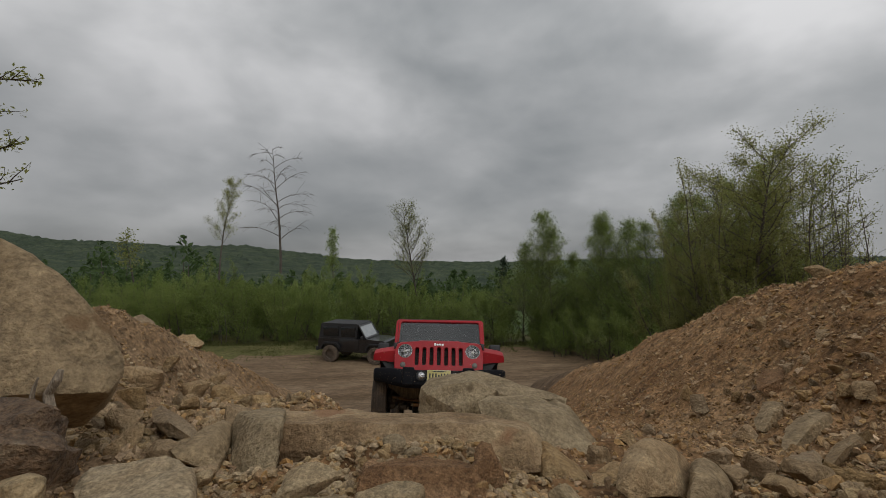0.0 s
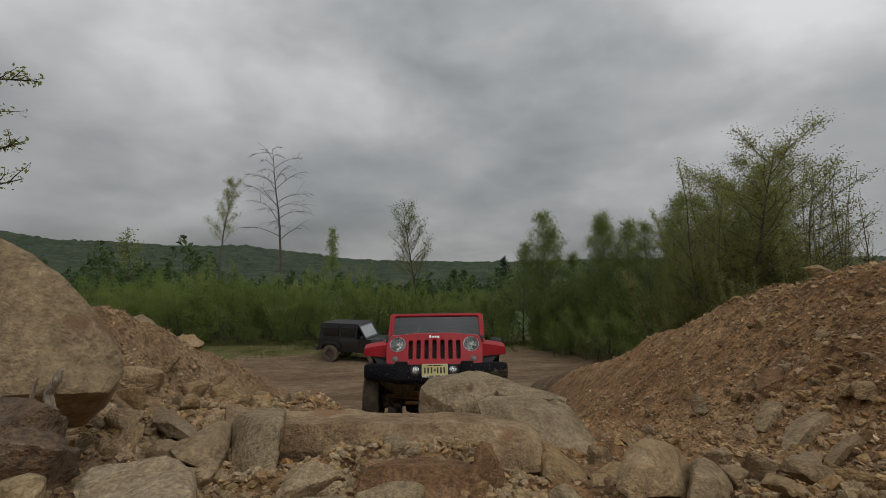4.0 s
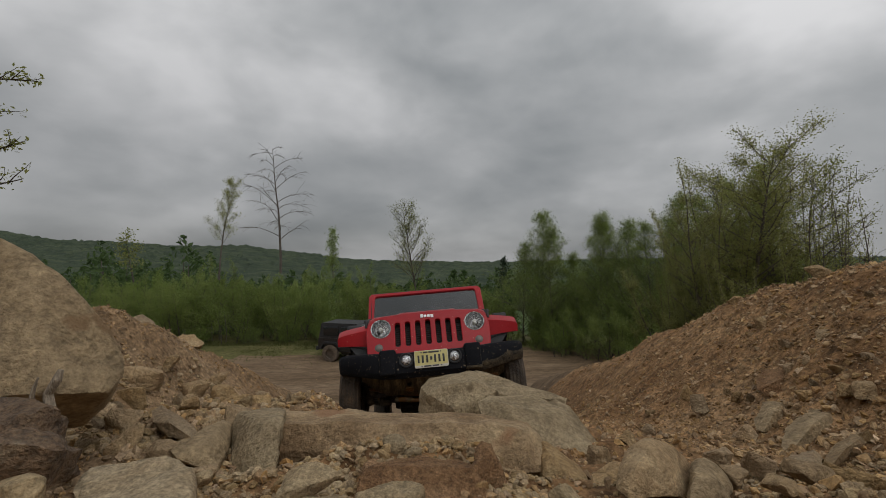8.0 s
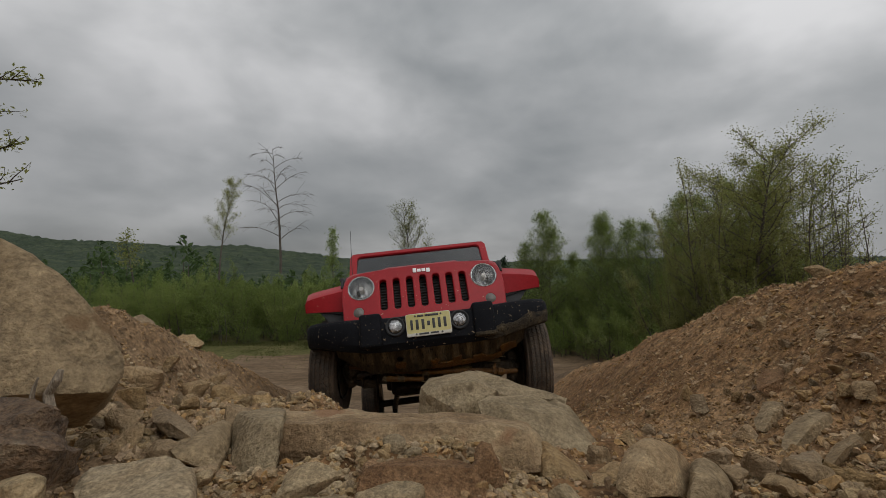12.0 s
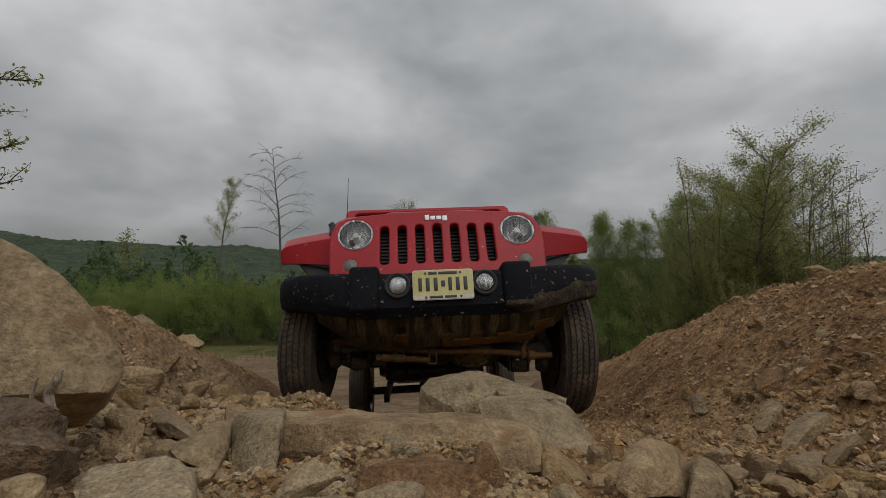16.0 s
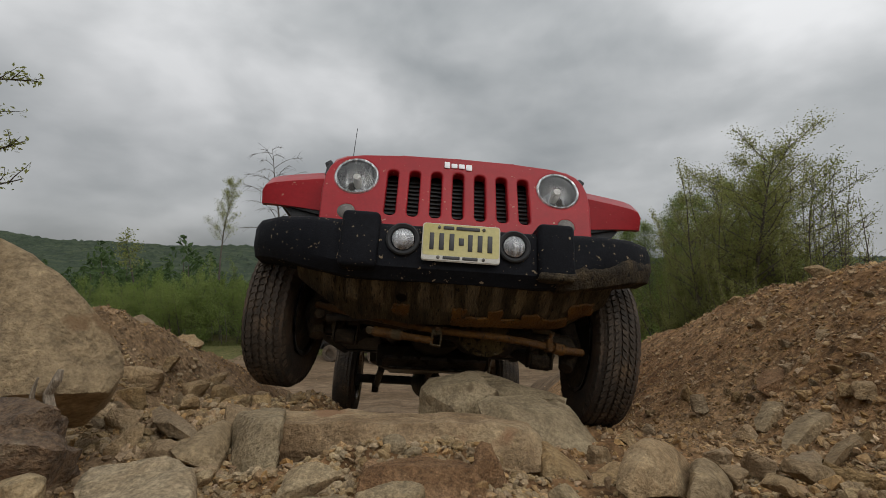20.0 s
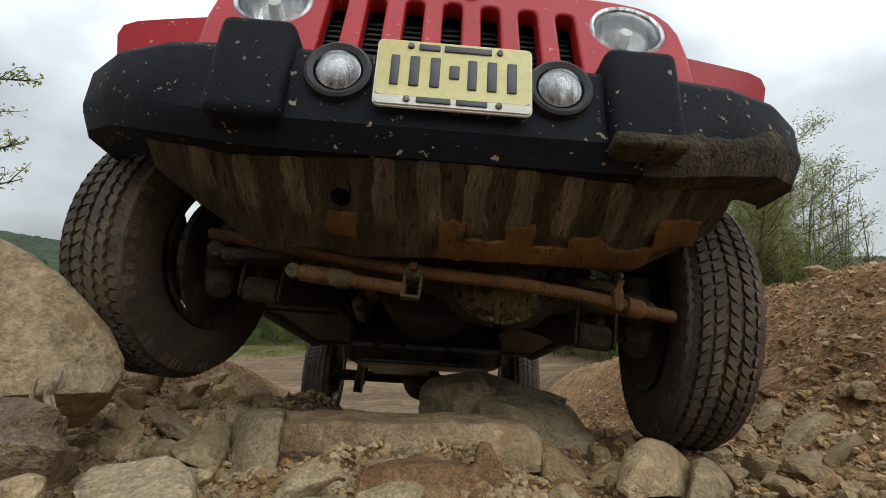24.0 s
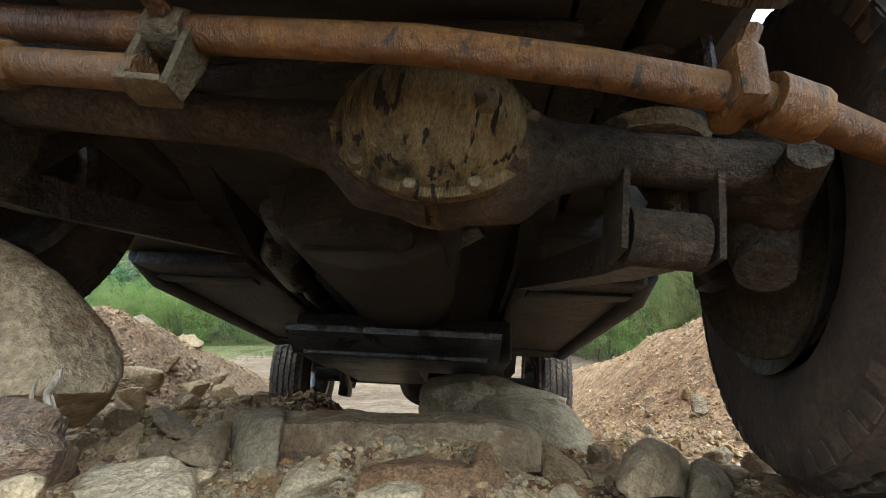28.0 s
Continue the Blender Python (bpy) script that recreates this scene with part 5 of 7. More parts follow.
rock("stone", "angular tan stone lying on the spoil bank", (0.686, 0.858, -0.408), (0.086, 0.065, 0.066), "stone", 373, (2, 17, 3), cuts=3, boxy=0.55, rough=0.05, points=12)
rock("stone", "angular tan stone lying on the spoil bank", (0.566, 0.768, -0.389), (0.085, 0.065, 0.048), "stone", 380, (3, 11, 40), cuts=3, boxy=0.55, rough=0.05, points=12)
rock("stone", "angular tan stone lying on the spoil bank", (1.711, 2.448, -0.342), (0.089, 0.067, 0.076), "stone", 387, (-3, 19, 44), cuts=3, boxy=0.55, rough=0.05, points=12)
rock("stone", "angular tan stone lying on the spoil bank", (1.587, 1.647, -0.271), (0.073, 0.056, 0.056), "stone", 394, (-11, -2, 40), cuts=3, boxy=0.55, rough=0.05, points=12)
rock("stone", "angular tan stone lying on the spoil bank", (1.315, 1.487, -0.430), (0.075, 0.057, 0.058), "stone", 401, (11, 3, 27), cuts=3, boxy=0.55, rough=0.05, points=12)
rock("stone", "angular tan stone lying on the spoil bank", (2.096, 3.262, -0.292), (0.136, 0.104, 0.081), "stone", 408, (2, 6, 21), cuts=3, boxy=0.55, rough=0.05, points=12)
rock("stone", "angular tan stone lying on the spoil bank", (1.513, 1.696, -0.338), (0.071, 0.054, 0.048), "stone", 415, (-4, 7, 35), cuts=3, boxy=0.55, rough=0.05, points=12)
rock("stone", "angular tan stone lying on the spoil bank", (1.288, 1.627, -0.487), (0.082, 0.062, 0.056), "stone", 422, (-4, 8, 46), cuts=3, boxy=0.55, rough=0.05, points=12)
rock("stone", "angular tan stone lying on the spoil bank", (1.436, 1.886, -0.446), (0.068, 0.052, 0.047), "stone", 429, (-11, 14, 44), cuts=3, boxy=0.55, rough=0.05, points=12)
rock("stone", "angular tan stone lying on the spoil bank", (1.264, 1.966, -0.588), (0.071, 0.054, 0.055), "stone", 436, (-4, 2, 48), cuts=3, boxy=0.55, rough=0.05, points=12)
rock("stone", "angular tan stone lying on the spoil bank", (0.693, 1.147, -0.493), (0.073, 0.056, 0.050), "stone", 443, (-6, 1, 26), cuts=3, boxy=0.55, rough=0.05, points=12)
rock("stone", "angular tan stone lying on the spoil bank", (0.587, 0.916, -0.433), (0.064, 0.048, 0.043), "stone", 450, (4, -1, 19), cuts=3, boxy=0.55, rough=0.05, points=12)
rock("stone", "angular tan stone lying on the spoil bank", (0.806, 0.945, -0.442), (0.058, 0.044, 0.044), "stone", 457, (-3, 24, 26), cuts=3, boxy=0.55, rough=0.05, points=12)
rock("stone", "angular tan stone lying on the spoil bank", (0.801, 1.757, -0.656), (0.074, 0.056, 0.049), "stone", 471, (3, 25, 27), cuts=3, boxy=0.55, rough=0.05, points=12)
rock("stone", "angular tan stone lying on the spoil bank", (0.644, 1.306, -0.537), (0.062, 0.047, 0.041), "stone", 478, (-6, 0, 31), cuts=3, boxy=0.55, rough=0.05, points=12)
rock("stone", "angular tan stone lying on the spoil bank", (0.591, 1.457, -0.572), (0.081, 0.062, 0.054), "stone", 485, (-7, 23, 50), cuts=3, boxy=0.55, rough=0.05, points=12)
rock("stone", "angular tan stone lying on the spoil bank", (1.324, 1.428, -0.409), (0.091, 0.069, 0.062), "stone", 492, (-7, 4, 48), cuts=3, boxy=0.55, rough=0.05, points=12)
rock("stone", "angular tan stone lying on the spoil bank", (1.460, 1.788, -0.401), (0.085, 0.064, 0.061), "stone", 499, (3, 23, 20), cuts=3, boxy=0.55, rough=0.05, points=12)
rock("pale_stone", "small rounded pale stone", (-0.391, 0.420, -0.216), (0.048, 0.034, 0.042), "pale_stone", 506, (0, 0, 0), cuts=4, boxy=0.30, rough=0.05, points=16, soft=2)
rock("white_stone", "small whitish stone among gravel", (-0.290, 0.550, -0.263), (0.032, 0.023, 0.024), "pale_stone", 513, (0, 0, 0), cuts=3, boxy=0.30, rough=0.05, points=16, soft=2)
rock("cobble", "rounded grey cobble on the rubble", (-0.095, 0.900, -0.368), (0.063, 0.051, 0.051), "grey_rock", 520, (0, 0, 0), cuts=3, boxy=0.20, rough=0.05, points=16, soft=2)
rock("cobble", "small grey cobble on the rubble", (-0.058, 0.880, -0.371), (0.037, 0.030, 0.028), "grey_rock", 527, (0, 0, 0), cuts=3, boxy=0.20, rough=0.05, points=16, soft=2)
rock("pale_stone", "pale crusted stone in the rubble", (-0.213, 0.760, -0.371), (0.138, 0.074, 0.062), "pale_stone", 534, (0, -6, 10), cuts=4, boxy=0.60, rough=0.05, points=16, soft=2)
rock("pale_stone", "flat pale stone at the rubble's foot", (-0.173, 0.580, -0.303), (0.138, 0.062, 0.036), "pale_stone", 541, (0, 3, 0), cuts=4, boxy=0.60, rough=0.05, points=16, soft=2)
rock("pale_stone", "flat pale stone at the rubble's foot", (-0.070, 0.600, -0.313), (0.101, 0.045, 0.032), "pale_stone", 548, (0, -3, 0), cuts=4, boxy=0.60, rough=0.05, points=16, soft=2)
rock("stone", "flat tan stone beside the slab", (0.355, 1.000, -0.466), (0.104, 0.074, 0.047), "stone", 562, (0, 4, 20), cuts=3, boxy=0.60, rough=0.05, points=12)
rock("stone", "brown stone beside the slab", (0.434, 1.250, -0.534), (0.088, 0.062, 0.082), "stone", 569, (0, 4, 20), cuts=3, boxy=0.50, rough=0.05, points=12)
rock("stone", "flat stone at the bank's foot", (0.178, 0.660, -0.339), (0.055, 0.040, 0.031), "pale_stone", 576, (0, 4, 20), cuts=3, boxy=0.50, rough=0.05, points=16, soft=2)
rock("tall_boulder", "tall smooth tan sandstone boulder", (-0.799, 0.859, -0.143), (1, 1, 1), "boulder", 5, cuts=6, rough=0.014, soft=1, sharp=40,
     shape=((0.015, -0.059, 0.182), (0.066, -0.049, 0.152), (0.108, -0.039, 0.115), (0.143, -0.029, 0.071), (0.178, -0.019, 0.018), (0.211, -0.019, -0.039), (0.223, -0.039, -0.057), (0.230, -0.079, -0.082), (0.133, -0.179, -0.064), (0.201, -0.159, -0.064), (-0.068, -0.219, -0.052), (-0.231, -0.099, 0.220), (0.021, 0.001, -0.184), (0.086, 0.041, -0.184), (-0.209, -0.079, -0.188), (-0.328, 0.291, 0.173), (-0.039, 0.261, -0.052), (0.020, 0.191, -0.197), (-0.759, 0.291, 0.231)))
rock("flat_stone", "pale flat-topped stone lying in gravel", (-0.335, 0.502, -0.258), (1, 1, 1), "pale_stone", 13, cuts=5, rough=0.028, soft=1, sharp=30,
     shape=((-0.075, -0.002, 0.014), (-0.086, 0.043, 0.019), (0.003, 0.048, 0.020), (0.031, 0.043, 0.017), (0.062, -0.002, 0.007), (0.080, -0.042, 0.011), (-0.033, -0.052, 0.014), (0.042, -0.062, 0.014), (-0.038, -0.052, -0.023), (0.092, -0.042, -0.029), (-0.101, 0.058, -0.028), (0.025, 0.058, -0.035)))
rock("dark_rock", "dark weathered brown rock with pale crust", (-0.461, 0.506, -0.202), (1, 1, 1), "brown_rock", 14, cuts=6, rough=0.115, soft=0, sharp=30,
     shape=((-0.047, 0.014, 0.058), (-0.019, 0.014, 0.051), (0.016, -0.006, 0.032), (0.047, -0.016, 0.015), (0.059, -0.006, -0.008), (0.059, -0.006, -0.038), (0.059, -0.046, -0.035), (0.019, -0.066, -0.023), (-0.054, -0.006, 0.052), (0.045, -0.046, 0.030), (-0.112, 0.094, 0.007), (-0.029, 0.094, -0.075), (-0.149, 0.094, -0.090), (0.042, -0.061, 0.019), (0.065, -0.046, 0.007)))
rock("red_clod", "block of reddish compacted earth", (-0.032, 0.802, -0.390), (1, 1, 1), "red_clod", 15, cuts=6, rough=0.040, soft=1, sharp=40,
     shape=((-0.114, 0.057, 0.012), (0.087, 0.057, 0.019), (-0.105, -0.012, 0.029), (-0.006, -0.017, 0.036), (0.092, -0.012, 0.037), (-0.109, -0.062, -0.007), (0.010, -0.073, -0.004), (0.133, -0.052, -0.012), (-0.123, 0.057, -0.061), (0.135, 0.057, -0.050)))
rock("red_clod", "leaning slab of reddish earth", (0.081, 0.842, -0.389), (1, 1, 1), "red_clod", 16, cuts=5, rough=0.045, soft=1, sharp=40,
     shape=((-0.031, -0.002, 0.038), (-0.012, 0.018, 0.057), (0.015, 0.028, 0.051), (0.032, -0.002, -0.020), (0.028, -0.022, -0.051), (-0.034, -0.062, -0.030), (-0.023, -0.042, 0.030), (0.004, -0.032, 0.046), (0.027, 0.058, -0.060), (-0.007, 0.058, -0.060)))


# the dry stick standing in the dark rock
_st = tube([(0, 0, 0), (0.006, 0, 0.018), (0.004, 0.003, 0.036), (0.014, 0, 0.052), (0.017, 0.002, 0.062)], [0.006, 0.0065, 0.005, 0.005, 0.003], 7)
_me = bpy.data.meshes.new("stick")
_st.to_mesh(_me)
_st.free()
_me.materials.append(M["deadwood"])
stick = tagged(new("stick", _me), "short weathered grey stick leaning on the rocks", "stick")
stick.matrix_world = pose(-0.450, 0.515, -0.188, 0, -3, 20)

_st = tube([(0, 0, 0), (0.002, 0, 0.012), (0.006, 0.001, 0.024)], [0.0028, 0.002, 0.001], 6)
_me = bpy.data.meshes.new("twig")
_st.to_mesh(_me)
_st.free()
_me.materials.append(M["deadwood"])
tagged(new("twig", _me), "thin broken twig on the dark rock", "stick").matrix_world = pose(-0.465, 0.515, -0.157)


def chip_mesh(seed, n=9):
    rnd = random.Random(seed)
    bm = bmesh.new()
    for _ in range(n):
        v = Vector([rnd.uniform(-1, 1) for _ in range(3)]).normalized()
        bm.verts.new((v.x * 0.5 * rnd.uniform(0.8, 1.1), v.y * 0.5, v.z * 0.38))
    r = bmesh.ops.convex_hull(bm, input=bm.verts)
    bmesh.ops.delete(bm, geom=list({g for g in r["geom_interior"] + r["geom_unused"] if isinstance(g, bmesh.types.BMVert)}), context="VERTS")
    return bm


CHIPS = []
for k in range(8):
    bm = chip_mesh(k + 40, 9 + k % 4)
    bm.verts.index_update()
    CHIPS.append((np.array([v.co[:] for v in bm.verts]), [[v.index for v in f.verts] for f in bm.faces]))
    bm.free()


PEBBLES = []
for k in range(8):
    bm = chip_mesh(k + 90, 20)
    bm.verts.index_update()
    PEBBLES.append((np.array([v.co[:] for v in bm.verts]), [[v.index for v in f.verts] for f in bm.faces]))
    bm.free()


def gravel(name, label, count, area, sizes, seed, mat, keep=None, lift=0.15, shapes=CHIPS):
    """Many small broken stones strewn on the ground as one sheet of stuff."""
    rnd = random.Random(seed)
    verts, faces = [], []
    n = 0
    while n < count:
        x, y = rnd.uniform(*area[0]), area[1][0] + (area[1][1] - area[1][0]) * rnd.random() ** 1.6
        if keep and not keep(x, y, rnd):
            continue
        n += 1
        s = sizes[0] + (sizes[1] - sizes[0]) * rnd.random() ** 3.2
        if x < -0.95 and y > 1.5 and shapes is CHIPS:
            s *= 0.62
        v, f = shapes[rnd.randrange(8)]
        m = np.array(Euler([rnd.uniform(-0.7, 0.7), rnd.uniform(-0.7, 0.7), rnd.uniform(0, 6.28)]).to_matrix())
        q = (v * s * np.array([1, rnd.uniform(0.6, 1), rnd.uniform(0.6, 1)])) @ m.T + np.array([x, y, ground_z(x, y) + s * lift])
        o = len(verts)
        verts += q.tolist()
        faces += [[i + o for i in p] for p in f]
    me = bpy.data.meshes.new(name)
    me.from_pydata(verts, [], faces)
    me.materials.append(M[mat])
    return tagged(new(name, me), label, "gravel", kind="stuff")


def on_bank(x, y, rnd):
    w = 1.0 if x > 0.62 * y and x > 1.0 or x < -0.45 else 0.42 if x > 1.0 else 0.3
    return rnd.random() < w


gravel("bank_rubble", "tan and reddish broken stones covering the banks", 42000, ((-2.3, 3.2), (0.75, 7.5)), (0.008, 0.046), 5, "rubble", on_bank)
gravel("bank_grit", "fine tan grit and crumbs covering the spoil bank", 34000, ((0.75, 2.9), (0.85, 4.2)), (0.005, 0.020), 15, "rubble")
gravel("slope_grit", "fine tan grit covering the lower bank", 12000, ((-2.2, -0.85), (1.3, 4.0)), (0.007, 0.026), 16, "rubble", shapes=CHIPS)
gravel("foreground_gravel", "pale gravel and crumbs of earth", 7000, ((-0.8, 1.1), (0.40, 1.6)), (0.004, 0.026), 6, "rubble", lambda x, y, rnd: not (0.22 < x < 0.58 and y < 0.92) or rnd.random() < 0.25, shapes=PEBBLES)
gravel("track_gravel", "pale gravel in the wheel track", 5200, ((0.12, 1.15), (0.42, 1.10)), (0.005, 0.026), 9, "pale_rubble", lambda x, y, rnd: not (0.22 < x < 0.58 and y < 0.92) or rnd.random() < 0.12, shapes=PEBBLES)
gravel("heap_gravel", "heap of pale gravel before the slab", 2500, ((-0.50, 0.16), (0.78, 1.04)), (0.006, 0.030), 7, "pale_rubble", shapes=PEBBLES)
gravel("ramp_gravel", "scattered stones on the pit floor", 350, ((-9, 9), (8, 24)), (0.01, 0.06), 8, "rubble")

# medium stones, each its own thing
_rnd = random.Random(77)
_variants = []
for k in range(7):
    me = rock_mesh("loose_stone", (1, 1, 0.75), 900 + k, points=11, cuts=2, rough=0.08, boxy=0.45, soft=0)
    me.materials.append(M["stone"])
    _variants.append(me)
_n = 0
while _n < 250:
    x, y = _rnd.uniform(-2.2, 3.0), 0.7 + 6.0 * _rnd.random() ** 1.7
    if -0.98 < x < 0.98 and _rnd.random() < 0.8:
        continue
    if y < 1.0 and abs(x) < 0.5 or 0.9 < x < 0.66 * y and _rnd.random() < 0.85:
        continue
    if x < -1.25 and y > 1.9 and _rnd.random() < 0.7:
        continue
    _n += 1
    s = 0.020 + 0.055 * _rnd.random() ** 2.2
    ob = new("loose_stone", _variants[_rnd.randrange(7)])
    ob.matrix_world = pose(x, y, ground_z(x, y) + s * 0.16, _rnd.uniform(-25, 25), _rnd.uniform(-25, 25), _rnd.uniform(0, 360)) @ Matrix.Diagonal((s, s * _rnd.uniform(0.6, 1), s * _rnd.uniform(0.7, 1), 1))
    tagged(ob, "angular tan stone lying loose on the dirt", "stone", "loose stones on the banks")


for _ in range(50):
    x, y = _rnd.uniform(-1.35, -0.52), _rnd.uniform(1.12, 2.4)
    s = 0.03 + 0.06 * _rnd.random() ** 1.6
    ob = new("loose_stone", _variants[_rnd.randrange(7)])
    ob.matrix_world = pose(x, y, ground_z(x, y) + s * 0.20, _rnd.uniform(-25, 25), _rnd.uniform(-25, 25), _rnd.uniform(0, 360)) @ Matrix.Diagonal((s, s * _rnd.uniform(0.6, 1), s * _rnd.uniform(0.6, 0.9), 1))
    tagged(ob, "angular tan stone lying loose on the dirt", "stone", "loose stones on the banks")
gravel("slope_rubble", "broken tan stones at the foot of the bank", 2600, ((-1.4, -0.50), (1.05, 2.6)), (0.010, 0.045), 25, "pale_rubble", shapes=PEBBLES)


# ---- plants ----
def leafy(name, c1, c2, translucent=0.45):
    mat = bpy.data.materials.new(name)
    mat.use_nodes = True
    nt = mat.node_tree
    nt.nodes.clear()
    N, L = nt.nodes.new, nt.links.new
    out, mix, di, tr = N("ShaderNodeOutputMaterial"), N("ShaderNodeMixShader"), N("ShaderNodeBsdfPrincipled"), N("ShaderNodeBsdfTranslucent")
    geo, info, ramp, add = N("ShaderNodeNewGeometry"), N("ShaderNodeObjectInfo"), N("ShaderNodeValToRGB"), N("ShaderNodeMath")
    add.operation = "ADD"
    half, half2 = N("ShaderNodeMath"), N("ShaderNodeMath")
    half.operation = half2.operation = "MULTIPLY"
    half.inputs[1].default_value, half2.inputs[1].default_value = 0.6, 0.4
    L(geo.outputs["Random Per Island"], half.inputs[0])
    L(info.outputs["Random"], half2.inputs[0])
    L(half.outputs[0], add.inputs[0])
    L(half2.outputs[0], add.inputs[1])
    L(add.outputs[0], ramp.inputs[0])
    e = ramp.color_ramp.elements
    e[0].position, e[0].color = 0.1, (*c1, 1)
    e[1].position, e[1].color = 0.9, (*c2, 1)
    L(ramp.outputs[0], di.inputs["Base Color"])
    di.inputs["Roughness"].default_value = 0.65
    di.inputs["Specular IOR Level"].default_value = 0.25
    L(ramp.outputs[0], tr.inputs["Color"])
    mix.inputs[0].default_value = translucent
    L(di.outputs[0], mix.inputs[1])
    L(tr.outputs[0], mix.inputs[2])
    L(mix.outputs[0], out.inputs[0])
    return mat


M["shrub_leaf"] = leafy("shrub_leaf", (0.148, 0.200, 0.048), (0.280, 0.335, 0.100), 0.55)
M["young_leaf"] = leafy("young_leaf", (0.150, 0.208, 0.048), (0.280, 0.345, 0.100), 0.55)
M["olive_leaf"] = leafy("olive_leaf", (0.185, 0.205, 0.056), (0.320, 0.320, 0.112), 0.55)
M["needle"] = leafy("needle", (0.012, 0.026, 0.012), (0.025, 0.045, 0.020), 0.1)
M["wood_leaf"] = leafy("wood_leaf", (0.055, 0.090, 0.032), (0.100, 0.145, 0.050))
M["bark"] = surf("bark", (0.055, 0.045, 0.036), (0.13, 0.11, 0.09), 12, 0.9, 0.8, 50, stretch=(1, 1, 0.2))
M["grass"] = leafy("grass", (0.075, 0.095, 0.025), (0.15, 0.145, 0.055))


class Plant:
    """Gathers wood tubes and leaves as plain lists."""

    def __init__(self, seed):
        self.r = random.Random(seed)
        self.wv, self.wf, self.lv, self.lf = [], [], [], []
        self.tips = []

    def limb(self, pts, r0, r1, n=5):
        side = None
        first = len(self.wv)
        for i, p in enumerate(pts):
            d = (pts[min(i + 1, len(pts) - 1)] - pts[max(i - 1, 0)]).normalized()
            side = d.orthogonal().normalized() if side is None else (side - d * side.dot(d)).normalized()
            up = d.cross(side)
            rad = r0 + (r1 - r0) * i / (len(pts) - 1)
            for k in range(n):
                a = 2 * math.pi * k / n
                self.wv.append((p + (side * math.cos(a) + up * math.sin(a)) * rad)[:])
        for i in range(len(pts) - 1):
            for k in range(n):
                a, b = first + i * n + k, first + i * n + (k + 1) % n
                self.wf.append((a, b, b + n, a + n))

    def path(self, start, way, length, steps=5, wob=0.12, bend=0.0):
        pts, p, d = [start.copy()], start.copy(), way.normalized()
        for _ in range(steps):
            d = (d + Vector((self.r.gauss(0, wob), self.r.gauss(0, wob), self.r.gauss(0, wob) + bend))).normalized()
            p = p + d * (length / steps)
            pts.append(p.copy())
        return pts

    def leaf(self, p, size):
        r = self.r
        n = Vector((r.gauss(0, 1), r.gauss(0, 1), r.gauss(0.6, 1))).normalized()
        a = n.orthogonal().normalized()
        a = (Matrix.Rotation(r.uniform(0, 6.28), 3, n) @ a) * size
        b = n.cross(a) * 0.55
        o = len(self.lv)
        self.lv += [(p - a * 0.5)[:], (p + b * 0.5 + n * size * 0.1)[:], (p + a * 0.6)[:], (p - b * 0.5 + n * size * 0.1)[:]]
        self.lf.append((o, o + 1, o + 2, o + 3))

    def leaves(self, pts, count, spread, size):
        for _ in range(count):
            k = self.r.random() ** 0.7 * (len(pts) - 1)
            i = min(int(k), len(pts) - 2)
            p = pts[i].lerp(pts[i + 1], k - i)
            self.leaf(p + Vector((self.r.gauss(0, spread), self.r.gauss(0, spread), self.r.gauss(0, spread))), size * self.r.uniform(0.6, 1.3))

    def make(self, name, label, category, leaf_mat, group=""):
        ob = thing(name, label, category, None, group)
        for nm, v, f, mt in (("trunk", self.wv, self.wf, "bark"), ("crown", self.lv, self.lf, leaf_mat)):
            if f:
                me = bpy.data.meshes.new(nm)
                me.from_pydata(v, [], f)
                me.materials.append(M[mt])
                c = new(nm, me)
                c.parent = ob
        return ob


def shrub(seed, h, wide, stems, per, leaves, size, upright=1.0):
    """A many-stemmed bush with upright shoots."""
    p = Plant(seed)
    for _ in range(stems):
        a, t = p.r.uniform(0, 6.28), p.r.random() ** 0.6
        base = Vector((math.cos(a), math.sin(a), 0)) * wide * 0.32 * t
        hh = h * p.r.uniform(0.62, 1.0) * (1 - 0.35 * t)
        st = p.path(base, Vector((math.cos(a) * 0.35 * t, math.sin(a) * 0.35 * t, upright)), hh, 6, 0.07)
        p.limb(st, 0.022 + 0.006 * h / 4, 0.005, 5)
        p.leaves(st[3:], leaves // (stems * 3), size * 1.2, size)
        for _ in range(per):
            k = p.r.uniform(0.12, 0.97)
            q = st[int(k * 6)]
            b = p.r.uniform(0, 6.28)
            ln = wide * 0.30 * p.r.uniform(0.5, 1.1) * (1.15 - k * 0.75)
            br = p.path(q, Vector((math.cos(b), math.sin(b), 0.75)), ln, 4, 0.16, 0.05)
            p.limb(br, 0.009, 0.003, 3)
            p.leaves(br, max(4, leaves * 2 // (3 * stems * per)), size * 1.1, size)
    return p


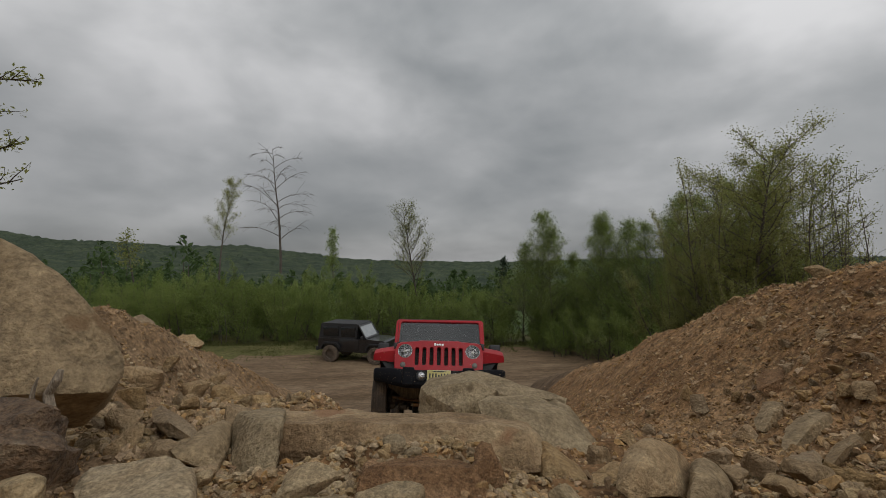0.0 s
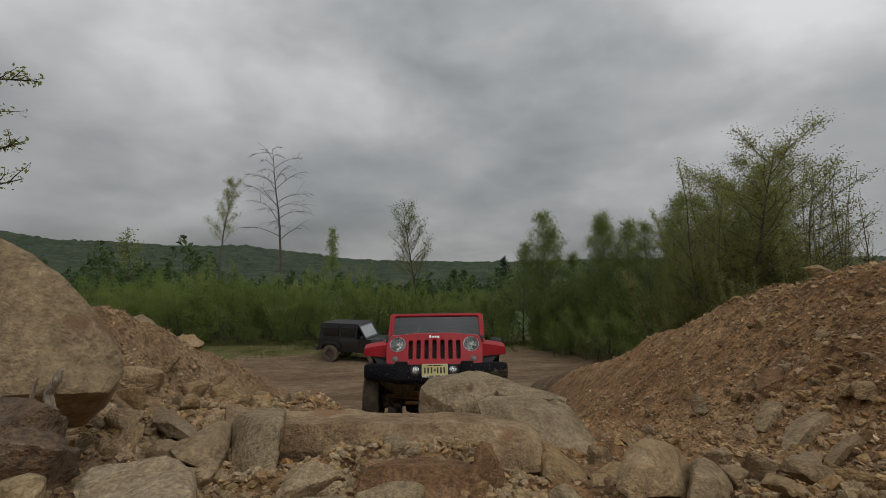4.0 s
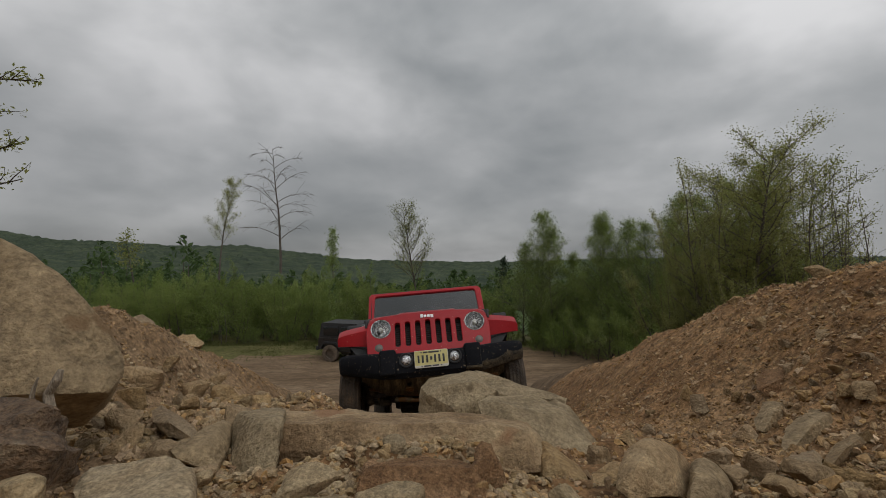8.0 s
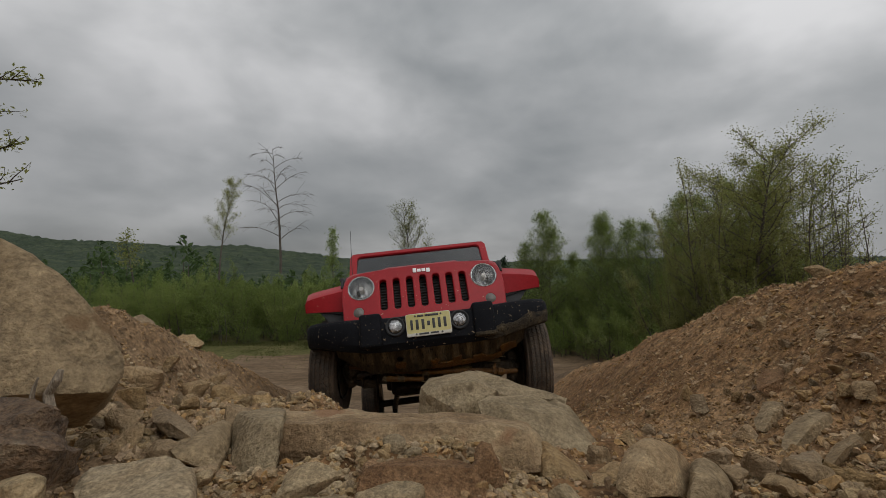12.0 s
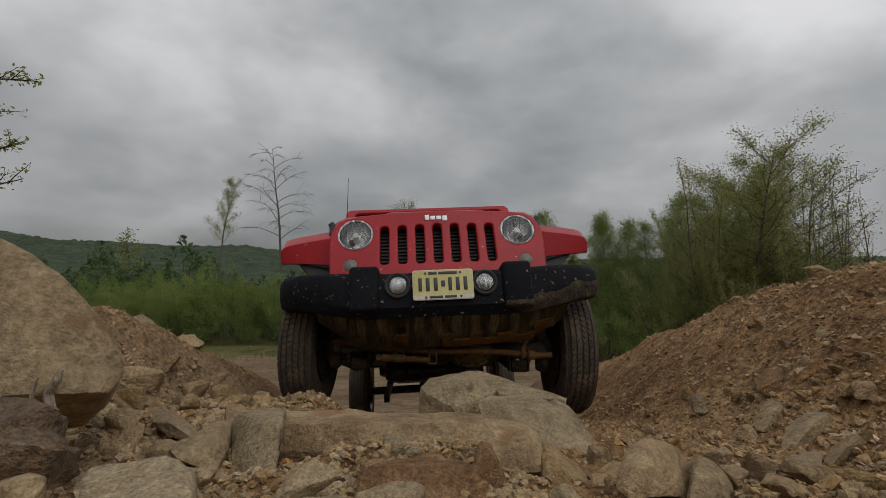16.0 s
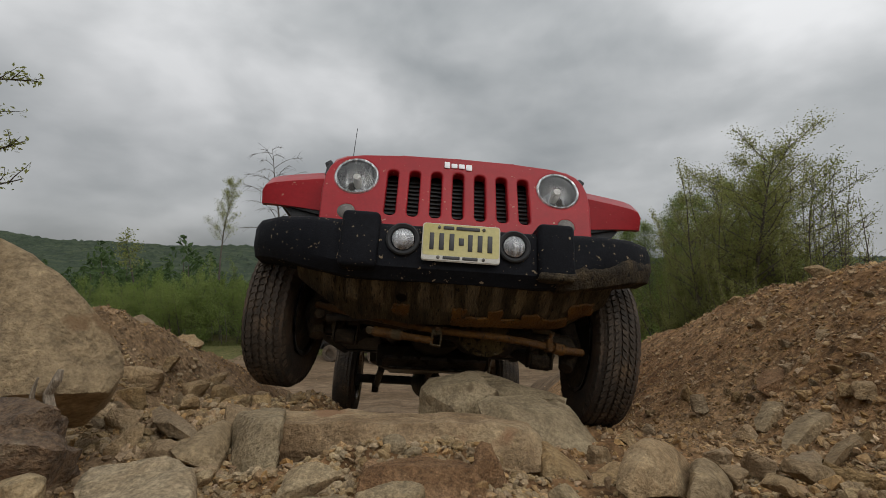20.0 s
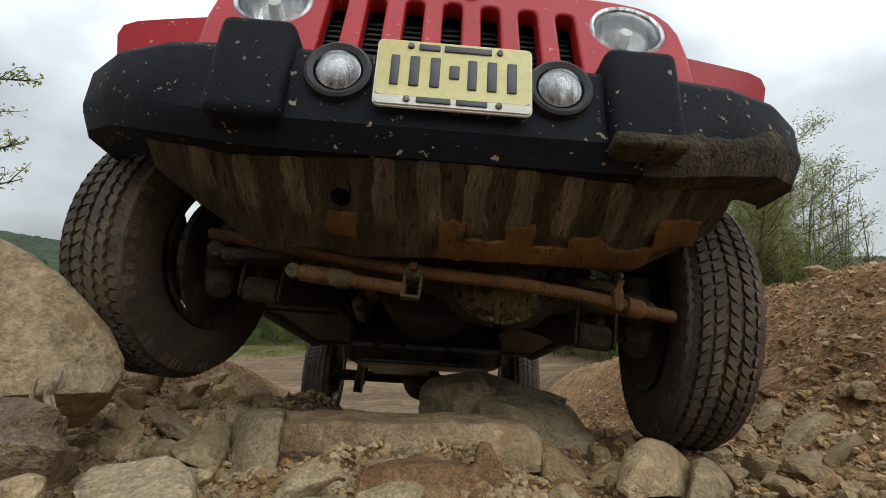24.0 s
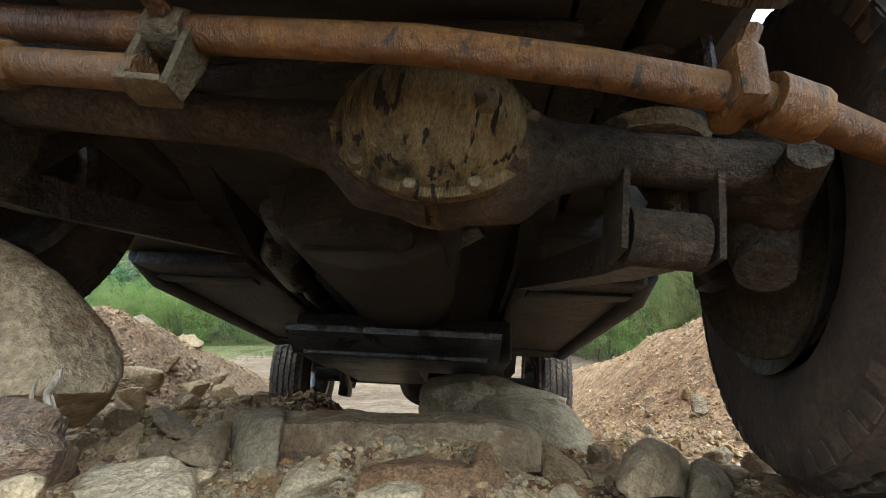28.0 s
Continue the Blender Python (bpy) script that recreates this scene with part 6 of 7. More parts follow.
def sapling(seed, h, crown, start, per, leaves, size, rise=0.7, bend=0.0, leafless=False, r0=0.05, twigs=3, taper=0.8, wob=0.04, fluff=1.3):
    """A single-trunked tree with limbs from start of its height."""
    p = Plant(seed)
    st = p.path(Vector((0, 0, 0)), Vector((0, 0, 1)), h, 10, wob)
    p.limb(st, r0, r0 * 0.12, 8)
    for i in range(per):
        k = start + (1 - start) * (i + p.r.random()) / per
        q = st[min(int(k * 10), 9)].lerp(st[min(int(k * 10) + 1, 10)], k * 10 % 1)
        b = i * 2.4 + p.r.uniform(-0.5, 0.5)
        ln = crown * (1 - taper * (k - start) / (1 - start)) * p.r.uniform(0.65, 1.1)
        br = p.path(q, Vector((math.cos(b), math.sin(b), rise)), ln, 6, 0.10, bend)
        p.limb(br, r0 * 0.34 * (1.1 - k * 0.6), r0 * 0.06, 5)
        for _ in range(twigs):
            j = p.r.randrange(2, 6)
            c = p.r.uniform(0, 6.28)
            tw = p.path(br[j], (br[j] - br[j - 1]).normalized() + Vector((math.cos(c), math.sin(c), 0.3)) * 0.9, ln * p.r.uniform(0.25, 0.45), 4, 0.15, bend * 1.6)
            p.limb(tw, r0 * 0.10, r0 * 0.03, 3)
            if not leafless:
                p.leaves(tw, leaves // (per * (twigs + 1)) + 1, size * fluff, size)
        if not leafless:
            p.leaves(br[1:], leaves // (per * (twigs + 1)) + 1, size * fluff, size)
    return p


def at_ground(x, y, turn=0, s=1.0, sink=0.05):
    return pose(x, y, ground_z(x, y, False) - sink, 0, 0, turn) @ Matrix.Diagonal((s, s, s, 1))


def plant_at(ob, x, y, turn, s=1.0):
    c = copy_thing(ob, at_ground(x, y, turn))
    c.scale = (s, s, s * random.uniform(0.92, 1.08))
    return c


bush_label = "dense bright green bush of young saplings"
BUSHES = [shrub(11, 5.0, 3.6, 12, 16, 11500, 0.078).make("bush", bush_label, "bush", "shrub_leaf", "bushes behind the pit floor"),
          shrub(12, 4.7, 3.9, 13, 15, 11500, 0.078).make("bush", bush_label, "bush", "shrub_leaf", "bushes behind the pit floor"),
          shrub(13, 4.8, 3.2, 10, 16, 9500, 0.078).make("bush", "tall upright green bush of young saplings", "bush", "young_leaf", "bushes behind the pit floor"),
          shrub(14, 2.6, 2.8, 12, 12, 6000, 0.07).make("bush", "low pale green bush at the edge of the grass", "bush", "young_leaf", "bushes behind the pit floor")]
spot = [(-15.5, 27.2), (-12.6, 26.6), (-9.6, 27.0), (-7.0, 27.3)]
for ob, (x, y) in zip(BUSHES, spot):
    ob.matrix_world = at_ground(x, y)
_r = random.Random(5)
random.seed(9)
for x in np.arange(-21, 4.0, 1.35):
    y = 27.5 + _r.uniform(-0.8, 1.2) - 0.02 * x
    plant_at(BUSHES[_r.choice((0, 0, 1, 1, 2))], x + _r.uniform(-0.4, 0.4), y, _r.uniform(0, 360), _r.uniform(0.80, 0.95) if x > -1 else _r.uniform(0.88, 1.02))
for x in np.arange(-24, 4, 2.0):
    plant_at(BUSHES[_r.choice((0, 1, 2))], x + _r.uniform(-0.5, 0.5), 31 + _r.uniform(-1, 1.5), _r.uniform(0, 360), _r.uniform(0.95, 1.1) if x < -2 else 0.85)
for x in np.arange(-16, 6, 2.4):
    plant_at(BUSHES[3], x + _r.uniform(-0.8, 0.8), 25.9 + _r.uniform(-0.5, 0.4), _r.uniform(0, 360), _r.uniform(0.45, 0.8))
# bushes on the near side of the right-hand trees
for x, y, k, s in ((5.2, 24.0, 3, 0.8), (6.2, 22.5, 3, 1.0), (7.3, 21.5, 0, 0.75), (8.2, 20.3, 1, 0.75), (6.9, 24.5, 0, 0.9), (9.2, 20.0, 0, 0.95), (5.9, 26.2, 1, 0.9), (10.4, 18.6, 1, 0.85), (9.0, 17.0, 3, 0.9), (8.0, 18.5, 3, 0.8), (11.5, 17.5, 0, 0.9), (12.6, 16.6, 1, 0.95), (7.6, 26.5, 2, 1.0), (9.6, 25.5, 2, 1.0), (10.5, 23.0, 2, 1.05), (12.5, 21.0, 2, 1.05)):
    plant_at(BUSHES[k], x, y, _r.uniform(0, 360), s)

# single trees over the bushes
t = sapling(31, 5.9, 1.35, 0.36, 24, 4600, 0.065, rise=1.4, r0=0.06, twigs=5, taper=0.5, fluff=1.7).make("slender_tree", "slender young tree with sparse fresh leaves", "tree", "olive_leaf")
t.matrix_world = pose(-13.5, 27.3, -1.2, 0, 0, 20)
t = sapling(37, 7.6, 3.5, 0.26, 24, 0, 0.1, rise=1.0, bend=-0.15, leafless=True, r0=0.085, twigs=9, taper=0.66, wob=0.03).make("bare_tree", "bare dark tree with drooping branches", "tree", "olive_leaf")
t.matrix_world = pose(-9.9, 27.6, -0.8, 0, 0, 50)
t = sapling(35, 7.5, 2.3, 0.42, 40, 7000, 0.060, rise=1.5, r0=0.08, twigs=8, taper=0.40, wob=0.02, fluff=1.8).make("round_tree", "round sparse tree with fine twigs", "tree", "olive_leaf")
t.matrix_world = pose(-1.45, 28.2, -4.75)
t = sapling(36, 2.9, 0.8, 0.1, 26, 1500, 0.10, rise=1.0, r0=0.03, taper=0.8).make("young_tree", "small bright green sapling above the bushes", "tree", "young_leaf")
t.matrix_world = pose(-6.8, 28.0, -1.1)
t = sapling(38, 5.2, 1.1, 0.5, 12, 700, 0.14, rise=0.5, r0=0.07, taper=0.3).make("thin_tree", "thin tree with a small flat crown", "tree", "olive_leaf")
t.matrix_world = pose(-21.6, 31.8, -3.4)


def conifer(seed, h):
    p = Plant(seed)
    st = p.path(Vector((0, 0, 0)), Vector((0, 0, 1)), h, 8, 0.01)
    p.limb(st, 0.09, 0.01, 6)
    for i in range(46):
        k = 0.12 + 0.86 * i / 46
        q = Vector((0, 0, h * k))
        b = i * 2.4
        br = p.path(q, Vector((math.cos(b), math.sin(b), -0.05)), h * 0.24 * (1.05 - k), 4, 0.06, 0.04)
        p.limb(br, 0.015, 0.004, 3)
        p.leaves(br, 42, 0.09, 0.13)
    return p


t = conifer(40, 5.4).make("conifer", "small dark conifer among the bushes", "tree", "needle")
t.matrix_world = pose(4.1, 30.5, -5.1)

young_label = "leafy young tree with upright branches"
YOUNG = [sapling(51, 7.4, 3.9, 0.05, 70, 15000, 0.066, rise=0.95, r0=0.06, twigs=5, taper=0.90, fluff=2.0).make("young_tree", young_label, "tree", "shrub_leaf", "trees behind the right-hand bank"),
         sapling(52, 7.0, 3.5, 0.05, 66, 14000, 0.066, rise=1.05, r0=0.06, twigs=5, taper=0.88, fluff=2.0).make("young_tree", young_label, "tree", "shrub_leaf", "trees behind the right-hand bank")]
YOUNG[0].matrix_world = at_ground(5.4, 25.5, 10)
YOUNG[1].matrix_world = at_ground(8.6, 23.5, 40)
for x, y, k, s in ((4.6, 26.0, 1, 0.85), (6.2, 25.6, 0, 0.85), (9.3, 22.8, 1, 0.98), (9.6, 20.6, 0, 0.82), (10.5, 20.5, 0, 0.92), (7.6, 25.5, 1, 0.78), (11.2, 19.0, 0, 0.95), (12.2, 20.0, 1, 1.1), (13.4, 18.5, 0, 1.0), (11.0, 21.5, 1, 0.95), (8.2, 24.0, 0, 0.86), (12.0, 17.6, 0, 1.0)):
    plant_at(YOUNG[k], x, y, _r.uniform(0, 360), s)

near_label = "young tree with many thin stems and small olive leaves"
NEAR = [shrub(61, 7.0, 2.9, 14, 28, 26000, 0.043).make("young_tree", near_label, "tree", "olive_leaf", "thicket above the bank"),
        shrub(62, 6.8, 2.3, 11, 26, 3000, 0.042).make("young_tree", "young tree with bare thin stems and few leaves", "tree", "olive_leaf", "thicket above the bank")]
NEAR[0].matrix_world = at_ground(7.0, 11.4, 200, 1.0)
NEAR[1].matrix_world = at_ground(8.7, 10.4, 70)
for x, y, k, s in ((7.7, 11.2, 0, 0.74), (6.8, 11.2, 0, 0.66), (8.2, 11.4, 0, 0.76), (8.35, 10.5, 0, 0.62), (9.3, 10.4, 1, 0.78), (9.9, 10.2, 1, 0.70), (10.5, 10.8, 1, 0.72), (6.5, 12.0, 0, 0.58), (7.1, 12.2, 0, 0.75), (7.9, 12.0, 0, 0.78), (10.2, 9.8, 1, 0.66), (8.8, 9.6, 0, 0.50), (6.7, 9.8, 0, 0.54), (6.1, 11.4, 0, 0.55), (7.8, 9.7, 0, 0.56), (11.0, 10.6, 1, 0.74), (9.5, 11.8, 0, 0.6), (10.6, 12.0, 0, 0.55), (9.0, 12.5, 0, 0.64), (9.0, 10.0, 1, 0.86), (9.6, 9.9, 1, 0.62)):
    plant_at(NEAR[k], x, y, _r.uniform(0, 360), s)
crown_label = "broad young tree with clumps of fresh olive leaves"
CROWN = [sapling(64, 6.9, 1.9, 0.26, 36, 19000, 0.047, rise=0.9, bend=0.04, r0=0.075, twigs=9, taper=0.30, wob=0.03, fluff=2.2).make("young_tree", crown_label, "tree", "olive_leaf", "thicket above the bank"),
         sapling(65, 6.2, 1.8, 0.24, 32, 10000, 0.047, rise=0.8, bend=0.04, r0=0.07, twigs=9, taper=0.30, wob=0.03, fluff=2.2).make("young_tree", crown_label, "tree", "olive_leaf", "thicket above the bank")]
CROWN[0].matrix_world = at_ground(6.90, 10.4, 195) @ Matrix.Diagonal((1, 1, 0.78, 1))
CROWN[1].matrix_world = at_ground(8.35, 10.8, 140) @ Matrix.Diagonal((1, 1, 0.84, 1))
for x, y, k, s in ((7.80, 10.3, 0, 0.70), (6.35, 10.9, 1, 0.70), (7.3, 11.3, 1, 0.86)):
    plant_at(CROWN[k], x, y, _r.uniform(0, 360), s)

# the tree beside the camera, only its twigs reach into view
p = sapling(71, 3.9, 0.95, 0.62, 24, 2800, 0.045, rise=0.35, bend=0.03, r0=0.085, twigs=6, taper=0.3, wob=0.03, fluff=0.7)
t = p.make("young_tree", "young tree with sparse leaves beside the ramp", "tree", "olive_leaf")
t.matrix_world = pose(-4.98, 4.3, -1.80, 0, 0, 25)

# far woods on the slope to the left, and beyond the bushes
p = Plant(81)
_w = random.Random(82)
for i in range(420):
    y = _w.uniform(50, 150)
    x = y * _w.uniform(-1.25, 0.35)
    zb = -9 - 0.06 * (y - 50)
    h = _w.uniform(5, 8.5) if x > -0.5 * y else _w.uniform(6.5, 12)
    c = Vector((x, y, zb))
    p.limb([c, c + Vector((0, 0, h * 0.8))], 0.10, 0.04, 4)
    for _ in range(90):
        k = _w.random() ** 0.7
        rad = h * 0.26 * math.sin(math.pi * min(1, 0.15 + 0.85 * k)) + 0.15
        a = _w.uniform(0, 6.28)
        p.leaf(c + Vector((math.cos(a) * rad * _w.random() ** 0.5, math.sin(a) * rad * _w.random() ** 0.5, h * (0.2 + 0.8 * k))), _w.uniform(0.45, 0.95))
for nm, v, f, mt in (("far_woods", p.wv + [], p.wf, "bark"), ("far_woods_leaves", p.lv, p.lf, "wood_leaf")):
    me = bpy.data.meshes.new(nm)
    me.from_pydata(v, [], f)
    me.materials.append(M[mt])
    tagged(new(nm, me), "dark green far woods below the hill", "woods", kind="stuff")

# the wooded hill on the horizon
M["hill_forest"] = surf("hill_forest", (0.018, 0.030, 0.019), (0.066, 0.082, 0.042), 0.045, 0.95, 0.0, mid=(0.037, 0.052, 0.029), grain=0.5, spec=0.1)
RIDGE_A = (-2.5, -1.2, -0.98, -0.86, -0.73, -0.57, -0.44, -0.36, -0.28, -0.21, -0.10, 0.02, 0.15, 0.4, 2.5)
RIDGE_B = (0.10, 0.085, 0.066, 0.046, 0.042, 0.031, 0.034, 0.022, 0.014, 0.003, -0.001, -0.003, -0.003, 0.005, 0.02)


def hill():
    verts, faces = [], []
    cols, rows = 520, 26
    for j in range(rows + 1):
        v = j / rows
        dist = 170 + 730 * v
        for i in range(cols + 1):
            a = -1.9 + 3.4 * i / cols
            top = float(np.interp(a, RIDGE_A, RIDGE_B)) * 900
            z = -16 + (top + 16) * v ** 1.25
            x = a * dist
            c = noise.fractal(Vector((x * 0.05, dist * 0.05, 1)), 0.8, 2, 3) * 3.0 + noise.noise(Vector((x * 0.16, dist * 0.16, 4))) * 3.8
            verts.append((x, dist + noise.noise(Vector((x * 0.02, j, 0))) * 12, z + c * (0.35 + 0.65 * v)))
    for j in range(rows):
        for i in range(cols):
            k = j * (cols + 1) + i
            faces.append((k, k + 1, k + cols + 2, k + cols + 1))
    me = bpy.data.meshes.new("wooded_hill")
    me.from_pydata(verts, [], faces)
    me.materials.append(M["hill_forest"])
    tagged(new("wooded_hill", me), "dark green wooded hills on the horizon", "hill", kind="structure")


hill()

# grass along the edge of the pit floor
p = Plant(91)
for i in range(26000):
    x, y = p.r.uniform(-17, 9), 26.2 - abs(p.r.gauss(0, 1.9))
    if x > 0 and y < 23.5:
        continue
    z = ground_z(x, y, False)
    h = p.r.uniform(0.02, 0.07) * (2.4 if y > 25 else 1)
    a = p.r.uniform(0, 6.28)
    w = Vector((math.cos(a), math.sin(a), 0)) * 0.03
    o = len(p.lv)
    tip = Vector((x + p.r.gauss(0, 0.05), y, z + h))
    p.lv += [(Vector((x, y, z)) - w)[:], (Vector((x, y, z)) + w)[:], tip[:]]
    p.lf.append((o, o + 1, o + 2))
me = bpy.data.meshes.new("grass")
me.from_pydata(p.lv, [], p.lf)
me.materials.append(M["grass"])
tagged(new("grass", me), "thin dry green grass at the bushes' foot", "grass", kind="stuff")


# ---- the black car parked below: x forwards, y to its side ----
M["black_paint"] = surf("black_paint", (0.008, 0.008, 0.010), (0.014, 0.014, 0.016), 3, 0.30, 0.0, grain=0.1, coat=0.5)
M["dark_glass"] = surf("dark_glass", (0.010, 0.011, 0.012), (0.016, 0.017, 0.018), 3, 0.10, 0.0, grain=0.1)
# the sky's reflection in the windscreen, put into the base colour
M["sky_glare_glass"] = surf("sky_glare_glass", (0.30, 0.32, 0.33), (0.38, 0.40, 0.41), 3, 0.12, 0.0, grain=0.1)
M["dusty_rubber"] = surf("dusty_rubber", (0.05, 0.038, 0.028), (0.13, 0.095, 0.065), 5, 0.9, 0.4, 40)


def black_car():
    car = thing("parked_car", "black boxy off-road car parked on the pit floor", "car")
    prof = [(-1.75, 0.55), (-1.80, 0.72), (-1.80, 1.10), (0.62, 1.12), (1.55, 1.08), (1.62, 1.02), (1.64, 0.68), (1.55, 0.58), (1.25, 0.55), (0.95, 0.50), (-0.85, 0.50), (-1.35, 0.55)]
    part("body", loft([[(x, y, z) for x, z in prof] for y in (-0.76, -0.72, 0.72, 0.76)]), "black_paint", car)
    top = [(-1.76, 1.10), (-1.70, 1.72), (-1.62, 1.80), (0.16, 1.80), (0.24, 1.76), (0.16, 1.10)]
    part("hardtop", loft([[(x, y * (1 - 0.06 * (z - 1.1)), z) for x, z in top] for y in (-0.72, -0.69, 0.69, 0.72)]), "black_trim", car, "black hard top")
    wm = Matrix.Translation((0.45, 0, 1.43)) @ Matrix.Rotation(radians(-32), 4, "Y") @ Matrix.Rotation(radians(90), 4, "Z")
    part("windscreen_frame", moved(sheet([(-0.72, -0.36), (0.72, -0.36), (0.68, 0.36), (-0.68, 0.36)], [round_rect(-0.64, 0.64, -0.29, 0.30, 0.05)], 0.05, 0.01), wm), "black_paint", car)
    part("windscreen", moved(sheet(round_rect(-0.65, 0.65, -0.30, 0.31, 0.05), (), 0.006, 0.001), wm), "sky_glare_glass", car, "windscreen painted pale for the reflected sky")
    for s in (-1, 1):
        a, b = sorted((s * 0.70, s * 0.735))
        part("side_window", box(-1.55, -0.75, a, b, 1.20, 1.66, 0.01), "dark_glass", car)
        part("side_window", box(-0.62, 0.10, a, b, 1.20, 1.66, 0.01), "dark_glass", car)
        a, b = sorted((s * 0.755, s * 0.775))
        door = part("door", box(-0.70, 0.30, a, b, 0.56, 1.10, 0.012), "black_paint", car)
        part("door_handle", box(-0.62, -0.50, *sorted((s * 0.775, s * 0.795)), 1.0, 1.03, 0.005), "black_trim", door)
        part("wing_mirror", box(0.48, 0.58, *sorted((s * 0.80, s * 0.96)), 1.12, 1.28, 0.03), "black_trim", car)
        for cx in (-1.12, 1.18):
            arch = [(cx - 0.52, 0.62), (cx - 0.46, 0.80), (cx - 0.32, 0.94), (cx + 0.32, 0.94), (cx + 0.46, 0.80), (cx + 0.50, 0.66), (cx + 0.44, 0.66), (cx + 0.38, 0.78), (cx + 0.26, 0.87), (cx - 0.26, 0.87), (cx - 0.40, 0.76), (cx - 0.46, 0.62)]
            part("fender_flare", loft([[(x, s * y, z) for x, z in arch] for y in (0.70, 0.90)]), "black_trim", car)
            m = Matrix.Translation((cx, s * 0.78, 0.40)) @ Matrix.Rotation(radians(90), 4, "Z")
            tyre = part("wheel", moved(lathe([(-0.12, 0.22), (-0.13, 0.30), (-0.12, 0.375), (-0.09, 0.40), (0.09, 0.40), (0.12, 0.375), (0.13, 0.30), (0.12, 0.22)], 40, "x", closed=True), m), "dusty_rubber", car, "dusty off-road wheel")
            part("rim", moved(joined(lathe([(-s * 0.10, 0.225), (-s * 0.05, 0.20), (-s * 0.07, 0.06), (-s * 0.09, 0.0)], 30, "x"), lathe([(s * 0.02, 0.225), (s * 0.02, 0.0)], 30, "x")), m), "dusty_rubber", tyre)
    part("front_bumper", box(1.62, 1.80, -0.80, 0.80, 0.55, 0.74, 0.03), "black_trim", car)
    part("rear_bumper", box(-1.92, -1.78, -0.80, 0.80, 0.52, 0.70, 0.03), "black_trim", car)
    part("spare_wheel", moved(lathe([(-0.12, 0.0), (-0.12, 0.30), (-0.10, 0.38), (0.10, 0.38), (0.12, 0.30), (0.12, 0.0)], 36, "x"), Matrix.Translation((-1.93, 0.05, 1.05))), "rubber", car)
    car.matrix_world = pose(-3.98, 21.8, ground_z(-4, 21.8, False) - 0.02, 0, 0, -16)
    return car


black_car()

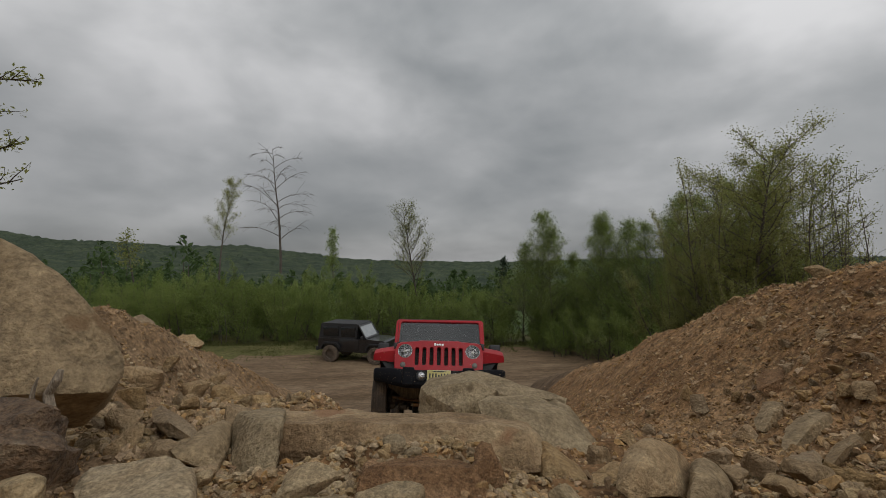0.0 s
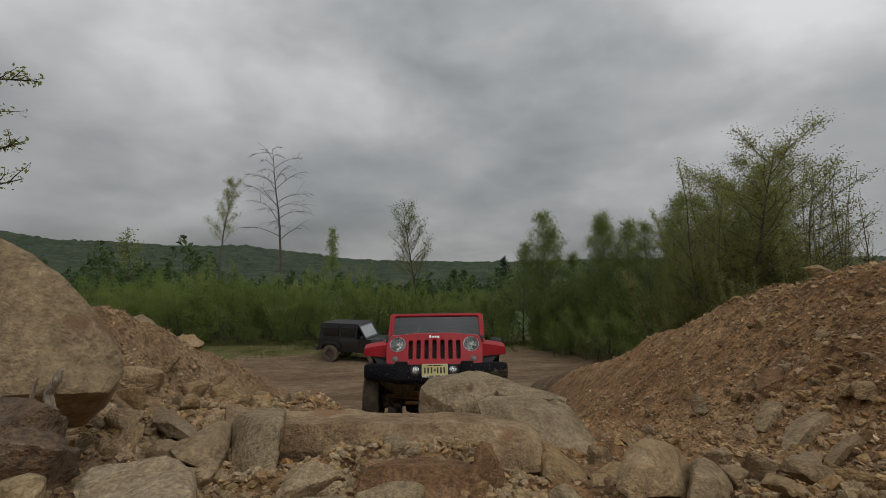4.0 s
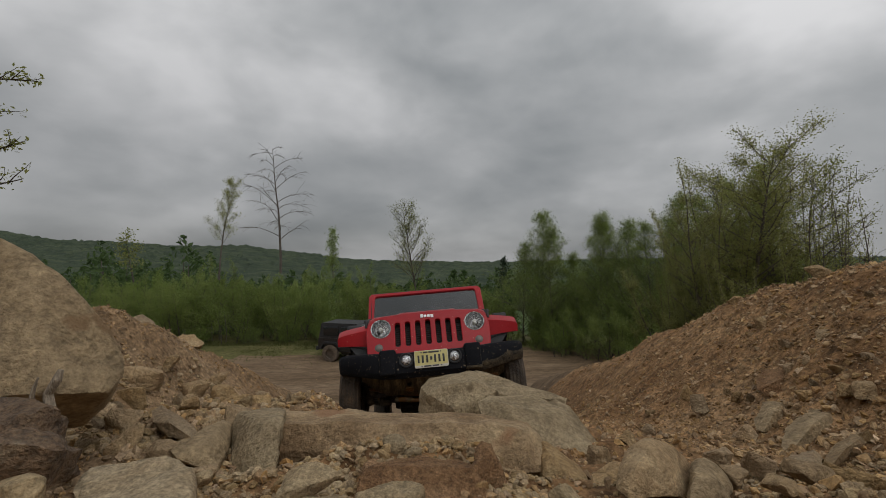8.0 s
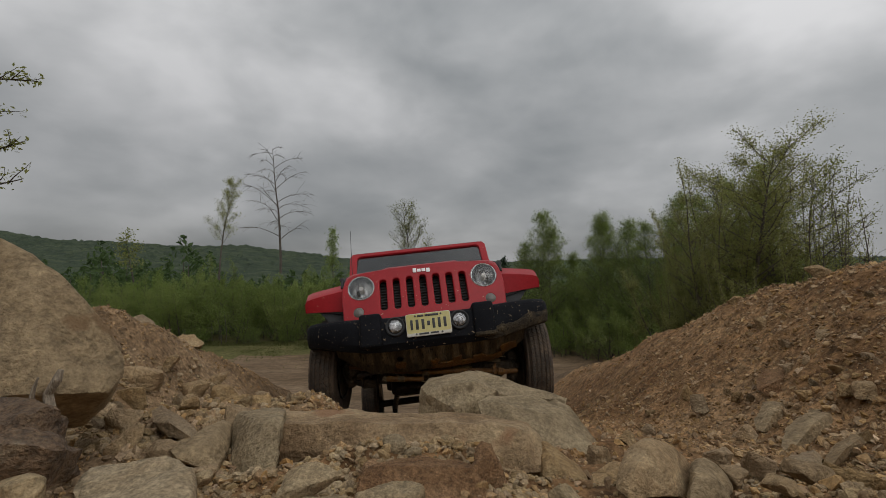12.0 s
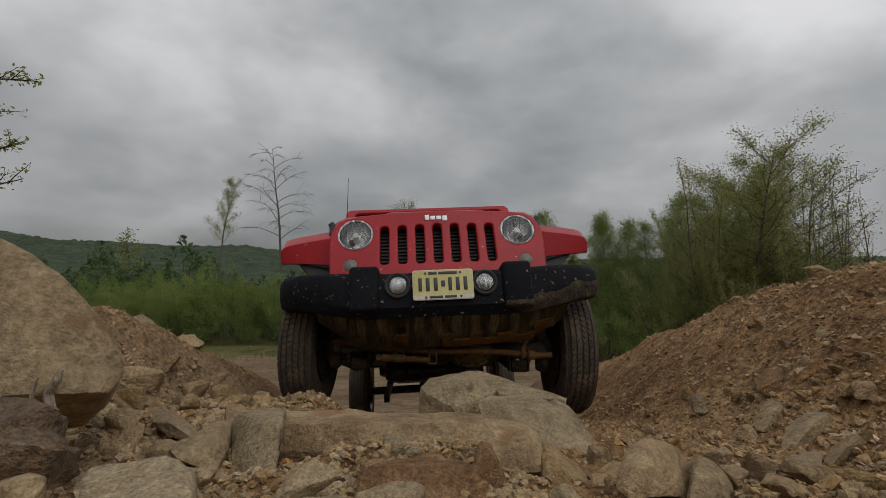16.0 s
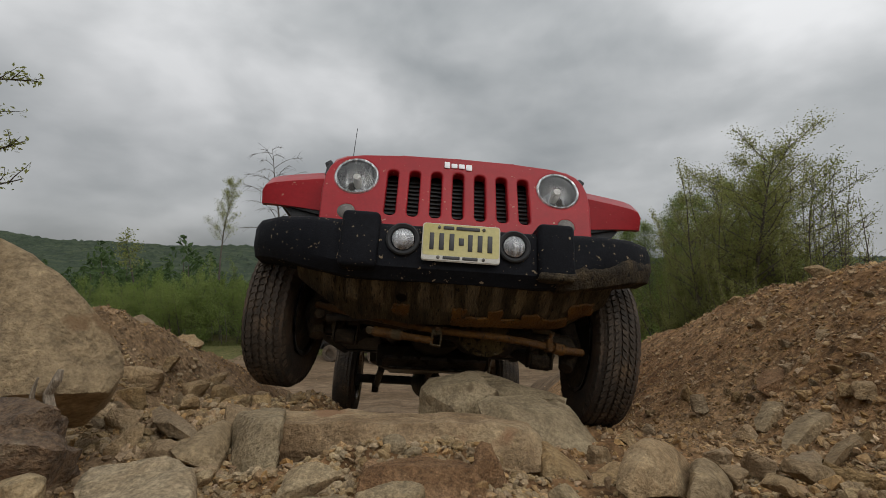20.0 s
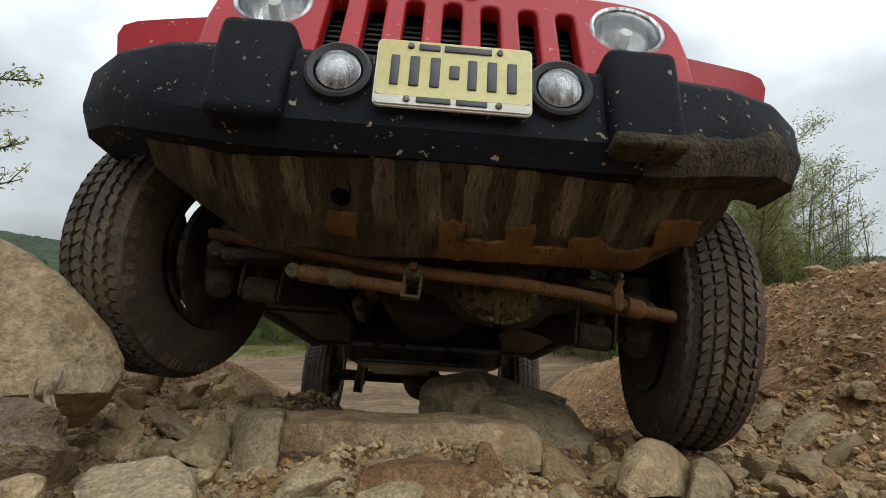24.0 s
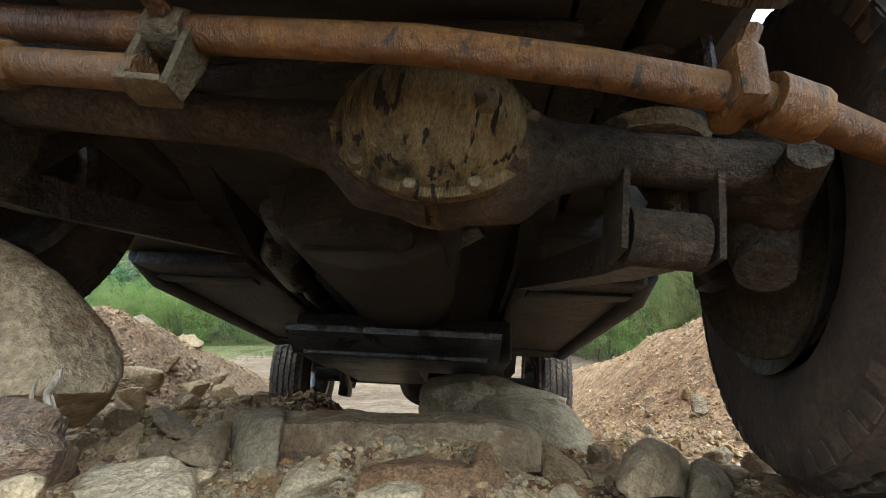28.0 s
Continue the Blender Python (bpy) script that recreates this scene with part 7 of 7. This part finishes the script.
# ---- what moves ----
# seconds, the car's place on the ramp, its pitch, roll and yaw
CLIMB = (
    (0, -0.076, 6.268, -2.299, -20.7, 1.1, -0.0),
    (0.5, -0.076, 6.268, -2.299, -20.7, 1.1, -0.0),
    (1, -0.076, 6.268, -2.299, -20.7, 1.1, -0.0),
    (1.5, -0.076, 6.268, -2.299, -20.7, 1.1, -0.0),
    (2, -0.090, 6.148, -2.254, -20.6, 0.9, -0.1),
    (2.5, -0.100, 6.003, -2.219, -20.7, 0.3, -0.1),
    (3, -0.099, 6.005, -2.214, -20.1, 0.1, 0.3),
    (3.5, -0.105, 5.935, -2.172, -20.7, 0.3, -0.1),
    (5.5, -0.022, 5.090, -1.912, -22.6, -6.4, 0.8),
    (6, -0.026, 5.009, -1.876, -21.8, -5.0, 2.1),
    (6.5, -0.030, 5.011, -1.875, -21.6, -4.8, 2.2),
    (7, -0.058, 4.854, -1.802, -21.3, -5.7, 1.6),
    (7.5, -0.053, 4.659, -1.732, -18.3, -3.6, 0.8),
    (8, -0.066, 4.553, -1.689, -19.9, -4.8, 2.7),
    (8.5, -0.040, 4.405, -1.591, -17.6, -6.3, 0.8),
    (9, -0.032, 4.240, -1.547, -17.6, -7.6, 0.2),
    (9.5, -0.030, 4.260, -1.544, -17.6, -8.0, 0.1),
    (10, -0.037, 4.238, -1.508, -17.2, -7.8, 0.6),
    (10.5, -0.059, 3.985, -1.414, -17.8, -7.4, 1.2),
    (11, -0.061, 3.872, -1.380, -19.7, -7.6, 3.1),
    (11.5, -0.045, 3.748, -1.313, -18.3, -8.0, 1.9),
    (12, -0.047, 3.544, -1.210, -17.7, -6.2, 3.4),
    (12.5, -0.034, 3.433, -1.156, -17.3, -6.4, 3.8),
    (14.5, -0.010, 3.093, -1.008, -17.8, -5.5, 4.7),
    (15, -0.008, 3.061, -0.986, -17.7, -5.3, 4.6),
    (15.5, -0.009, 2.937, -0.939, -17.3, -4.2, 4.4),
    (16, -0.004, 2.742, -0.897, -16.8, -2.2, 3.4),
    (16.5, -0.005, 2.707, -0.877, -16.8, -1.9, 3.3),
    (17, -0.001, 2.707, -0.880, -17.2, -1.9, 3.0),
    (17.5, -0.006, 2.676, -0.865, -17.2, -1.4, 3.1),
    (18, -0.012, 2.593, -0.828, -17.5, -0.2, 2.7),
    (18.5, -0.021, 2.518, -0.802, -17.4, 1.7, 2.0),
    (19, -0.025, 2.524, -0.801, -17.3, 1.7, 1.9),
    (19.5, -0.030, 2.412, -0.759, -17.8, 3.9, 2.2),
    (20, -0.013, 2.232, -0.706, -16.5, 3.9, 3.0),
    (20.5, -0.007, 2.189, -0.696, -16.8, 3.6, 3.5),
    (21, -0.006, 2.146, -0.684, -17.0, 3.6, 3.6),
    (21.5, -0.011, 1.968, -0.640, -17.1, 3.6, 3.8),
    (23.5, -0.021, 1.556, -0.478, -17.1, 2.9, 3.3),
    (24, -0.055, 1.317, -0.427, -18.1, 4.0, 1.9),
    (24.5, -0.080, 1.168, -0.375, -17.5, 3.8, 1.5),
    (25, -0.088, 1.122, -0.361, -18.9, 3.8, 1.1),
    (25.5, -0.113, 1.007, -0.326, -19.1, 3.2, 0.3),
    (26, -0.132, 0.879, -0.286, -18.9, 2.6, -0.3),
    (26.5, -0.152, 0.805, -0.265, -19.3, 2.1, -0.8),
    (27, -0.171, 0.739, -0.243, -19.8, 2.3, -1.3),
    (27.5, -0.191, 0.664, -0.224, -19.9, 2.3, -2.0),
    (28, -0.206, 0.594, -0.196, -20.5, 2.4, -2.6),
)
STEER = ((0, 0), (15, -2), (21, -4), (24, -10), (25, -12), (28, -12))
# lean of the front axle against the body, degrees
LEAN = ((0, 0), (3.5, 0.5), (5.5, 4), (9, 5.2), (12, 5.2), (15, 4.6), (17, 3.4), (21, 4.4), (28, 4.2))


def motions():
    walk(RED_CAR, [(t, pose(*r)) for t, *r in CLIMB])
    # the wheels roll by the way gone up the ramp
    ts = [r[0] for r in CLIMB]
    gone = [0.0]
    for a, b in zip(CLIMB, CLIMB[1:]):
        gone.append(gone[-1] + math.hypot(a[2] - b[2], a[3] - b[3]) * (1 if a[2] >= b[2] else -1))
    times = sorted(set(ts) | {4.0, 4.5, 5.0, 13.0, 13.5, 14.0, 22.0, 22.5, 23.0})
    for w, x, y in RED_WHEELS:
        rows = []
        for t in times:
            turn = math.degrees(float(np.interp(t, ts, gone)) / TYRE_R)
            steer = float(np.interp(t, [s[0] for s in STEER], [s[1] for s in STEER])) if y < 1 else 0
            lean = float(np.interp(t, [s[0] for s in LEAN], [s[1] for s in LEAN])) if y < 1 else 0
            sag = float(np.interp(t, [s[0] for s in REAR_SAG], [s[1] for s in REAR_SAG])) if y > 1 else 0
            rows.append((t, pose(x, y, WHEEL_Z - x * math.tan(radians(lean)) - sag, 0, lean, steer) @ pose(0, 0, 0, turn)))
        walk(w, rows)
    # the front axle leans with its wheels
    swing = [(t, pose(0, 0, AXLE_Z) @ pose(0, 0, 0, 0, lean) @ pose(0, 0, -AXLE_Z)) for t, lean in LEAN]
    for c in RED_CAR.children:
        if c.name.split(".")[0] in ("front_axle", "tie_rod", "steering_damper", "steering_knuckle", "brake_disc", "dust_shield", "brake_caliper", "lower_arm", "spring_seat", "shock_mount"):
            walk(c, swing)
        elif c.name.split(".")[0] in ("rear_axle", "rear_shock", "rear_arm", "rear_bracket", "rear_shaft"):
            walk(c, [(t, pose(0, 0, -sag)) for t, sag in REAR_SAG])


motions()
